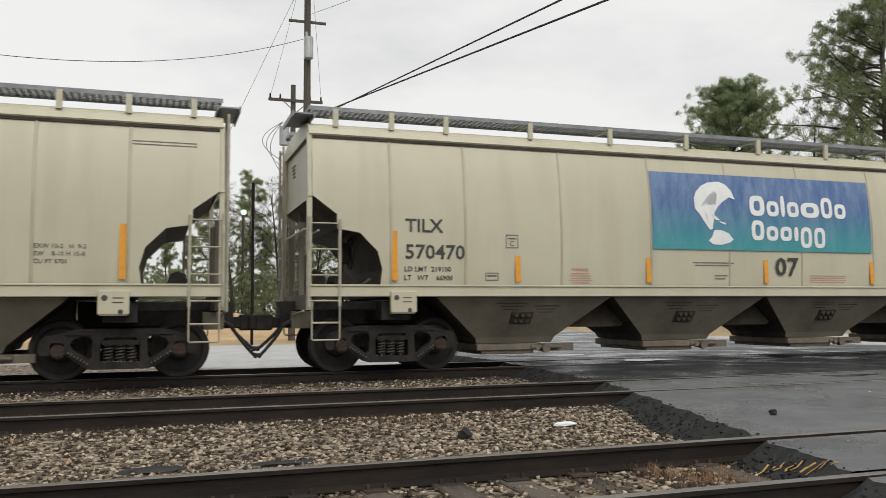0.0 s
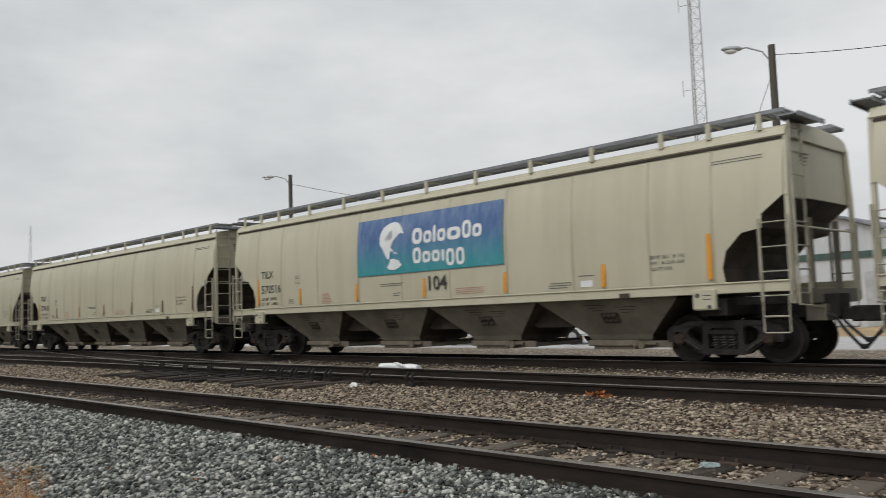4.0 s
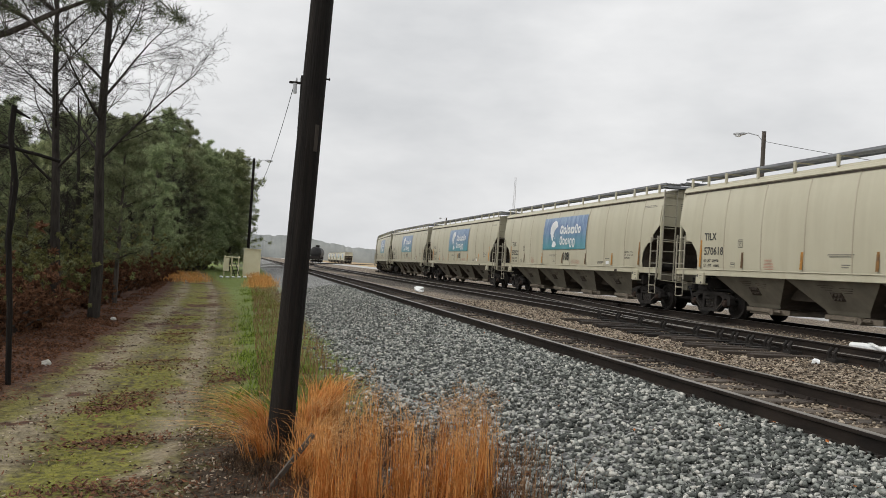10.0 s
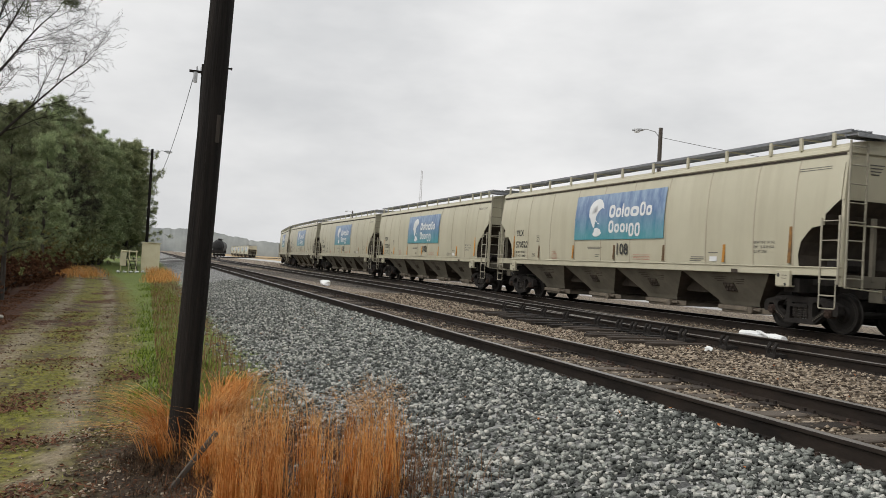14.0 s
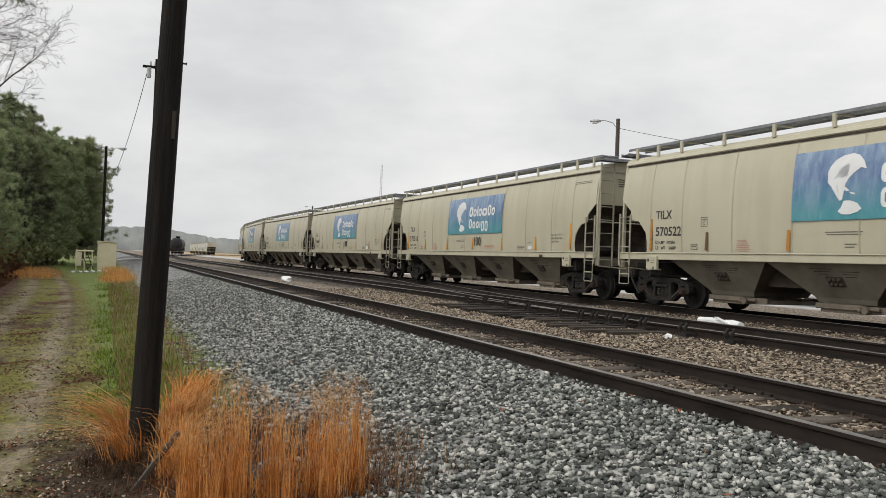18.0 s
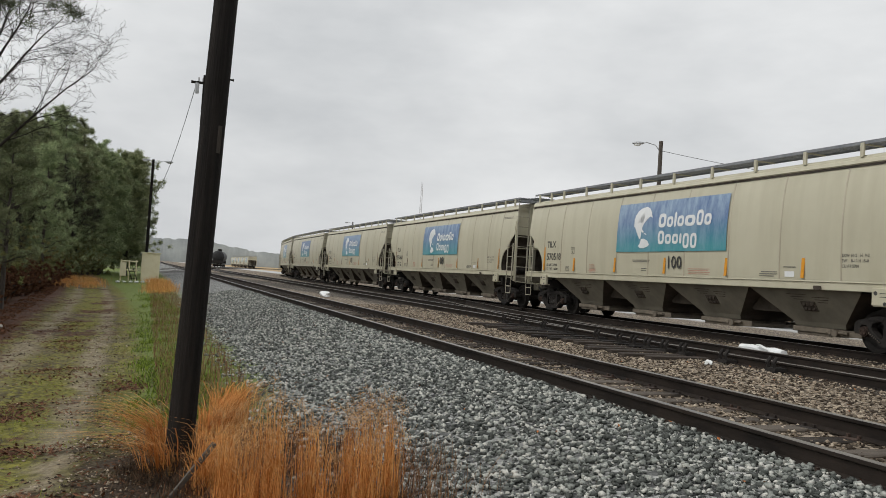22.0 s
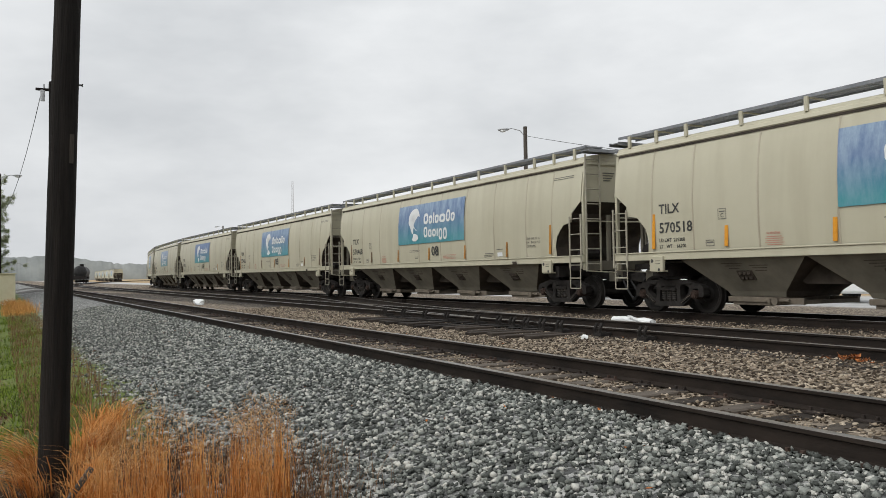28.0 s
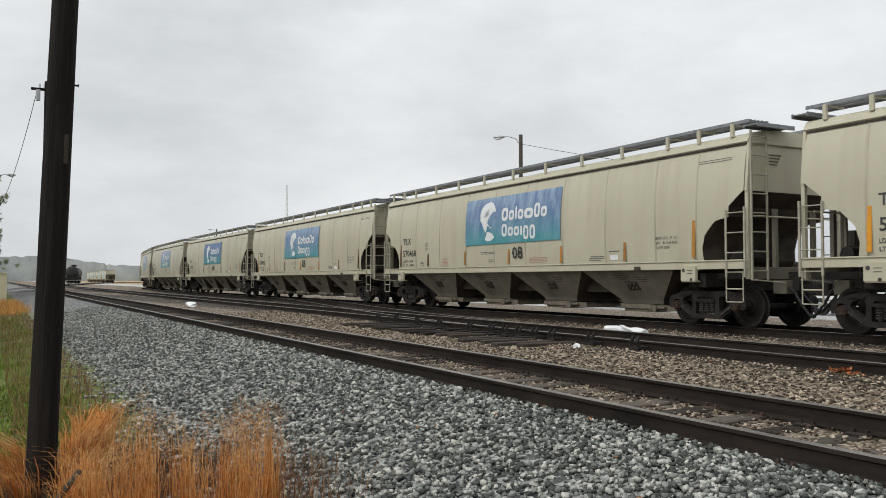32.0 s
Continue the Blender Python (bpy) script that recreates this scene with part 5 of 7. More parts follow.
def hopper_car(index, number, unit, decal=True):
    """A four-bay covered hopper with trucks, ladders, roof walkways and its own lettering."""
    car = thing("hopper_car", ("dusty beige covered hopper wagon with a blue-green side panel" if decal else "dusty beige covered hopper wagon with plain unlettered sides"), "railway wagon", "hopper wagons of the train")
    light = {"570470": 66900, "570518": 66700, "570506": 66800, "570618": 66600}.get(number, 66800)
    body = part("body", cached("body", m_body), None, car)
    part("roof", cached("roof", m_roof), None, car)
    for i in range(10):
        part("roof_hatch", cached("hatch", m_hatch), None, car, m=Matrix.Translation((-8.1 + i * 1.8, 0, 0)))
    part("centre_sill", cached("csill", m_bulkhead), None, car)
    for side in (-1, 1):
        part("eave_seam", cached("eave", m_drip), None, car, m=Matrix.Translation((0, side * 1.412, 0)))
        part("side_sill", cached("sill%d" % side, m_sill(side)), None, car)
        part("roof_walkway", cached("walkw%d" % side, m_walkway(side)), None, car, "grey steel grating walkway")
        for u in POSTS:
            part("walkway_post", cached("post", m_post), None, car, m=Matrix.Translation((u, -1.40, 0)) if side < 0 else Matrix.Translation((u, 1.40, 0)) @ Matrix.Rotation(math.pi, 4, "Z"))
        for u in (-7.57, 7.57):
            pad = part("jacking_pad", cached("pad", m_pad), None, car, m=Matrix.Translation((u, -1.60, 0)) if side < 0 else Matrix.Translation((u, 1.60, 0)) @ Matrix.Rotation(math.pi, 4, "Z"))
            if side < 0:
                tagged(part("pad_hole", cached("padhole", m_pad_hole), None, pad), kind="stuff")
        for u in RIBS:
            part("side_rib", cached("rib%d" % side, m_rib(side)), None, car, m=Matrix.Translation((u, 0, 0)))
    for end in (-1, 1):
        part("slope_sheet", cached("slope%d" % end, m_slope(end)), None, car, "sloping end sheet, dark with grime and painted-in shade")
        for side in (-1, 1):
            part("end_post", cached("endf%d%d" % (end, side), m_endframe(end, side)), None, car)
        underframe(car, end)
        part("end_walkway", cached("cross%d" % end, m_crosswalk(end)), None, car)
        part("coupler", cached("coupler%d" % end, m_coupler(end)), None, car)
        part("air_hose", cached("hose%d" % end, m_hose(end)), None, car)
        end_ladder(car, end)
        for side in (-1, 1):
            side_ladder(car, end, side)
    part("brake_wheel", cached("brake", m_brake), None, car)
    part("air_reservoir", cached("reservoir", m_reservoir), None, car)
    for k, (x, y, z1) in enumerate(((-8.98, -0.55, 2.95), (-8.98, 0.55, 2.95), (-8.55, -1.05, 2.35))):
        part("platform_post", cached("stand%d" % k, m_end_stand(x, y, 1.3, z1)), None, car)
    part("platform_rail", cached("prail", bar("platform_rail", (-8.98, -1.4, 2.40), (-8.98, 0.55, 2.40), 0.016, M_PAINT)), None, car)
    for i in range(4):
        h = part("hopper", cached("hopper", m_hopper), None, car, "tapering hopper bay, darkened by grime and painted-in shade", m=Matrix.Translation((-5.22 + 3.48 * i, 0, 0)))
        part("discharge_gate", cached("gate", m_gate), None, h)
        part("inspection_port", cached("port", m_vent), None, h)
        tagged(part("hopper_lettering", cached("hoptext", m_hopper_text), None, h), kind="stuff")
    for u, z, hgt in ((-7.71, 1.56, 0.92), (7.68, 1.56, 0.92), (-5.43, 1.55, 0.46), (-2.74, 1.55, 0.46), (-0.04, 1.55, 0.46), (2.66, 1.54, 0.46), (5.33, 1.54, 0.46)):
        part("reflector_strip", cached("refl%g%d" % (hgt, index > -3 or index == -5), m_reflector(hgt, M_ORANGEB if index > -3 or index == -5 else M_ORANGE)), None, car, m=Matrix.Translation((u, -(half_width(z + hgt / 2) + 0.028), z)) @ Matrix.Rotation(math.atan2(half_width(z) - half_width(z + hgt), hgt), 4, "X"))
    part("placard_holder", cached("placard", lambda: mesh_of("placard_holder", bars(((5.72, 5.96, 1.29, 0.09),), 0.10), M_SLOPE)), None, car)
    tagged(part("small_lettering", cached("smallb", small_black), None, car), kind="stuff")
    tagged(part("warning_lettering", cached("smallr", small_red), None, car), kind="stuff")
    part("white_placard", cached("wplac", lambda: mesh_of("white_placard", bars(((4.75, 5.05, 1.56, 0.13),), 0.010), M_WHITE)), None, car, "small white placard")
    tagged(part("light_weight_lettering", drape(words("LD LMT  %d" % (286000 - light), 0.120, M_BLACKTXT, 1.02, True), -7.54, 1.72), None, car), kind="stuff")
    tagged(part("light_weight_lettering", drape(words("LT   WT    %d" % light, 0.120, M_BLACKTXT, 1.02, True), -7.54, 1.57), None, car), kind="stuff")
    for k, text in enumerate(("EXW 10-2   H  9-2", "EW    8-10 H 15-0", "CU FT 5701")):
        part("clearance_lettering", cached("clear%d" % k, lambda text=text, k=k: drape(words(text, 0.094, M_GREYTXT, 1.0, True), 6.44, 2.02 - 0.115 * k)), None, car)
    part("owner_lettering", drape(words("TILX", 0.32, M_BLACKTXT, 1.03, True), -7.52, 2.40), None, car)
    part("number_lettering", drape(words(number, 0.345, M_BLACKTXT, 1.06, True), -7.53, 1.94), None, car)
    part("warning_word", cached("warnw", lambda: drape(words("WARNING", 0.075, M_REDTXT, 0.95, True), -4.36, 1.755)), None, car)
    part("plate_lettering", drape(words("C", 0.13, M_BLACKTXT), -5.59, 2.19), None, car)
    if decal:
        faded = index in (-4, -5, -6, -7, -9, -10, -12)
        panel = part("side_panel", cached("decal%d" % faded, lambda: mesh_of("side_panel", sheet_between(-2.65, 2.66, 2.19, 3.69, 0.026), M_DECALF if faded else M_DECAL)), None, car, "badly faded pale blue vinyl panel" if faded else "blue to teal vinyl panel")
        part("emblem", cached("emblem", lambda: lifted(m_emblem())), None, panel)
        for k, me in enumerate(cached("word", m_wordmark)):
            part("letter_block", me, None, panel)
        part("unit_lettering", drape(words(unit, 0.50, M_BLACKTXT, 1.14 if len(unit) < 3 else 1.0, True), 0.18 if len(unit) < 3 else 0.05, 1.71, 0.027), None, car)
    for end in (-1, 1):
        truck = part("truck", cached("bolster", m_bolster), None, car, "black cast-steel wheel truck", m=Matrix.Translation((end * 7.66, 0, 0)))
        for side in (-1, 1):
            part("side_frame", cached("sf%d" % side, m_sideframe(side)), None, truck)
            part("spring_seat", cached("seat%d" % side, m_seat(side)), None, truck)
            for k in (-1, 0, 1):
                part("spring", cached("sp%d" % side, m_spring(side)), None, truck, m=Matrix.Translation((0.17 * k, 0, 0)))
            for k in (-1, 1):
                part("axle_cap", cached("cap%d" % side, m_axle_cap(side)), None, truck, "rust-brown axle cap", m=Matrix.Translation((k * 0.885, 0, 0.457)))
        tagged(part("frame_mark", cached("fmark", m_frame_text), None, truck), kind="stuff")
        for k in (-1, 1):
            w = part("wheelset", cached("wheelset", m_wheelset), None, truck, m=Matrix.Translation((k * 0.885, 0, 0.457)))
            if -8 <= index <= 0:
                WHEELSETS.append((w, k * 0.885))
    CARS.append((car, index))
    return car


def lifted(me):
    for v in me.vertices:
        v.co.y -= 0.02
    return me


for index, number, unit, decal in (
    (1, "570494", "52", True), (0, "570470", "07", True), (-1, "570506", "66", True), (-2, "570516", "104", True), (-3, "570618", "", False),
    (-4, "570522", "108", True), (-5, "570518", "100", True), (-6, "570468", "08", True), (-7, "570466", "03", True), (-8, "570521", "109", True),
    (-9, "570492", "31", True), (-10, "570477", "14", True), (-11, "570511", "91", True), (-12, "570483", "20", True), (-13, "570499", "57", True),
):
    hopper_car(index, number, unit, decal)

# ---- vegetation builders ----


class Blades:
    """Collects thin triangles and bars in arrays, for foliage, twigs and grass."""

    def __init__(self):
        self.v, self.f, self.rods = [], [], []
        self.n = 0

    def tri(self, p):
        p = np.asarray(p, np.float32).reshape(-1, 3, 3)
        k = len(p)
        self.v.append(p.reshape(-1, 3))
        self.f.append(self.n + np.arange(3 * k).reshape(k, 3))
        self.n += 3 * k

    def rod(self, a, b, r0, r1):
        self.rods.append((*a, *b, r0, r1))

    def bars_of(self, rods, k):
        """All the round bars of k sides at once."""
        a, b, r0, r1 = rods[:, 0:3], rods[:, 3:6], rods[:, 6], rods[:, 7]
        d = b - a
        d = d / (np.linalg.norm(d, axis=1)[:, None] + 1e-9)
        u = np.cross(d, (0.31, 0.77, 0.55))
        u /= np.linalg.norm(u, axis=1)[:, None] + 1e-9
        w = np.cross(d, u)
        ang = np.arange(k) * 2 * math.pi / k
        ring = np.cos(ang)[None, :, None] * u[:, None] + np.sin(ang)[None, :, None] * w[:, None]
        v = np.concatenate([a[:, None] + ring * r0[:, None, None], b[:, None] + ring * r1[:, None, None]], 1)
        i = np.arange(k)
        j = (i + 1) % k
        f = np.concatenate([np.stack([i, j, j + k], 1), np.stack([i, j + k, i + k], 1)])
        self.v.append(v.reshape(-1, 3))
        self.f.append((self.n + f[None] + (np.arange(len(rods)) * 2 * k)[:, None, None]).reshape(-1, 3))
        self.n += 2 * k * len(rods)

    def mesh(self, name, material):
        if self.rods:
            rods = np.array(self.rods)
            thin = rods[:, 6] < 0.03
            for group, k in ((rods[thin], 3), (rods[~thin], 6)):
                if len(group):
                    self.bars_of(group, k)
        return raw_mesh(name, np.concatenate(self.v), np.concatenate(self.f), material)


def tufts(bl, r, centres, count, length, width, up=0.3, loose=0.25):
    """Bursts of narrow leaves about each centre."""
    c = np.repeat(np.asarray(centres), count, 0)
    n = len(c)
    d = r.normal(size=(n, 3))
    d[:, 2] += up
    d /= np.linalg.norm(d, axis=1)[:, None]
    side = np.cross(d, r.normal(size=(n, 3)))
    side /= np.linalg.norm(side, axis=1)[:, None] + 1e-9
    ln = length * r.uniform(0.6, 1.2, (n, 1))
    start = c + d * ln * 0.1 + r.normal(size=(n, 3)) * length * loose
    bl.tri(np.stack([start - side * width, start + side * width, start + d * ln], 1))


def limb(bl, r, a, d, length, r0, steps=5, droop=0.0, wobble=0.16):
    """A bending branch; gives the points along it."""
    turns = r.normal(size=(steps, 3)) * wobble
    turns[:, 2] -= droop
    dirs = np.asarray(d, float) + np.cumsum(turns, 0)
    dirs /= np.sqrt((dirs * dirs).sum(1))[:, None]
    pts = np.concatenate([np.asarray(a, float)[None], np.asarray(a, float) + np.cumsum(dirs * (length / steps), 0)])
    for i in range(steps):
        bl.rod(pts[i], pts[i + 1], r0 * (1 - i / steps * 0.75), r0 * (1 - (i + 1) / steps * 0.75))
    return list(pts)


def pine_meshes(seed, height, crown_from, spread, limbs=30, tuft=70, needle=0.17, wide=0.013, rounded=False, bent=0.2, loose=0.4):
    r = np.random.RandomState(seed)
    wood, leaf = Blades(), Blades()
    trunk = [np.array([0, 0, -0.3])]
    for i in range(9):
        trunk.append(np.array([r.normal() * bent * 0.3 * i / 9, r.normal() * bent * 0.3 * i / 9, height * (i + 1) / 9]))
    rad = 0.012 * height + 0.03
    for i in range(9):
        wood.rod(trunk[i], trunk[i + 1], rad * (1 - i / 10), rad * (1 - (i + 1) / 10))
    for k in range(limbs):
        u = crown_from + (1 - crown_from) * (k + r.rand()) / limbs
        z = u * height
        j = min(int(u * 9), 8)
        base = trunk[j] + (trunk[j + 1] - trunk[j]) * (u * 9 - j)
        a = r.rand() * 2 * math.pi
        w = (u - crown_from) / (1 - crown_from)
        reach = spread * (math.sqrt(max(0.02, 1 - (2 * w - 0.75) ** 2 / 1.6)) if rounded else (1.05 - 0.85 * w)) * r.uniform(0.65, 1.15)
        pts = limb(wood, r, base, (math.cos(a), math.sin(a), 0.25 + 0.5 * w), reach, 0.02 + 0.012 * reach, 5, -0.02)
        cents = []
        for p in pts[2:]:
            cents.append(p)
            for _ in range(2):
                q = p + r.normal(size=3) * np.array([0.4, 0.4, 0.22]) * (0.5 + 0.18 * reach)
                cents.append(q)
                wood.rod(p, q, 0.012, 0.006)
        tufts(leaf, r, cents, tuft, needle, wide, 0.4, loose)
    tufts(leaf, r, [trunk[-1]], tuft * 2, needle, wide, 0.8)
    return wood.mesh("trunk", M_BARK), leaf.mesh("crown", M_NEEDLE)


def bare_meshes(seed, height, depth=5):
    """Straight trunk with rising limbs that fork into flat sprays of fine, slightly hanging twigs."""
    r = np.random.RandomState(seed)
    trunk, wood = Blades(), Blades()

    def grow(a, d, length, rad, level):
        pts = limb(trunk if level == 0 else wood, r, a, d, length, rad, 8 if level == 0 else 4, (0.0, -0.06, 0.0, 0.03, 0.05, 0.05)[level], (0.03, 0.09, 0.12, 0.13, 0.14, 0.14)[level])
        if level == depth:
            return
        kids = (15, 8, 7, 4, 3)[level]
        for i in range(kids):
            u = (0.34 if level == 0 else 0.18) + (0.64 if level == 0 else 0.82) * (i + r.rand()) / kids
            k = min(int(u * (len(pts) - 1)), len(pts) - 2)
            p = pts[k] + (pts[k + 1] - pts[k]) * (u * (len(pts) - 1) - k)
            axis = pts[k + 1] - pts[k]
            axis /= np.linalg.norm(axis)
            if level == 0:
                side = np.array([math.cos(i * 2.4 + r.rand()), math.sin(i * 2.4 + r.rand()), 0.0])
                nd = axis * (0.45 + 0.55 * u) + side * r.uniform(0.7, 0.95)
                ln, rr = height * r.uniform(0.21, 0.30) * (1.30 - 0.75 * u), rad * 0.27 * (1.2 - 0.6 * u)
            else:
                side = np.cross(axis, r.normal(size=3) * np.array([0.5, 0.5, 1.0]))
                side /= np.linalg.norm(side) + 1e-9
                nd = axis * r.uniform(0.7, 1.0) + side * r.uniform(0.45, 0.8)
                ln, rr = length * r.uniform(0.40, 0.60) * (1.15 - 0.4 * u), max(0.0042, rad * (1 - u * 0.55) * 0.45)
            nd /= np.linalg.norm(nd)
            grow(p, nd, ln, rr, level + 1)

    grow(np.array([0, 0, -0.3]), np.array([0.02, 0.0, 1.0]), height * 0.92, 0.010 * height + 0.03, 0)
    return trunk.mesh("trunk", M_BARKG), wood.mesh("twig_crown", M_BARKG)


def bush_meshes(seed, height, spread, leafmat, clumps=70, tuft=30, leaf_len=0.16, leaf_w=0.05, stems=9):
    r = np.random.RandomState(seed)
    wood, leaf = Blades(), Blades()
    cents = []
    for k in range(stems):
        a = r.rand() * 2 * math.pi
        pts = limb(wood, r, (0.15 * math.cos(a), 0.15 * math.sin(a), -0.2), (math.cos(a) * 0.45, math.sin(a) * 0.45, 1.0), height * r.uniform(0.6, 1.0), 0.03, 6, 0.02, 0.2)
        cents += pts[2:]
    while len(cents) < clumps:
        p = r.normal(size=3) * np.array([spread * 0.45, spread * 0.45, height * 0.26]) + np.array([0, 0, height * 0.52])
        if p[2] > 0.05:
            cents.append(p)
    tufts(leaf, r, cents, tuft, leaf_len, leaf_w, 0.1)
    return wood.mesh("stem", M_BARK), leaf.mesh("foliage", leafmat)


def plant(name, label, category, group, meshes, spots, r, names=("trunk", "crown")):
    """Stand copies of one plant at the spots (x, y, scale)."""
    for i, (x, y, s) in enumerate(spots):
        t = thing(name, label, category, group, m=Matrix.Translation((x, y, float(ground_z(x, y)))) @ Matrix.Rotation(r.rand() * 6.28, 4, "Z") @ Matrix.Scale(s, 4))
        for part_name, me in zip(names, meshes):
            part(part_name, me, None, t)


rv = np.random.RandomState(21)
PINE_A = pine_meshes(1, 9.0, 0.22, 2.3, 34)
PINE_B = pine_meshes(2, 11.0, 0.40, 2.6, 32)
PINE_C = pine_meshes(3, 8.0, 0.12, 2.0, 34)
PINE_RND = pine_meshes(14, 11.5, 0.08, 3.0, 120, 75, 0.20, 0.022, True, 0.2, 0.5)
PINE_BIG = pine_meshes(4, 17.0, 0.52, 4.0, 125, 130, 0.18, 0.015, True, 0.2, 0.55)
PINE_TALL = pine_meshes(5, 23.0, 0.36, 6.2, 120, 140, 0.19, 0.015, False, 1.2, 0.55)
BARE_A, BARE_B, BARE_C = bare_meshes(6, 12.5), bare_meshes(7, 10.0), bare_meshes(8, 7.0, 4)
BUSH_O = bush_meshes(9, 2.8, 2.2, M_NEEDLEO, 170, 60, 0.085, 0.022)
BUSH_D = bush_meshes(10, 3.6, 2.6, M_NEEDLE, 220, 60, 0.12, 0.016)
BUSH_BR = bush_meshes(12, 1.5, 1.5, M_BROWNLEAF, 110, 44, 0.10, 0.022, 16)

# the woods beside the dirt road: low thicket near, taller trees further on
def wood_edge(x):
    return float(np.interp(x, (-112, -92, -78, -62, -46, -30, -14, -8), (-3.4, -3.6, -4.3, -5.9, -5.6, -4.9, -4.4, -4.3)))


def wood_height(x, y):
    d = math.hypot(x, y)
    return 1.3 + min(0.135 * d, 3.2 + 0.083 * d)


def wood_spots(x0, gap, count, depth, tall, model, low=0.85, high=1.15):
    """Spots along the woods, depth behind the edge, scaled to the wood's height."""
    out = []
    for k in range(count):
        x = x0 - gap * (k + 0.6 * rv.rand())
        y = wood_edge(x) - depth * (0.55 + 0.9 * rv.rand())
        out.append((x, y, wood_height(x, y) * tall * rv.uniform(low, high) / model))
    return out


plant("pine_tree", "dark green young pine at the edge of the woods", "tree", "pines of the woods", PINE_C, wood_spots(-24, 7.5, 10, 1.5, 0.85, 8.0, 0.6, 1.2), rv)
plant("pine_tree", "fresh green pine standing out at the woodland edge", "tree", "pines of the woods", PINE_A, [(-27.5, -4.1, 0.62), (-33.0, -4.9, 0.66), (-47.0, -5.2, 0.8)], rv)
plant("pine_tree", "pine with a bare lower trunk", "tree", "pines of the woods", PINE_B, wood_spots(-19, 3.9, 22, 1.8, 0.98, 11.0, 0.7, 1.2), rv)
plant("pine_tree", "taller pine behind the woodland edge", "tree", "pines of the woods", PINE_B, wood_spots(-24, 5.0, 17, 3.2, 1.08, 11.0, 0.8, 1.2), rv)
plant("pine_tree", "pine deeper in the woods", "tree", "pines of the woods", PINE_B, wood_spots(-20, 4.4, 20, 6.5, 1.05, 11.0, 0.8, 1.2), rv)
plant("pine_tree", "pine deeper in the woods", "tree", "pines of the woods", PINE_A, wood_spots(-18, 6.0, 14, 11.0, 1.05, 9.0), rv)
plant("pine_tree", "pine in the depth of the woods", "tree", "pines of the woods", PINE_C, wood_spots(-20, 6.0, 13, 15.0, 0.95, 8.0), rv)
plant("pine_tree", "round-crowned pine where the woods meet the track", "tree", "pines of the woods", PINE_RND, [(-80, -5.4, 0.86), (-85, -4.4, 0.98), (-90, -2.1, 1.05), (-97, -2.6, 1.08), (-104, -2.6, 1.0), (-83, -7.6, 0.95), (-90, -7.2, 1.0), (-74, -6.4, 0.85), (-68, -8.0, 0.85)], rv)
plant("bare_tree", "tall leafless grey tree with fine twigs", "tree", "leafless trees", BARE_A, [(-22.0, -3.78, 0.98)], rv, ("trunk", "twig_crown"))
plant("bare_tree", "leafless grey tree at the wood's edge", "tree", "leafless trees", BARE_B, [(-22.6, -4.75, 1.12), (-19.5, -7.0, 0.8), (-33.0, -6.4, 0.8)], rv, ("trunk", "twig_crown"))
plant("bare_tree", "thin leafless sapling in the brush", "tree", "leafless trees", BARE_C, wood_spots(-13, 2.6, 26, 0.9, 0.9, 7.0, 0.6, 1.1), rv, ("trunk", "twig_crown"))
plant("shrub", "olive evergreen shrub in the thicket", "shrub", "thicket shrubs", BUSH_O, [(q[0], q[1], min(q[2], 0.95)) for q in wood_spots(-13, 3.1, 26, 0.7, 0.42, 2.8, 0.4, 1.2)], rv, ("stem", "foliage"))
plant("shrub", "dark evergreen shrub filling the thicket", "shrub", "thicket shrubs", BUSH_D, [(q[0], q[1], min(q[2], 1.3)) for q in wood_spots(-11, 3.2, 26, 2.6, 0.6, 3.6, 0.5, 1.2)], rv, ("stem", "foliage"))
plant("shrub", "dark evergreen shrub deep in the thicket", "shrub", "thicket shrubs", BUSH_D, [(q[0], q[1], min(q[2], 1.5)) for q in wood_spots(-10, 3.0, 26, 5.0, 0.85, 3.6, 0.9, 1.2)], rv, ("stem", "foliage"))
plant("brush", "russet dead brush beside the dirt road", "shrub", "dead brush", BUSH_BR, [(x, wood_edge(x) + 0.45 - 1.1 * rv.rand(), rv.uniform(0.35, 1.2) ** 1.3) for x in [-9.5 - 1.5 * k - 0.9 * rv.rand() for k in range(34)]], rv, ("stem", "foliage"))
# a pine bough that hangs in from the road side
near_pine = thing("pine_tree", "pine with a low bough over the dirt road", "tree", "pines of the woods", m=Matrix.Translation((-10.8, -4.9, -0.72)))
bw, bl_ = Blades(), Blades()
rb = np.random.RandomState(31)
for i in range(8):
    bw.rod((0.03 * i, 0, 1.4 * i), (0.03 * (i + 1), 0, 1.4 * (i + 1)), 0.20 - 0.02 * i, 0.18 - 0.02 * i)
for z, d, ln in ((6.2, (-0.1, 1.0, 0.25), 3.3), (5.0, (-0.4, 0.9, 0.3), 2.8), (5.5, (0.5, -0.6, 0.4), 2.4), (4.6, (-0.8, -0.5, 0.2), 2.5), (7.0, (-0.5, 0.6, 0.4), 2.2)):
    p = limb(bw, rb, (0.05, 0, z), d, ln, 0.055, 7, 0.0, 0.15)
    cs = []
    for q in p[2:]:
        for _ in range(3):
            c = q + rb.normal(size=3) * 0.34
            bw.rod(q, c, 0.010, 0.005)
            cs.append(c)
    tufts(bl_, rb, cs, 60, 0.17, 0.005, 0.3)
bough = np.array([(0.05, 0, 3.7), (-0.4, 0.8, 4.0), (-0.77, 1.59, 4.41), (-0.9, 2.1, 4.78), (-1.0, 2.53, 5.05), (-1.1, 3.2, 5.3)])
for i in range(5):
    bw.rod(bough[i], bough[i + 1], 0.06 - 0.009 * i, 0.051 - 0.009 * i)
cs = []
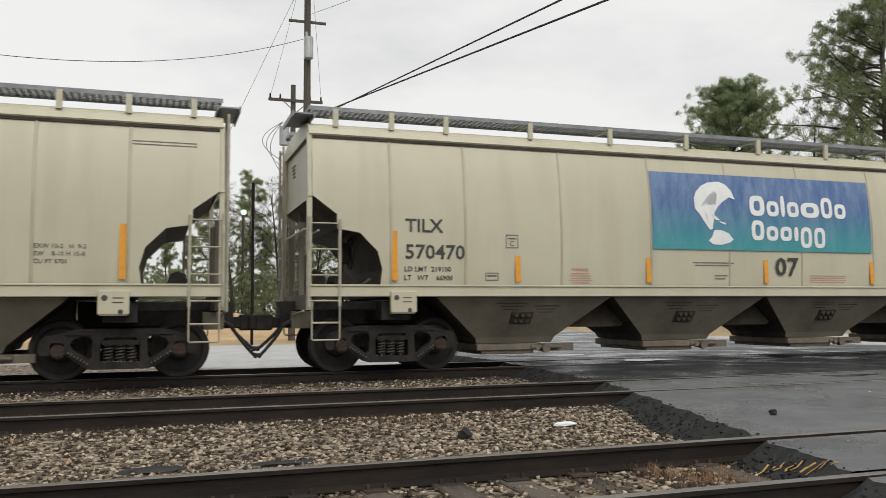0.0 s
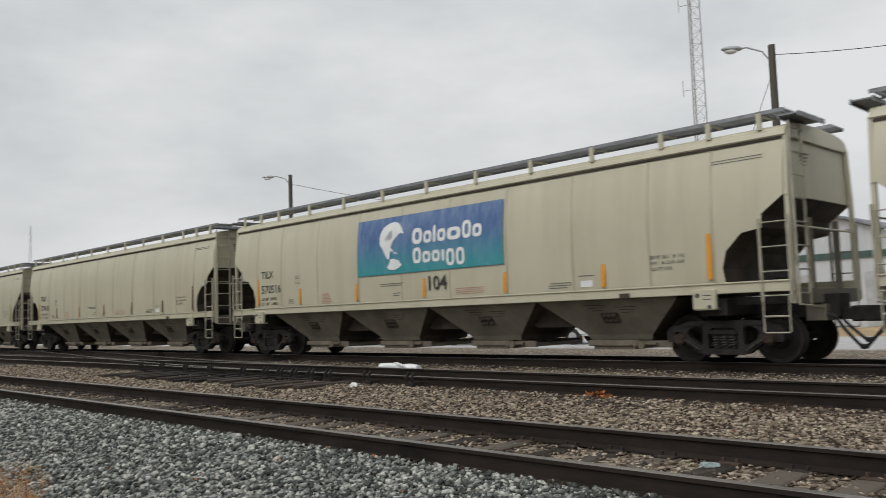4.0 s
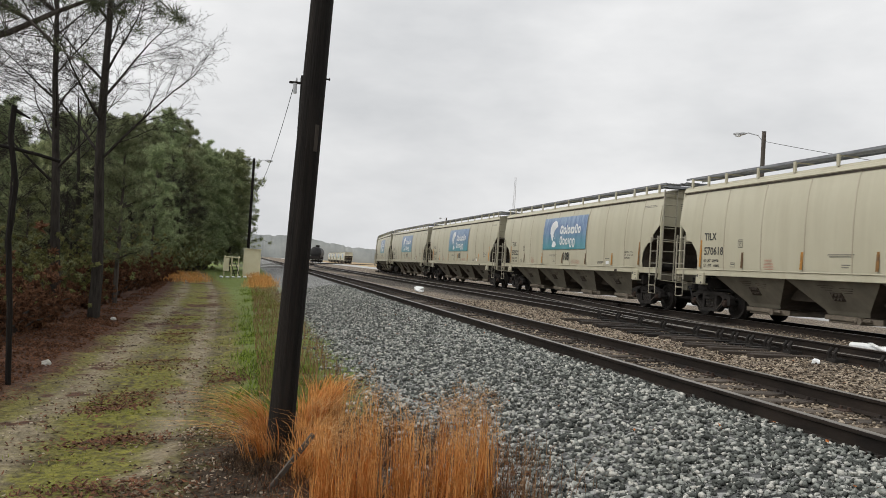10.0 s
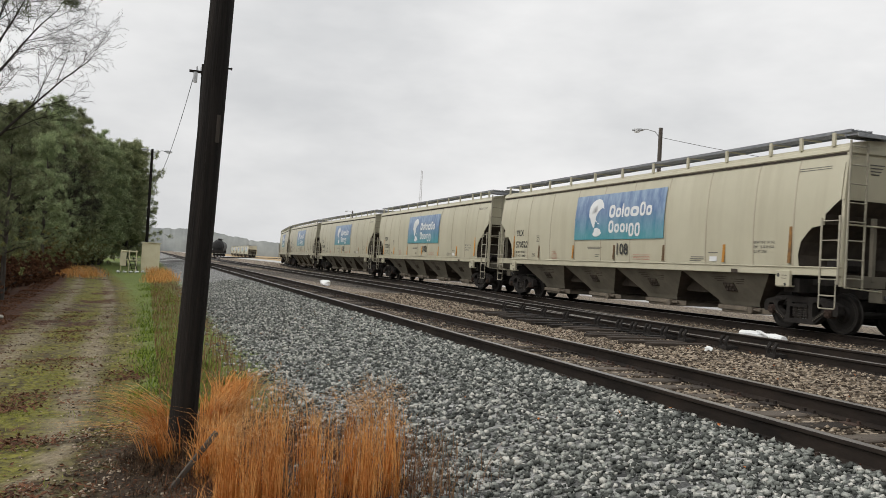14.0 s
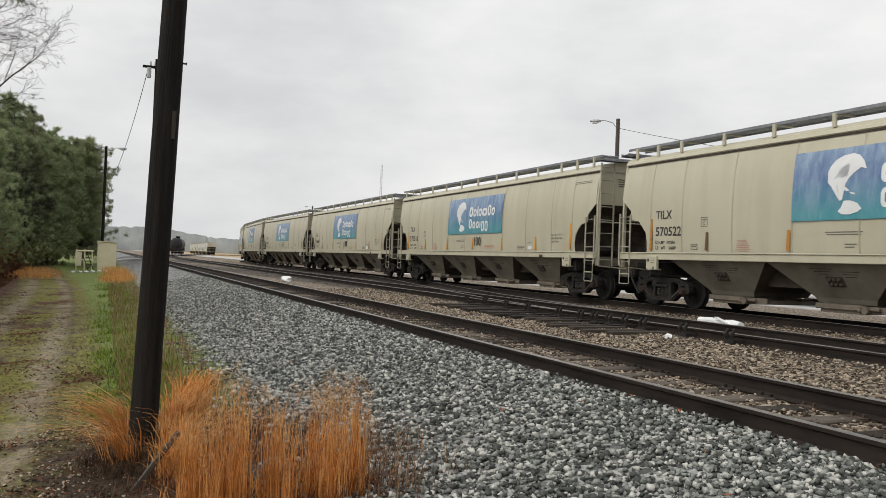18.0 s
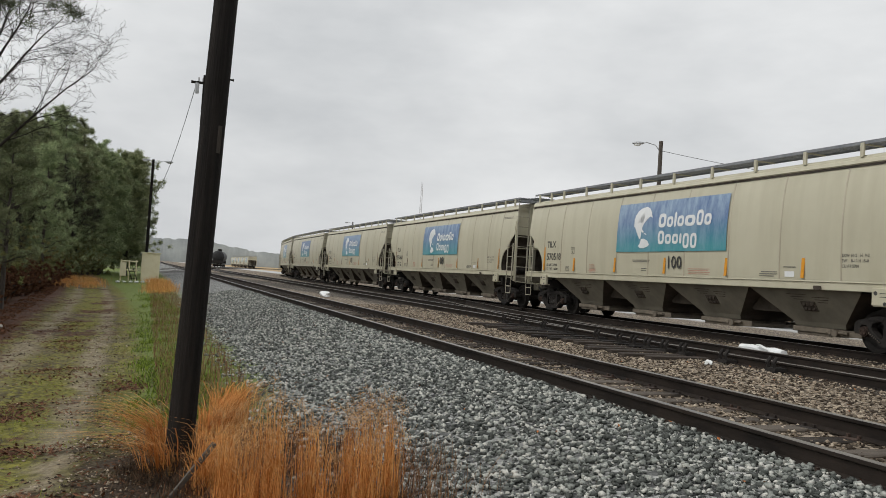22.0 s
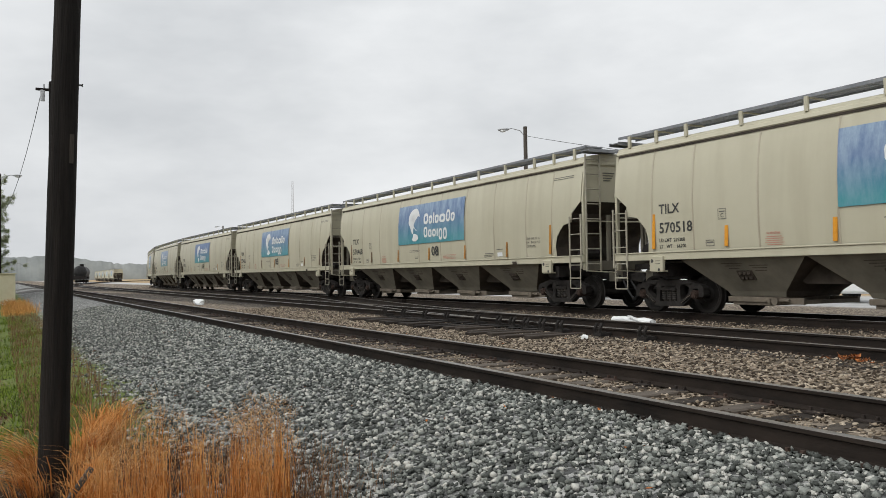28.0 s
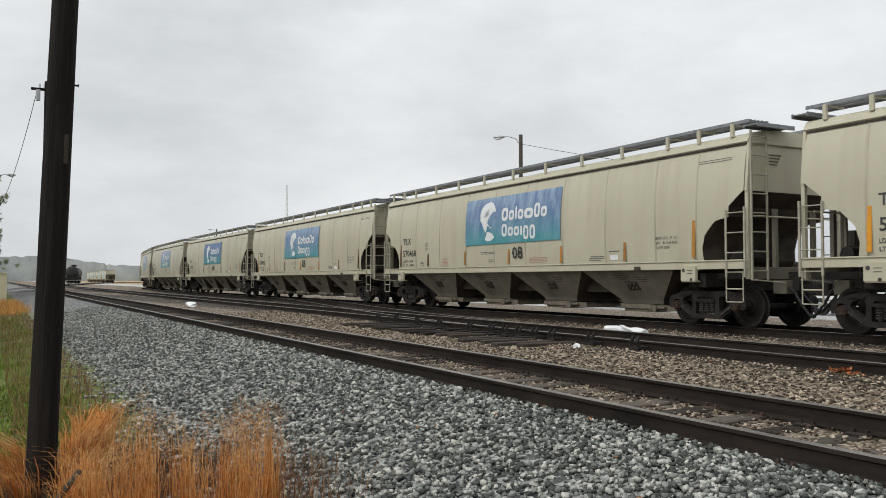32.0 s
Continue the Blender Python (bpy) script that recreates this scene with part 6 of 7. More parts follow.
for k in range(58):
    c = np.array([rb.uniform(-1.3, -0.5), rb.uniform(1.3, 3.7), rb.uniform(4.85, 5.75)])
    c[2] -= 0.12 * abs(c[1] - 2.4) * rb.rand()
    q = bough[np.argmin(np.sum((bough - c) ** 2, 1))]
    bw.rod(q, c, 0.009, 0.004)
    cs.append(c)
tufts(bl_, rb, cs, 110, 0.17, 0.0045, 0.2)
part("trunk", bw.mesh("trunk", M_BARK), None, near_pine)
part("crown", bl_.mesh("crown", M_BACKLITNEEDLE), None, near_pine)
# a dead, broken trunk with one level branch
snag = thing("dead_tree", "dark broken dead trunk with a level branch", "tree", "leafless trees", m=Matrix.Translation((-11.6, -3.15, -0.72)))
bm = bmesh.new()
add_tube(bm, [(0, 0.14, -0.1), (0.02, 0.10, 0.9), (0.0, 0.02, 1.8), (0, 0.06, 2.5), (0, -0.04, 3.1), (0, -0.02, 3.5)], 0.036, 8)
add_rod(bm, (0, -0.02, 3.45), (0.02, 0.18, 3.35), 0.03, 6, 0.01)
part("trunk", bm, M_POLE, snag)
bm = bmesh.new()
add_tube(bm, [(0, -0.5, 3.02), (0, 0.0, 2.95), (-0.05, 0.3, 2.9), (-0.1, 0.55, 2.84)], 0.022, 6)
part("branch", bm, M_POLE, snag)
# pines beyond the crossing, and the hazy row behind the lot
plant("pine_tree", "round-crowned pine beyond the crossing", "tree", "pines beyond the tracks", PINE_BIG, [(37.4, 47.5, 0.95)], rv)
plant("pine_tree", "tall spreading pine beyond the crossing", "tree", "pines beyond the tracks", PINE_TALL, [(36.0, 33.5, 0.95)], rv)
plant("bare_tree", "leafless tree under the pines", "tree", "leafless trees", BARE_A, [(33.5, 36.0, 1.0), (38.5, 38.0, 1.1)], rv, ("trunk", "twig_crown"))
plant("pine_tree", "pine in the row behind the gravel lot", "tree", "pines beyond the tracks", PINE_B, [(4.0, 72, 1.15), (7.5, 75, 1.2), (10.5, 73, 1.1), (14, 78, 1.1)], rv)
plant("pine_tree", "grey-green pine in the belt of woods behind the lot", "tree", "pines beyond the tracks", PINE_C, [(-12 + 2.5 * k, 84 + 7 * rv.rand(), rv.uniform(0.8, 1.15)) for k in range(21)], rv)
plant("shrub", "undergrowth in the belt of woods behind the lot", "shrub", "shrubs behind the lot", BUSH_D, [(-13 + 2.1 * k, 79 + 3 * rv.rand(), rv.uniform(1.0, 1.5)) for k in range(25)], rv, ("stem", "foliage"))
plant("bare_tree", "leafless tree behind the gravel lot", "tree", "leafless trees", BARE_B, [(5.5, 66, 1.1), (9.0, 67, 1.15), (12.0, 69, 1.0), (18.0, 74, 1.0), (23.0, 72, 1.1), (27.0, 75, 0.95)], rv, ("trunk", "twig_crown"))
plant("shrub", "grey-green shrub behind the gravel lot", "shrub", "shrubs behind the lot", BUSH_D, [(2.5, 70, 1.5), (6, 71, 1.7), (9.5, 70, 1.5), (13, 72, 1.6), (16, 74, 1.6)], rv, ("stem", "foliage"))


# ---- grasses ----
def grass(name, label, r, x, y, height, width, lean, material, down=0.0, toward=None, fan=0.5):
    """Blades as bent three-step strips, leaning every way or towards one heading."""
    n = len(x)
    base = np.stack([x, y, ground_z(x, y) - 0.02], -1)
    a = r.rand(n) * 2 * math.pi if toward is None else toward + fan * r.normal(size=n)
    d = np.stack([np.cos(a), np.sin(a), np.zeros(n)], -1)
    side = np.stack([-np.sin(a), np.cos(a), np.zeros(n)], -1) * (width * r.uniform(0.6, 1.3, n))[:, None]
    h = height * r.uniform(0.55, 1.1, n)
    le = lean * r.uniform(0.1, 1.0, n)
    bl = Blades()
    pts = []
    for u in (0.0, 0.4, 0.75, 1.0):
        z = h * (u - down * u * u)
        pts.append(base + d * (h * le * u ** 2)[:, None] + np.stack([np.zeros(n), np.zeros(n), z], -1))
    for k in range(3):
        w0, w1 = (1.0, 0.85, 0.55, 0.06)[k], (1.0, 0.85, 0.55, 0.06)[k + 1]
        p0, p1, p2, p3 = pts[k] - side * w0, pts[k] + side * w0, pts[k + 1] + side * w1, pts[k + 1] - side * w1
        bl.tri(np.concatenate([np.stack([p0, p1, p2], 1), np.stack([p0, p2, p3], 1)]))
    return tagged(new(name, bl.mesh(name, material)), label, "grass", kind="stuff")


rg = np.random.RandomState(41)


def clump_points(r, clumps, per, spread):
    xs, ys = [], []
    for cx, cy in clumps:
        xs.append(cx + r.normal(size=per) * spread)
        ys.append(cy + r.normal(size=per) * spread)
    return np.concatenate(xs), np.concatenate(ys)


M_SEEDHEAD = mat("sedge_seed_heads", (0.46, 0.24, 0.10), (0.82, 0.55, 0.28), 3, 0.85, 0.0, per="island", spec=0.2)
M_DARKWEED = mat("rotting_weeds", (0.028, 0.020, 0.014), (0.13, 0.085, 0.052), 4, 0.9, 0.0, per="island", spec=0.2)
leafy(M_SEEDHEAD)
# separate upright tussocks: x, y, height, stems, spread
for cx, cy, tall, stems, spread in ((-5.9, 0.46, 0.90, 80, 0.035), (-6.05, 0.54, 0.82, 70, 0.045), (-5.7, 0.58, 0.74, 50, 0.04), (-6.1, 0.72, 0.93, 70, 0.04), (-5.9, 0.80, 0.80, 60, 0.04), (-6.3, 0.84, 1.00, 40, 0.03), (-6.0, 1.03, 0.88, 60, 0.035), (-5.8, 1.12, 0.72, 44, 0.035), (-6.3, 1.16, 0.80, 30, 0.03), (-6.0, 1.34, 0.86, 76, 0.04), (-5.8, 1.43, 0.78, 60, 0.04), (-6.1, 1.52, 0.92, 60, 0.035), (-5.9, 1.64, 0.90, 60, 0.03), (-6.2, 1.70, 0.82, 36, 0.03)):
    cx, cy, tall = cx + 0.32, cy * 0.95, tall * 0.93
    x, y = clump_points(rg, [(cx, cy)], int(stems * 1.2), spread * 1.15)
    grass("broom_sedge", "upright tussock of tall dry orange broom sedge", rg, x, y, tall * rg.uniform(0.80, 1.0), 0.0032, 0.24, M_STRAW)
    k = stems // 2
    x, y = clump_points(rg, [(cx, cy)], k, spread * 0.9)
    hx, hy = x + 0.05 * rg.normal(size=k), y + 0.05 * rg.normal(size=k)
    bl = Blades()
    tufts(bl, rg, np.stack([hx, hy, ground_z(hx, hy) + tall * rg.uniform(0.45, 0.97, k)], -1), 9, 0.075, 0.0016, 0.9)
    tagged(new("seed_heads", bl.mesh("seed_heads", M_SEEDHEAD)), "feathery seed heads on the dry sedge", "grass", kind="stuff")
    x, y = clump_points(rg, [(cx, cy)], stems // 2, spread * 1.8)
    grass("curled_sedge", "curled dry leaves at the foot of the sedge", rg, x, y, tall * 0.5, 0.0030, 1.0, M_STRAW, 0.35)
for cx, cy, tall, stems, lean, heading, fan in ((-8.2, 0.14, 0.95, 150, 1.05, -1.7, 0.3), (-7.9, 0.08, 0.78, 110, 1.25, -1.5, 0.35), (-7.2, 0.12, 0.85, 110, 1.15, -1.3, 0.35), (-8.4, 0.70, 1.15, 260, 0.45, 0.6, 1.2), (-8.0, 0.55, 1.0, 240, 0.6, 0.9, 1.2), (-7.1, 0.50, 0.95, 200, 0.55, 0.2, 1.2), (-6.7, 0.42, 0.85, 130, 0.6, -0.4, 1.0), (-8.8, 0.82, 0.95, 160, 0.6, 1.2, 1.4)):
    x, y = clump_points(rg, [(cx, cy)], stems, 0.07)
    grass("drooping_sedge", "arching tussock of dry orange grass at the pole", rg, x, y, tall, 0.0052, lean, M_STRAW, 0.52, heading, fan)
stand = [(-6.5 - 1.5 * rg.rand(), -0.10 + 0.6 * rg.rand()) for _ in range(34)]
x, y = clump_points(rg, stand, 60, 0.10)
grass("dead_weeds", "dark rotting weeds matted round the pole's foot", rg, x, y, 0.17, 0.003, 1.1, M_DARKWEED, 0.2)
stand = [(-5.4 - 2.6 * rg.rand(), 0.3 + 1.6 * rg.rand()) for _ in range(40)]
x, y = clump_points(rg, stand, 50, 0.14)
grass("dead_weeds", "dark dead weeds under the sedge", rg, x, y, 0.20, 0.004, 1.1, M_BROWNLEAF)
stand = [(-4.9 - 1.6 * rg.rand(), 1.6 + 0.75 * rg.rand()) for _ in range(18)]
x, y = clump_points(rg, stand, 15, 0.12)
grass("brown_stalks", "thin brown stalks at the ballast's foot", rg, x, y, 0.34, 0.0025, 0.8, M_DRYBROWN)
u = rg.rand(7000) ** 1.6
x = -10.5 - 34 * u
y = 0.42 + 0.34 * rg.normal(size=7000) + 0.12 * np.sin(x * 0.9) + road_shift(x) * 0.5
keep = rg.rand(7000) < 0.04 + 0.66 * np.clip(0.5 + np.sin(x * 1.3) * np.sin(y * 3.1 + x) + 0.4 * np.sin(x * 5.3 + y * 7), 0, 1)
grass("green_grass", "fresh green grass on the low bank", rg, x[keep], y[keep], 0.13, 0.006, 1.2, M_GREEN)
x, y = clump_points(rg, [(-9.2 - 30 * rg.rand() ** 1.6, -0.15 + 1.1 * rg.rand()) for _ in range(75)], 34, 0.11)
grass("green_weeds", "leafy green weeds in clumps on the bank", rg, x, y, 0.20, 0.009, 1.1, M_GREEN, 0.2)
x = -10 - 33 * rg.rand(3400) ** 1.3
y = 0.1 + 1.2 * rg.rand(3400)
grass("bank_weeds", "brown weed stalks on the bank", rg, x, y, 0.30, 0.004, 0.5, M_DRYBROWN)
x, y = clump_points(rg, [(-44 - 22 * rg.rand(), 0.2 + 1.0 * rg.rand()) for _ in range(40)], 40, 0.3)
grass("far_sedge", "dry orange grass near the relay cabinet", rg, x, y, 0.5, 0.008, 0.6, M_STRAW)
x, y = clump_points(rg, [(-48 - 18 * rg.rand(), -2.6 - 2.6 * rg.rand()) for _ in range(40)], 40, 0.3)
grass("far_sedge", "dry orange grass across the end of the dirt road", rg, x, y, 0.4, 0.008, 0.7, M_STRAW)
x, y = clump_points(rg, [(4.2 - 9 * rg.rand(), 9.0 + 0.6 * rg.rand()) for _ in range(26)], 40, 0.16)
grass("rail_weeds", "brown dead weeds along the rail", rg, x, y, 0.10, 0.003, 0.9, M_BROWNLEAF)
x, y = clump_points(rg, [(3.3 + 0.7 * rg.rand(), 4.7 + 1.1 * rg.rand()) for _ in range(26)], 40, 0.10)
grass("crossing_weeds", "brown dead weeds at the crossing's edge", rg, x, y, 0.13, 0.0022, 1.0, M_DRYBROWN)
x = -18 - 46 * rg.rand(5000)
ys_ = -3.2 - 0.6 * rg.rand(5000) + road_shift(x) * 0.9
grass("leaf_litter", "russet leaf litter under the trees", rg, np.concatenate([x, -9 - 14 * rg.rand(5000)]), np.concatenate([ys_, -3.0 - 1.3 * rg.rand(5000)]), 0.06, 0.03, 1.6, M_BROWNLEAF)



def flakes(name, label, r, x, y, z, size, material, tilt=0.35, category="leaf litter"):
    """Single fallen leaves, each a bent pair of triangles lying nearly flat."""
    n = len(x)
    c = np.stack([x, y, z], -1)
    a = r.rand(n) * 2 * math.pi
    d = np.stack([np.cos(a), np.sin(a), r.normal(size=n) * tilt], -1) * (size * r.uniform(0.6, 1.3, n))[:, None]
    w = np.stack([-np.sin(a), np.cos(a), r.normal(size=n) * tilt], -1) * (size * 0.45 * r.uniform(0.6, 1.2, n))[:, None]
    bl = Blades()
    bl.tri(np.concatenate([np.stack([c - d, c + w, c + d], 1), np.stack([c - d, c + d, c - w], 1)]))
    return tagged(new(name, bl.mesh(name, material)), label, category, kind="stuff")


rf = np.random.RandomState(52)
M_LITTER = mat("russet_litter", (0.055, 0.024, 0.014), (0.175, 0.08, 0.043), 6, 0.85, 0.1, per="island", spec=0.2)
M_RUST = mat("rust_leaves", (0.20, 0.06, 0.02), (0.42, 0.16, 0.05), 20, 0.8, 0.1, per="island", spec=0.2)
u = rf.rand(26000) ** 1.7
x = -3.5 - 34 * u
y = -3.6 + 4.0 * rf.rand(len(x)) + road_shift(x) * 0.9
patch = np.sin(x * 1.9 + 2 * np.sin(y * 1.3)) * np.sin(y * 2.3 + 1.5 * np.sin(x * 0.8)) + 0.5 * np.sin(x * 6.1 + y * 4.7)
keep = rf.rand(len(x)) < np.clip(0.02 + 0.5 * patch + 0.8 * (y < -2.6), 0.05, 1)
x, y = x[keep], y[keep]
flakes("fallen_leaves", "russet and brown leaves strewn over the dirt road", rf, x, y, ground_z(x, y) + 0.008 + 0.012 * rf.rand(len(x)), 0.026, M_LITTER)
for cx, cy, sx, sy in ((-10.9, -1.4, 0.45, 0.24), (-14.2, -1.38, 0.5, 0.34), (-10.1, -1.6, 0.3, 0.2), (-8.4, -1.2, 0.2, 0.3), (-12.5, -0.25, 0.3, 0.2), (-6.6, -1.0, 0.15, 0.3), (-18.5, -1.5, 0.8, 0.2), (-23.0, -1.9, 1.2, 0.2)):
    x, y = cx + sx * rf.normal(size=420), cy + sy * rf.normal(size=420)
    flakes("leaf_drift", "dark russet drift of fallen leaves on the dirt road", rf, x, y, ground_z(x, y) + 0.01 + 0.02 * rf.rand(420), 0.030, M_LITTER)
x = -3.8 - 22 * rf.rand(9000) ** 1.5
y = np.where(rf.rand(len(x)) < 0.5, -1.45 + 0.28 * rf.normal(size=len(x)), -0.45 + 0.25 * rf.normal(size=len(x))) + road_shift(x) * 0.8
keep = (np.sin(x * 2.3 + 3 * np.sin(y * 2)) + 0.6 * np.sin(x * 7 + y * 9) > 0.15) & ~((x > -9.2) & (y > -0.62))
x, y = x[keep], y[keep]
grass("moss_tufts", "short yellow-green moss and grass on the road's crown", rf, x, y, 0.055, 0.004, 1.0, mat("moss_green", (0.14, 0.16, 0.03), (0.30, 0.32, 0.07), 3, 0.8, 0.0, per="island", spec=0.2))
x = -3.6 - 24 * rf.rand(7000) ** 1.6
lane = rf.rand(len(x))
y = np.where(lane < 0.35, -2.12 + 0.24 * rf.normal(size=len(x)), np.where(lane < 0.65, -0.85 + 0.2 * rf.normal(size=len(x)), -0.35 + 0.28 * rf.normal(size=len(x)))) + road_shift(x) * 0.9
size = 0.006 + 0.014 * rf.rand(len(x)) ** 2
stones("road_pebbles", np.stack([x, y, ground_z(x, y) + size * 0.1], -1), size, M_STONEB, "small brown pebbles pressed into the dirt road", 13)
x, y = -4.4 - 5.0 * rf.rand(5200), -0.65 + 2.3 * rf.rand(5200)
size = 0.006 + 0.016 * rf.rand(len(x)) ** 2
stones("verge_gravel", np.stack([x, y, ground_z(x, y) + size * 0.1], -1), size, M_STONEB, "loose gravel scattered over the dark soil by the pole", 14)
x, y = -4.4 - 4.6 * rf.rand(2600), -0.6 + 2.4 * rf.rand(2600)
flakes("verge_leaves", "brown leaves strewn over the soil by the pole", rf, x, y, ground_z(x, y) + 0.012 + 0.015 * rf.rand(len(x)), 0.024, M_BROWNLEAF)
x = 1.0 - 26 * rf.rand(240) ** 1.4
y = 1.6 + 8.2 * rf.rand(240)
flakes("stray_leaves", "stray brown leaves caught among the ballast stones", rf, x, y, ground_z(x, y) + 0.03, 0.026, M_RUST)
x = -7.06 + 0.16 * rf.normal(size=50)
y = 9.62 + 0.06 * rf.normal(size=50)
flakes("leaf_pile", "small heap of rust-coloured leaves by the rail", rf, x, y, ground_z(x, y) + 0.02 + 0.07 * rf.rand(50) * np.exp(-((x + 7.06) / 0.2) ** 2), 0.05, M_RUST, 0.7)
u = rf.rand(1500)
x = -5 - 38 * u ** 1.4
y = 3.2 * rf.rand(1500) ** 0.8 + 0.3
flakes("shoulder_leaves", "dark brown leaves along the foot of the ballast", rf, x[y < 2.2], y[y < 2.2], ground_z(x, y)[y < 2.2] + 0.02, 0.035, M_BROWNLEAF)

# ---- poles, lamps, wires ----
pole = thing("utility_pole", "dark creosoted wooden pole standing in dry grass", "utility pole", m=Matrix.Translation((-7.52, 0.238, -0.75)) @ Matrix.Rotation(radians(-1.8), 4, "X"))
bm = bmesh.new()
prev = None
rp = random.Random(3)
for i in range(22):
    z = i * 0.5
    rad = 0.117 - 0.0018 * i
    ring = [bm.verts.new(((rad + rp.uniform(-0.003, 0.003)) * math.cos(2 * math.pi * k / 20), (rad + rp.uniform(-0.003, 0.003)) * math.sin(2 * math.pi * k / 20), z)) for k in range(20)]
    if prev:
        for k in range(20):
            j = (k + 1) % 20
            bm.faces.new((prev[k], prev[j], ring[j], ring[k]))
    prev = ring
bm.faces.new(prev)
part("shaft", bm, M_POLE, pole, smooth=True)
bm = bmesh.new()
add_box(bm, (0.090, 0.055, 2.88), (0.014, 0.04, 0.24))
part("patch", bm, mat("bare_splinter", (0.035, 0.029, 0.024), (0.075, 0.064, 0.054), 6, 0.85, 0.4, 30, stretch=(4, 4, 0.3), spec=0.2), pole, "weathered splinter scar")
bm = bmesh.new()
add_rod(bm, (0.02, 0.08, 3.43), (0.02, 0.135, 3.43), 0.008, 8)
add_rod(bm, (0.02, 0.127, 3.43), (0.02, 0.135, 3.43), 0.013, 8)
part("bolt", bm, M_TRUCK, pole, "rusty through bolt")
bm = bmesh.new()
add_box(bm, (0.103, -0.01, 2.62), (0.016, 0.03, 0.36))
part("patch", bm, M_POLE, pole, "long dark split in the wood")
post = thing("guard_stake", "grey slanting stake beside the pole", "stake", m=Matrix.Translation((-6.6, 0.14, -0.76)) @ Matrix.Rotation(radians(-36), 4, "X"))
bm = bmesh.new()
add_box(bm, (0, 0, 0.24), (0.03, 0.042, 0.60))
bmesh.ops.bevel(bm, geom=bm.edges[:], offset=0.006, segments=1, affect="EDGES")
part("stake_body", bm, M_POLEGREY, post)

far_pole = thing("utility_pole", "far dark wooden pole with a short crossarm", "utility pole", m=Matrix.Translation((-38.0, 1.75, -0.6)))
bm = bmesh.new()
add_rod(bm, (0, 0, 0), (0, 0, 9.9), 0.15, 12, 0.10)
part("shaft", bm, M_POLE, far_pole)
bm = bmesh.new()
add_box(bm, (0, 0.15, 9.55), (0.1, 1.5, 0.1))
part("crossarm", bm, M_POLE, far_pole)
bm = bmesh.new()
add_rod(bm, (0.1, -0.34, 9.05), (0.1, -0.34, 9.5), 0.09, 10)
part("fuse_can", bm, M_METAL, far_pole, "small pale fuse can")
bm = bmesh.new()
add_rod(bm, (0.18, 0.0, 5.2), (0.15, 0.0, 9.2), 0.03, 8)
part("conduit", bm, M_METAL, far_pole, "pale conduit pipe")
for yy in (-0.28, -0.1, 0.85):
    bm = bmesh.new()
    add_rod(bm, (0, yy, 9.6), (0, yy, 9.78), 0.045, 8, 0.03)
    part("insulator", bm, M_METAL, far_pole)


def lamp_post(x, y, top, arm_dir, label, double=False, wood=M_POLEGREY):
    """Wooden post with a cobra-head street lamp on a curved arm."""
    base = float(ground_z(x, y))
    t = thing("street_lamp", label, "street lamp", "yard lamps", m=Matrix.Translation((x, y, base)) @ Matrix.Rotation(arm_dir, 4, "Z"))
    h = top - base
    bm = bmesh.new()
    add_rod(bm, (0, 0, -0.2), (0, 0, h), 0.13, 12, 0.105)
    part("post", bm, wood, t)
    for s in ((1, -1) if double else (1,)):
        reach = 0.95 if s > 0 else 0.3
        bm = bmesh.new()
        add_tube(bm, [(s * 0.1, 0, h - 0.45), (s * 0.3 * reach, 0, h - 0.2), (s * 0.8 * reach, 0, h - 0.05), (s * reach, 0, h - 0.08)], 0.025, 7)
        part("arm", bm, M_METAL, t)
        bm = bmesh.new()
        bmesh.ops.create_uvsphere(bm, u_segments=14, v_segments=8, radius=1.0)
        bmesh.ops.transform(bm, matrix=Matrix.Translation((s * (reach + 0.26), 0, h - 0.08)) @ Matrix.Diagonal((0.34, 0.14, 0.09, 1)), verts=bm.verts)
        head = part("lamp_head", bm, M_METAL, t, "pale grey lamp housing", True)
        bm = bmesh.new()
        bmesh.ops.create_uvsphere(bm, u_segments=12, v_segments=6, radius=1.0)
        bmesh.ops.transform(bm, matrix=Matrix.Translation((s * (reach + 0.30), 0, h - 0.15)) @ Matrix.Diagonal((0.2, 0.12, 0.09, 1)), verts=bm.verts)
        part("lens", bm, M_WHITE, head, "milky lamp lens", True)
    return t


lamp_post(-10.6, 24.5, 9.0, math.pi * 1.25, "wooden lamp post behind the train")
lamp_post(-37.7, 25.2, 9.0, math.pi * 1.25, "wooden lamp post behind the train")
lamp_post(-134.0, 31.4, 9.2, math.pi * 1.25, "distant wooden lamp post behind the train")
lamp_post(-71.0, -0.2, 9.1, math.pi / 2, "wooden post with lamps on both sides by the cabinet", True, M_POLE)
lamp_post(6.4, 70.0, 9.4, math.pi, "distant lit street lamp among trees")
glow = thing("lamp_bulb", "small greenish-white lit lamp", "lamp", m=Matrix.Translation((6.35, 69.2, 9.1)))
bm = bmesh.new()
bmesh.ops.create_icosphere(bm, subdivisions=2, radius=0.22)
part("bulb", bm, M_LAMPGLOW, glow, "glowing bulb", True)


def wire(name_label, a, b, sag, r=0.012, n=24):
    bm = bmesh.new()
    a, b = Vector(a), Vector(b)
    pts = []
    for i in range(n + 1):
        u = i / n
        p = a.lerp(b, u)
        p.z -= sag * 4 * u * (1 - u)
        pts.append(p)
    add_tube(bm, pts, r, 5)
    ob = part("overhead_wire", bm, M_WIRE)
    return tagged(ob, name_label, "cable", "overhead wires")


stay = thing("utility_pole", "plain wooden pole that holds the heavy cables", "utility pole", m=Matrix.Translation((13.65, -10.1, -0.7)))
bm = bmesh.new()
add_rod(bm, (0, 0, 0), (0, 0, 8.0), 0.15, 12, 0.11)
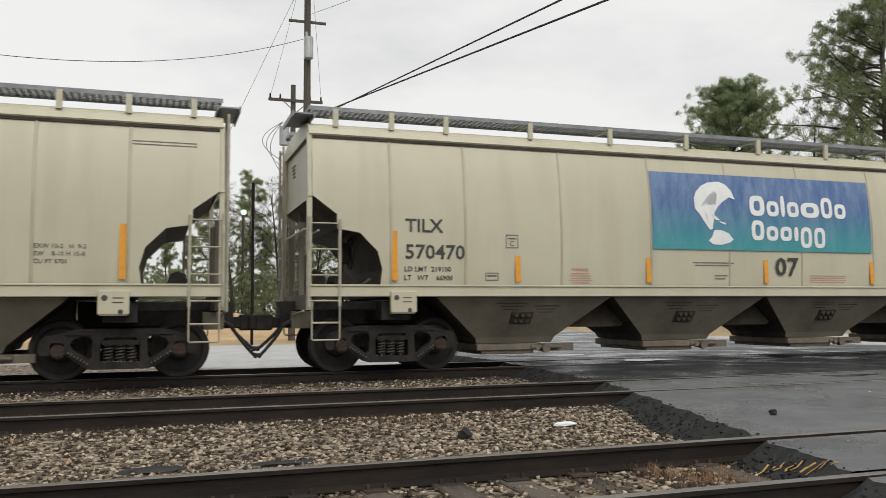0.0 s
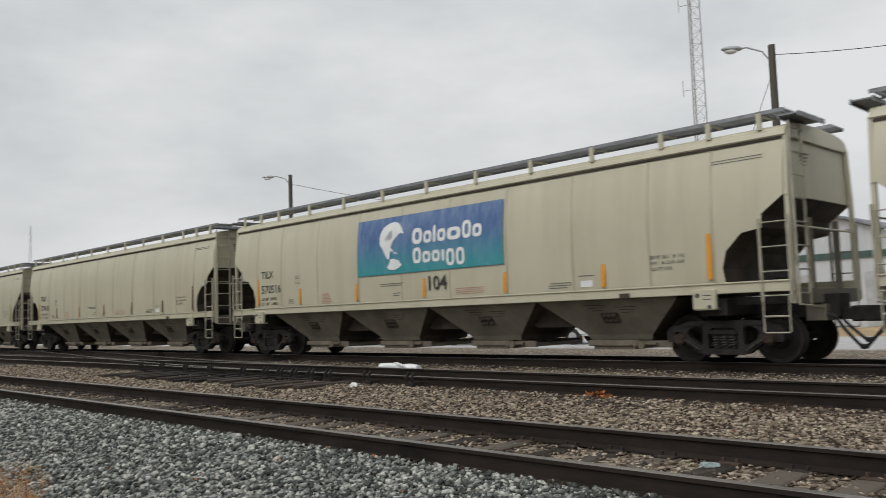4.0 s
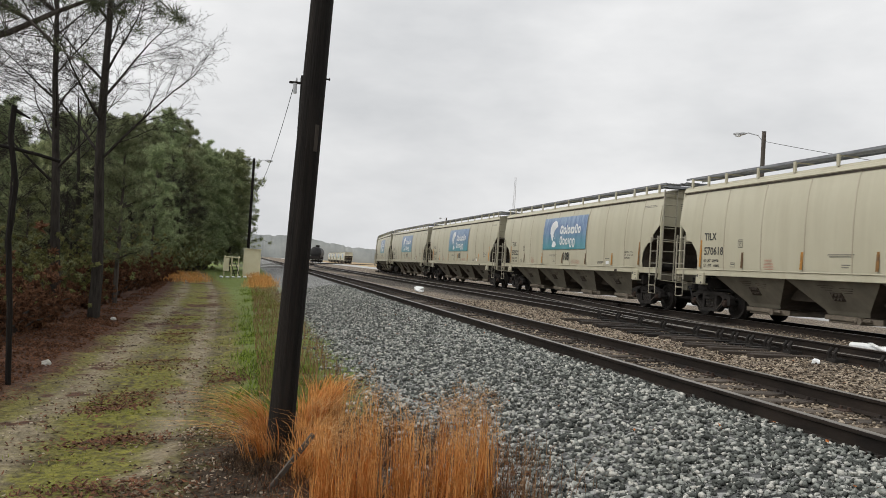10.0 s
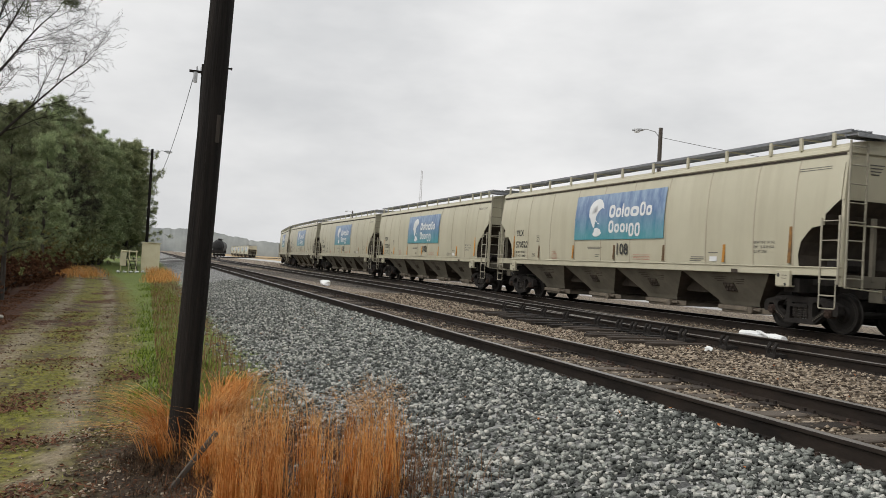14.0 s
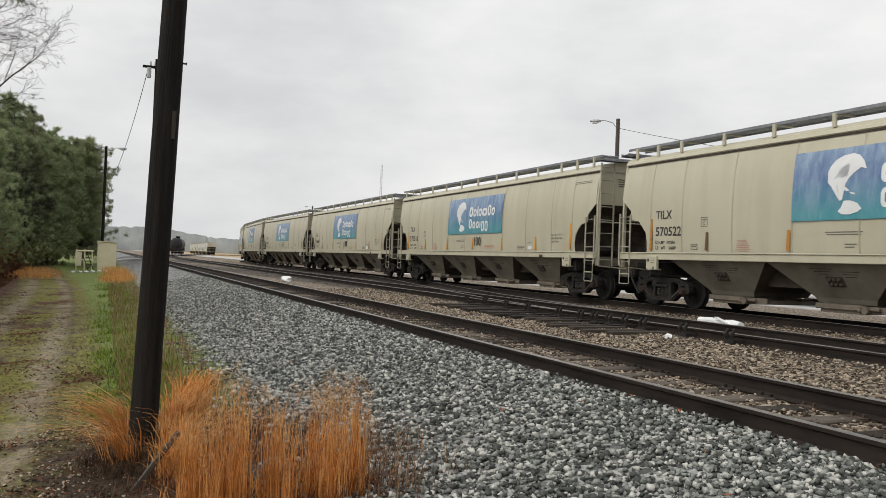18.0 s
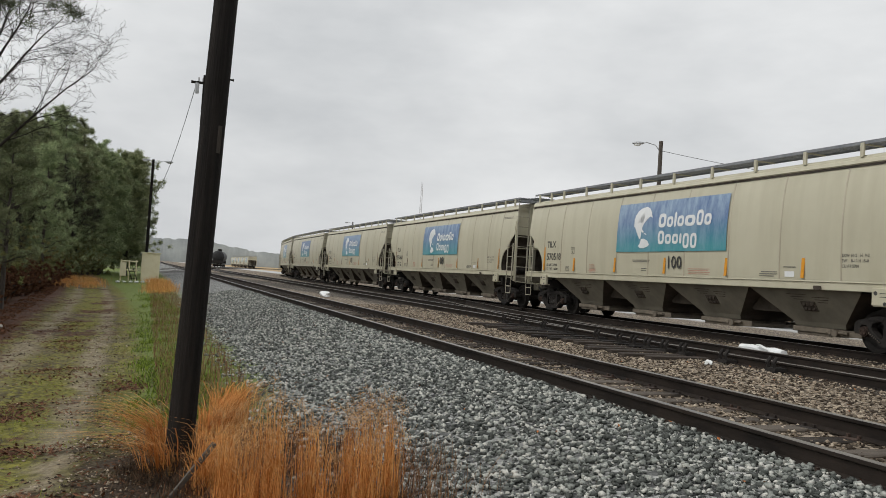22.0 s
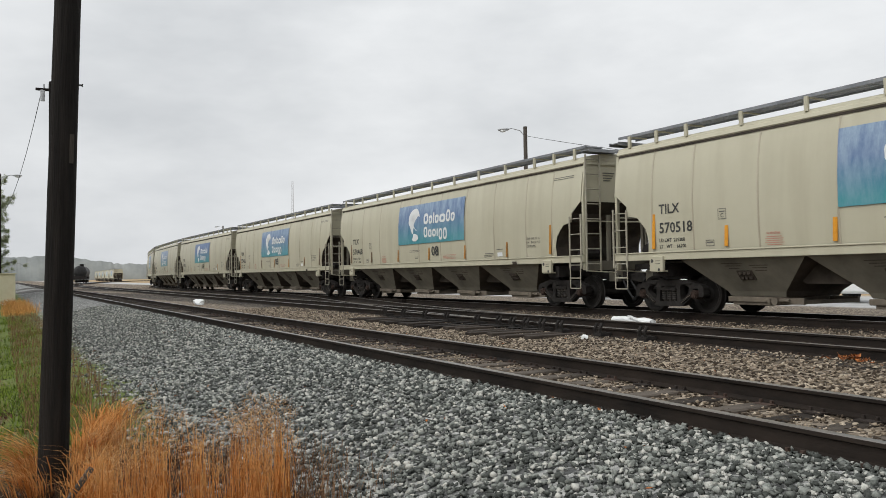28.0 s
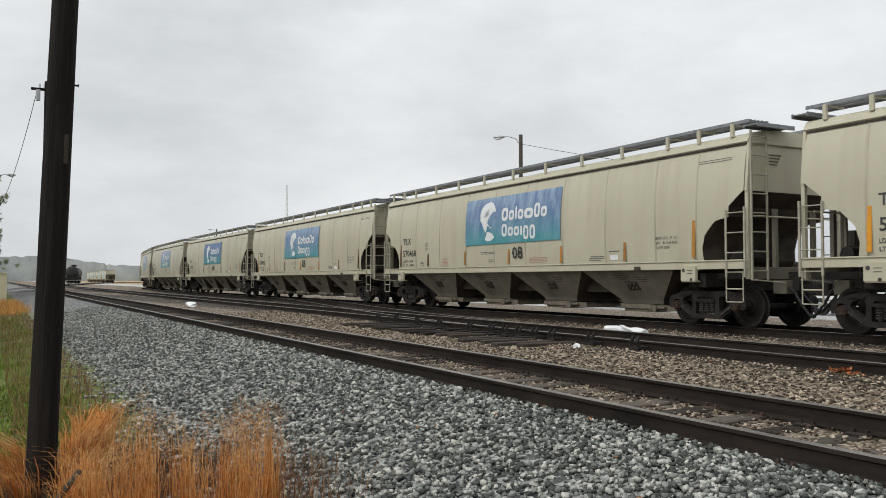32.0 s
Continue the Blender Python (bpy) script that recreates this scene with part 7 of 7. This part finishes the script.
add_box(bm, (0, 0.1, 7.2), (2.8, 0.1, 0.1))
part("shaft", bm, M_POLE, stay)

# transformer pole beyond the crossing
tp = thing("utility_pole", "wooden transformer pole with wires beyond the lot", "utility pole", m=Matrix.Translation((5.85, 35.5, -0.25)))
bm = bmesh.new()
add_rod(bm, (0, 0, 0), (0, 0, 16.5), 0.19, 14, 0.13)
part("shaft", bm, M_POLEGREY, tp)
for z, s in ((12.6, 1), (17.0, 1)):
    bm = bmesh.new()
    add_rod(bm, (0.0, -0.33, z - 0.5 if z < 14 else z - 2), (0.0, -0.33, z + 0.42 if z < 14 else z - 1.2), 0.2, 14)
    add_rod(bm, (-0.08, -0.33, z + 0.4 if z < 14 else z - 1.2), (-0.1, -0.33, z + 0.65 if z < 14 else z - 1.0), 0.05, 8)
    part("transformer", bm, M_METAL, tp, "pale grey transformer can")
bm = bmesh.new()
add_box(bm, (0, 0, 13.8), (1.6, 0.1, 0.1))
part("crossarm", bm, M_POLEGREY, tp)
tq = thing("utility_pole", "shorter wooden pole with a crossarm and a transformer", "utility pole", m=Matrix.Translation((5.6, 37.8, -0.25)))
bm = bmesh.new()
add_rod(bm, (0, 0, 0), (0, 0, 11.6), 0.16, 12, 0.11)
part("shaft", bm, M_POLEGREY, tq)
bm = bmesh.new()
add_box(bm, (0.1, -0.12, 10.85), (2.45, 0.11, 0.12))
for s in (-1, 1):
    add_rod(bm, (0.1, -0.1, 10.3), (0.1 + s * 0.55, -0.12, 10.8), 0.02, 5)
part("crossarm", bm, M_POLEGREY, tq)
for xx in (-1.05, -0.6, 0.75, 1.25):
    bm = bmesh.new()
    add_rod(bm, (xx, -0.12, 10.9), (xx, -0.12, 11.12), 0.05, 8, 0.03)
    part("insulator", bm, M_TRUCK, tq)
bm = bmesh.new()
add_rod(bm, (-0.42, -0.25, 8.75), (-0.42, -0.25, 9.6), 0.22, 14)
part("transformer", bm, M_METAL, tq, "pale grey transformer can")
bm = bmesh.new()
for k in range(3):
    pts = [(-0.5 - 0.9 * math.sin(i / 12 * math.pi) * (0.6 + 0.2 * k), -0.3, 9.8 - (2.4 - 0.3 * k) * i / 12) for i in range(13)]
    add_tube(bm, pts, 0.012, 5)
part("loop_wires", bm, M_WIRE, tq)
wire("heavy black overhead cable over the crossing", (7.0, 36.9, 9.98), (12.4, -10.0, 6.55), 0.0, 0.026)
wire("heavy black overhead cable over the crossing", (6.95, 36.6, 10.0), (14.9, -10.0, 6.46), 0.0, 0.030)
wire("sagging service wire from pole to lamp post", (-10.6, 24.5, 8.7), (5.8, 35.4, 12.8), 1.3, 0.012)
wire("thin black overhead wire", (5.8, 35.4, 13.8), (22.0, 6.0, 15.0), 0.5, 0.008)
wire("thin black guy wire", (5.7, 35.4, 15.5), (1.5, 36.0, 6.0), 0.0, 0.008)
wire("thin black guy wire", (5.7, 35.4, 16.0), (4.6, 37.7, 10.9), 0.05, 0.007)
wire("thin black guy wire", (6.0, 35.4, 16.0), (6.85, 37.7, 10.9), 0.05, 0.007)
wire("thin black service wire", (-10.6, 24.5, 8.2), (-33.0, 62.0, 5.0), 0.2, 0.010)
wire("thin service wire behind the train", (-37.7, 25.2, 8.5), (-20.0, 25.2, 4.6), 0.15, 0.012)
wire("drooping wire from the far pole to the lamp post", (-38.0, 1.4, 9.0), (-71.0, -0.2, 6.0), 1.2, 0.014)


def lattice_tower(x, y, h, w0, w1, bays, label):
    base = float(ground_z(x, y))
    t = thing("radio_tower", label, "radio tower", m=Matrix.Translation((x, y, base)))
    corners = [(math.cos(a), math.sin(a)) for a in (0.3, 0.3 + 2.094, 0.3 + 4.189)]

    def at(k, u):
        w = w0 + (w1 - w0) * u
        return (corners[k][0] * w, corners[k][1] * w, h * u)

    for k in range(3):
        bm = bmesh.new()
        add_rod(bm, at(k, 0), at(k, 1), 0.05 * (w0 + 0.4), 6)
        part("tower_leg", bm, M_METAL, t)
    bm = bmesh.new()
    for i in range(bays):
        u, v = i / bays, (i + 1) / bays
        for k in range(3):
            j = (k + 1) % 3
            add_rod(bm, at(k, u), at(j, v), 0.018 * (w0 + 0.4), 4)
            add_rod(bm, at(k, v), at(j, v), 0.016 * (w0 + 0.4), 4)
    part("lattice", bm, M_METAL, t)
    for z, s in ((h * 0.72, 1), (h * 0.55, -1), (h * 0.40, 1)):
        bm = bmesh.new()
        add_rod(bm, (0, 0, z), (-1.0 * w0 * 1.6, -0.3, z), 0.025, 6)
        add_rod(bm, (-1.6 * w0, -0.3, z - 0.5), (-1.6 * w0, -0.3, z + 0.9), 0.03, 6)
        part("antenna", bm, M_METAL, t)
    return t


lattice_tower(-33.0, 62.0, 48.0, 0.70, 0.42, 46, "tall grey lattice radio tower behind the lot")
lattice_tower(-286.0, 92.0, 35.0, 0.7, 0.3, 20, "distant thin radio mast")

# crossing signal behind the train
sig = thing("crossing_signal", "railway crossing signal with a lit red lamp", "crossing signal", m=Matrix.Translation((7.35, 20.9, -0.3)))
bm = bmesh.new()
add_rod(bm, (0, 0, 0), (0, 0, 3.6), 0.055, 10)
part("mast", bm, M_METAL, sig)
for s in (-1, 1):
    bm = bmesh.new()
    add_rod(bm, (s * 0.38, -0.02, 3.08), (s * 0.38, -0.10, 3.08), 0.25, 18)
    add_rod(bm, (s * 0.1, 0, 3.08), (s * 0.38, 0, 3.08), 0.03, 6)
    disc = part("lamp_hood", bm, M_WIRE, sig, "black round signal hood")
    bm = bmesh.new()
    add_rod(bm, (s * 0.38, -0.10, 3.08), (s * 0.38, -0.115, 3.08), 0.15, 16)
    part("lamp_lens", bm, M_REDLIGHT if s < 0 else M_REDTXT, disc, "lit red lens" if s < 0 else "unlit red lens")

# cabinet, railing and clutter at the end of the dirt road
cab = thing("relay_cabinet", "cream painted steel relay cabinet beside the track", "cabinet", m=Matrix.Translation((-66.5, 0.15, -0.62)))
bm = bmesh.new()
add_box(bm, (0, 0, 1.05), (0.8, 1.3, 2.1))
bmesh.ops.bevel(bm, geom=bm.edges[:], offset=0.03, segments=2, affect="EDGES")
part("case", bm, M_CREAM, cab)
bm = bmesh.new()
add_box(bm, (0.41, 0, 1.08), (0.02, 1.1, 1.8))
part("door", bm, M_CREAM, cab)
bm = bmesh.new()
add_box(bm, (0, 0, 2.13), (0.95, 1.42, 0.06))
part("roof", bm, M_CREAM, cab)
skid = thing("pump_frame", "cream pipe frame with hoses and a dark ladder", "equipment", m=Matrix.Translation((-66.0, -1.35, -0.66)))
bm = bmesh.new()
for yy in (-0.55, 0.0, 0.5):
    add_rod(bm, (0, yy, 0), (0, yy, 1.55), 0.05, 8)
for zz in (0.8, 1.45):
    add_rod(bm, (0, -0.6, zz), (0, 0.6, zz), 0.045, 8)
part("pipe_frame", bm, M_CREAM, skid)
bm = bmesh.new()
add_box(bm, (0.1, -0.4, 0.85), (0.3, 0.42, 1.0))
part("panel_box", bm, M_CREAM, skid)
bm = bmesh.new()
for yy in (0.1, 0.45):
    add_box(bm, (0.35, yy, 0.55), (0.05, 0.05, 1.2), Matrix.Rotation(0.35, 3, "X"))
for i in range(4):
    add_box(bm, (0.35, 0.28, 0.2 + 0.25 * i), (0.04, 0.4, 0.04))
part("ladder_frame", bm, M_TRUCK, skid)
rj2 = random.Random(8)
for i in range(6):
    bm = bmesh.new()
    bmesh.ops.create_icosphere(bm, subdivisions=2, radius=0.16)
    for v in bm.verts:
        v.co *= rj2.uniform(0.75, 1.2)
        v.co.z *= 0.6
    yy, xx = -2.0 + 0.42 * i, -64.6 + rj2.uniform(-0.6, 0.6)
    part("rubbish_bag", bm, M_WHITE).matrix_basis = Matrix.Translation((xx, yy, float(ground_z(xx, yy)) + 0.08))
for o in [o for o in scene.objects if o.name.startswith("rubbish_bag")]:
    tagged(o, "crumpled white plastic rubbish by the cabinet", "rubbish", "rubbish by the cabinet")

# ---- litter along the tracks ----


def litter(name, label, x, y, z, dims, material, seed, turn=0.0, lumps=0.25):
    r = random.Random(seed)
    bm = bmesh.new()
    bmesh.ops.create_icosphere(bm, subdivisions=2, radius=0.5)
    for v in bm.verts:
        v.co *= 1 + r.uniform(-lumps, lumps)
        v.co = Vector((v.co.x * dims[0], v.co.y * dims[1], (v.co.z + 0.42) * dims[2]))
    ob = part(name, bm, material)
    ob.matrix_basis = Matrix.Translation((x, y, z)) @ Matrix.Rotation(turn, 4, "Z")
    return tagged(ob, label, "litter", "litter on the tracks")


bm = bmesh.new()
add_tube(bm, [(-0.75, 0, 0.07), (-0.35, 0.04, 0.09), (0.05, -0.02, 0.06), (0.4, 0.03, 0.09), (0.75, 0.0, 0.07)], 0.08, 10)
add_box(bm, (0.3, -0.07, 0.12), (0.7, 0.1, 0.02), Matrix.Rotation(0.2, 3, "Y"))
roll = part("plastic_sheet", bm, M_WHITE)
roll.matrix_basis = Matrix.Translation((-14.2, 12.15, -0.14)) @ Matrix.Rotation(radians(-7), 4, "Z")
tagged(roll, "crumpled roll of white plastic sheet beside the rail", "litter", "litter on the tracks")
litter("plastic_cup", "white crumpled cup on the ballast", -12.1, 9.2, -0.19, (0.15, 0.10, 0.10), M_WHITE, 1, 0.4)
litter("plastic_bag", "white plastic bag on the ballast", -39.1, 7.95, -0.24, (0.9, 0.5, 0.3), M_WHITE, 2)
litter("paper_scrap", "crumpled pale blue paper on the stones", -7.85, 2.47, -0.52, (0.10, 0.09, 0.08), mat("blue_paper", (0.45, 0.52, 0.60), (0.60, 0.66, 0.72), 8, 0.6), 3)
litter("paper_scrap", "crumpled white paper on the stones", -7.14, 2.6, -0.52, (0.11, 0.10, 0.08), M_WHITE, 4)
litter("plastic_bottle", "crushed clear bottle between the rails", -3.27, 5.75, -0.19, (0.15, 0.06, 0.06), mat("bottle_plastic", (0.25, 0.32, 0.33), (0.38, 0.46, 0.46), 8, 0.2, 0.1), 5, 0.6)
litter("plastic_tray", "flattened white container on the ballast", 4.15, 8.5, -0.2, (0.28, 0.12, 0.05), M_WHITE, 6, 0.1)
litter("rubber_scrap", "flat black scrap of rubber on the stones", -0.05, 7.35, -0.22, (0.5, 0.3, 0.06), M_WIRE, 8)
litter("rubber_scrap", "flat black scrap of rubber on the stones", 0.95, 7.3, -0.22, (0.7, 0.16, 0.06), M_WIRE, 9)
litter("rubber_scrap", "black lump of asphalt on the stones", 2.9, 8.2, -0.22, (0.16, 0.12, 0.1), M_ASPHEDGE, 10)
litter("asphalt_lump", "black crumb of asphalt on the road", 5.85, 7.25, -0.01, (0.09, 0.07, 0.06), M_ASPHEDGE, 11)
for i, (lx, ly) in enumerate(((-11.2, -3.1), (-13.6, -3.0), (-22, -3.3), (-9.6, -2.9))):
    litter("pale_rock", "pale stone at the edge of the dirt road", lx, ly, float(ground_z(lx, ly)) - 0.02, (0.16, 0.13, 0.12), M_STONE, 20 + i)
rt2 = random.Random(12)
for i in range(14):
    x0 = -30 + rt2.random() * 24
    bm = bmesh.new()
    add_box(bm, (0, 0, 0), (0.5 + 0.5 * rt2.random(), 0.14, 0.05), Matrix.Rotation(rt2.uniform(-0.4, 0.4), 3, "Z"))
    ob = part("old_tie_piece", bm, M_TIE)
    ob.matrix_basis = Matrix.Translation((x0, 9.25 + rt2.uniform(-0.25, 0.15), -0.20))
    tagged(ob, "broken dark piece of tie on the ballast", "wood scrap", "tie scraps")

# ---- beyond the train: lot, building, mounds, parked vehicles, far trains and ridge ----
bld = thing("metal_building", "white metal building with a grey gabled roof", "building", m=Matrix.Translation((-16.5, 49.0, -0.3)))
W2, D2, HE, HR = 5.2, 8.0, 3.9, 5.9
for nm, c, s in (("wall", (0, -D2 / 2, HE / 2), (2 * W2, 0.2, HE)), ("wall", (0, D2 / 2, HE / 2), (2 * W2, 0.2, HE)), ("wall", (-W2, 0, HE / 2), (0.2, D2 - 0.2, HE)), ("wall", (W2, 0, HE / 2), (0.2, D2 - 0.2, HE))):
    bm = bmesh.new()
    add_box(bm, c, s)
    part(nm, bm, M_SIDING, bld)
for s in (-1, 1):
    bm = bmesh.new()
    ang = math.atan2(HR - HE, W2 + 0.4)
    add_box(bm, (s * (W2 + 0.4) / 2, 0, (HE + HR) / 2), (math.hypot(W2 + 0.4, HR - HE), D2 + 0.8, 0.12), Matrix.Rotation(s * ang, 3, "Y"))
    part("roof", bm, M_ROOFING, bld)
bm = bmesh.new()
add_prism(bm, [(-W2, HE), (W2, HE), (0, HR - 0.1)], -D2 / 2 - 0.08, -D2 / 2 + 0.08)
part("gable", bm, M_SIDING, bld)
bm = bmesh.new()
add_box(bm, (0, -D2 / 2 - 0.14, HE - 0.1), (2 * W2, 0.08, 0.35))
part("trim_band", bm, mat("green_trim", (0.04, 0.07, 0.065), (0.06, 0.10, 0.09), 4, 0.5, 0.0), bld, "dark green trim band")
for xx in (-2.6, 2.4):
    bm = bmesh.new()
    add_box(bm, (xx, -D2 / 2 - 0.11, 1.5), (2.4, 0.05, 2.8))
    part("roller_door", bm, M_METAL, bld)


def mound(x, y, sx, sy, h, seed, label):
    r = np.random.RandomState(seed)
    n = 26
    u, v = np.meshgrid(np.linspace(-1, 1, n), np.linspace(-1, 1, n), indexing="ij")
    rr = np.sqrt(u * u + v * v)
    z = h * np.clip(1 - rr, 0, 1) ** 0.7 * (0.85 + 0.3 * np.sin(3 * u + seed) * np.cos(4 * v)) + r.normal(size=u.shape) * 0.03
    i = np.arange(n * n).reshape(n, n)
    f = np.stack([i[:-1, :-1], i[1:, :-1], i[1:, 1:], i[:-1, 1:]], -1).reshape(-1, 4)
    ob = new("earth_mound", raw_mesh("earth_mound", np.stack([x + u * sx, y + v * sy, -0.35 + z], -1).reshape(-1, 3), f, M_SAND, True))
    return tagged(ob, label, "earth mound", "mounds behind the lot")


M_SAND = mat("tan_earth", (0.40, 0.27, 0.14), (0.55, 0.40, 0.23), 0.8, 0.95, 0.5, 8)
mound(2.0, 44, 9, 5, 1.3, 1, "low mound of tan clay beyond the lot")
mound(-9.0, 43, 6, 4, 1.0, 2, "low mound of tan clay beyond the lot")
mound(9.0, 46, 6, 4, 1.1, 3, "low mound of tan clay beyond the lot")
for xx, yy in ((7.1, 42.0), (7.6, 42.0), (3.47, 34.0)):
    bm = bmesh.new()
    add_rod(bm, (0, 0, -0.3), (0, 0, 1.6 if xx > 4 else 6.2), 0.09 if xx > 4 else 0.06, 10)
    ob = part("wooden_post", bm, M_POLEGREY if xx > 4 else M_POLE)
    ob.matrix_basis = Matrix.Translation((xx, yy, 0))
    tagged(ob, "weathered round wooden post beyond the lot", "post")


def parked_van(x, y, turn, label):
    t = thing("parked_van", label, "van", "parked vehicles", m=Matrix.Translation((x, y, float(ground_z(x, y)))) @ Matrix.Rotation(turn, 4, "Z"))
    bm = bmesh.new()
    add_prism(bm, [(-2.3, 0.35), (2.3, 0.35), (2.35, 0.85), (1.5, 1.0), (0.95, 1.75), (-2.2, 1.85), (-2.35, 1.0)], -0.9, 0.9)
    bmesh.ops.bevel(bm, geom=bm.edges[:], offset=0.08, segments=2, affect="EDGES")
    part("body", bm, M_WHITE, t, smooth=False)
    for s in (-1, 1):
        bm = bmesh.new()
        add_prism(bm, [(1.35, 1.05), (0.9, 1.62), (-1.9, 1.68), (-1.9, 1.05)], s * 0.895, s * 0.91)
        part("side_window", bm, M_GLASS, t, "dark side window")
        for xx in (-1.45, 1.45):
            bm = bmesh.new()
            add_rod(bm, (xx, s * 0.72, 0.33), (xx, s * 0.93, 0.33), 0.33, 18)
            wh = part("wheel", bm, M_WIRE, t, "black tyre")
            bm = bmesh.new()
            add_rod(bm, (xx, s * 0.93, 0.33), (xx, s * 0.945, 0.33), 0.18, 12)
            part("rim", bm, M_METAL, wh)


M_GLASS = mat("dark_glass", (0.02, 0.024, 0.028), (0.03, 0.034, 0.038), 1, 0.12, 0.0)
parked_van(-25.5, 27.5, 0.1, "white van parked on the gravel lot")
parked_van(-31.5, 27.0, 0.0, "white van parked on the gravel lot")
parked_van(-19.5, 28.5, 0.15, "white van parked on the gravel lot")

tank = thing("tank_car", "black railway tank wagon standing far down the line", "railway wagon", m=Matrix.Translation((-222.0, 10.585 + 102.0 ** 2 / 1500, 0)) @ Matrix.Rotation(math.atan(-102.0 / 750), 4, "Z"))
bm = bmesh.new()
n = 24
prev = None
for xx, rad in ((-8.0, 0.5), (-7.8, 1.1), (-7.3, 1.5), (7.3, 1.5), (7.8, 1.1), (8.0, 0.5)):
    ring = [bm.verts.new((xx, rad * math.cos(2 * math.pi * k / n), 2.7 + rad * math.sin(2 * math.pi * k / n))) for k in range(n)]
    if prev:
        for k in range(n):
            bm.faces.new((prev[k], prev[(k + 1) % n], ring[(k + 1) % n], ring[k]))
    else:
        bm.faces.new(ring)
    prev = ring
bm.faces.new(prev)
part("tank", bm, M_WIRE, tank, smooth=False)
bm = bmesh.new()
add_rod(bm, (0, 0, 4.1), (0, 0, 4.7), 0.5, 14)
add_box(bm, (0, 0, 4.5), (2.4, 1.6, 0.05))
part("dome_platform", bm, M_TRUCK, tank)
bm = bmesh.new()
add_box(bm, (0, 0, 1.0), (17.0, 2.6, 0.25))
for e in (-1, 1):
    add_box(bm, (e * 8.6, 0, 1.4), (0.1, 2.6, 0.7))
part("underframe", bm, M_TRUCK, tank)
for e in (-1, 1):
    trk = part("truck", cached("bolster", m_bolster), None, tank, m=Matrix.Translation((e * 6.2, 0, 0)))
    for side in (-1, 1):
        part("side_frame", cached("sf%d" % side, m_sideframe(side)), None, trk)
    for k in (-1, 1):
        part("wheelset", cached("wheelset", m_wheelset), None, trk, m=Matrix.Translation((k * 0.885, 0, 0.457)))
standing = CARS[-1][0]
for i, (xx, yy) in enumerate(((-318.0, 36.4), (-337.7, 37.0), (-357.4, 37.6), (-377.1, 38.2), (-396.8, 38.8))):
    c = copy_thing(standing, Matrix.Translation((xx, yy, -0.1)) @ Matrix.Rotation(radians(-1.75), 4, "Z"))
    c["label"], c["group"] = "pale hopper wagon standing on a far siding", "wagons on the far siding"

# the wooded ridge; its mist is only the pale grey of the base colour
rh = np.random.RandomState(77)
az = np.radians(np.linspace(20, 150, 2400))
ht = np.interp(np.degrees(az), (20, 60, 80, 83, 84.5, 86, 87.5, 89.7, 92, 100, 150), (11, 11, 12, 14, 17, 20, 22, 21, 19, 17, 15))
crowns = np.zeros(len(az))
for c_, w_, h_ in zip(np.radians(rh.uniform(20, 150, 900)), np.radians(rh.uniform(0.15, 0.55, 900)), rh.uniform(0.6, 2.4, 900)):
    crowns = np.maximum(crowns, h_ * np.sqrt(np.clip(1 - ((az - c_) / w_) ** 2, 0, 1)))
ht = ht + crowns + rh.normal(size=len(az)) * 0.12
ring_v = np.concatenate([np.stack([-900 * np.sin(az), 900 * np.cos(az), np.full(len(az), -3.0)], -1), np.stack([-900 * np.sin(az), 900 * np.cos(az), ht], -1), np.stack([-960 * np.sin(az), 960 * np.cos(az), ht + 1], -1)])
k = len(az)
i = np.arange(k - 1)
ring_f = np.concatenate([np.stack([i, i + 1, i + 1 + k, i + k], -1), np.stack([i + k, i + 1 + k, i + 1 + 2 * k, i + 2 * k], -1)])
tagged(new("backdrop", raw_mesh("backdrop", ring_v, ring_f, M_HILL)), "distant wooded ridge with mist painted into its pale colour", "backdrop", kind="structure")


def rolled(t):
    return float(np.interp(t, np.arange(33), ROLLED))


def car_pose(index, t):
    """Where the wagon stands: both truck centres on the far track."""
    d = rolled(t) + 2.64 + index * CAR
    ax, ay, _ = line_c(d - 7.66)
    bx, by, _ = line_c(d + 7.66)
    return Matrix.Translation(((ax + bx) / 2, (ay + by) / 2, 0)) @ Matrix.Rotation(math.atan2(by - ay, bx - ax), 4, "Z")


def motions():
    for car, index in CARS:
        walk(car, [(t, car_pose(index, t)) for t in range(33)])
    for wheelset, x in WHEELSETS:
        walk(wheelset, [(k * 0.2, Matrix.Translation((x, 0, 0.457)) @ Matrix.Rotation(rolled(k * 0.2) / 0.457, 4, "Y")) for k in range(161)])


motions()
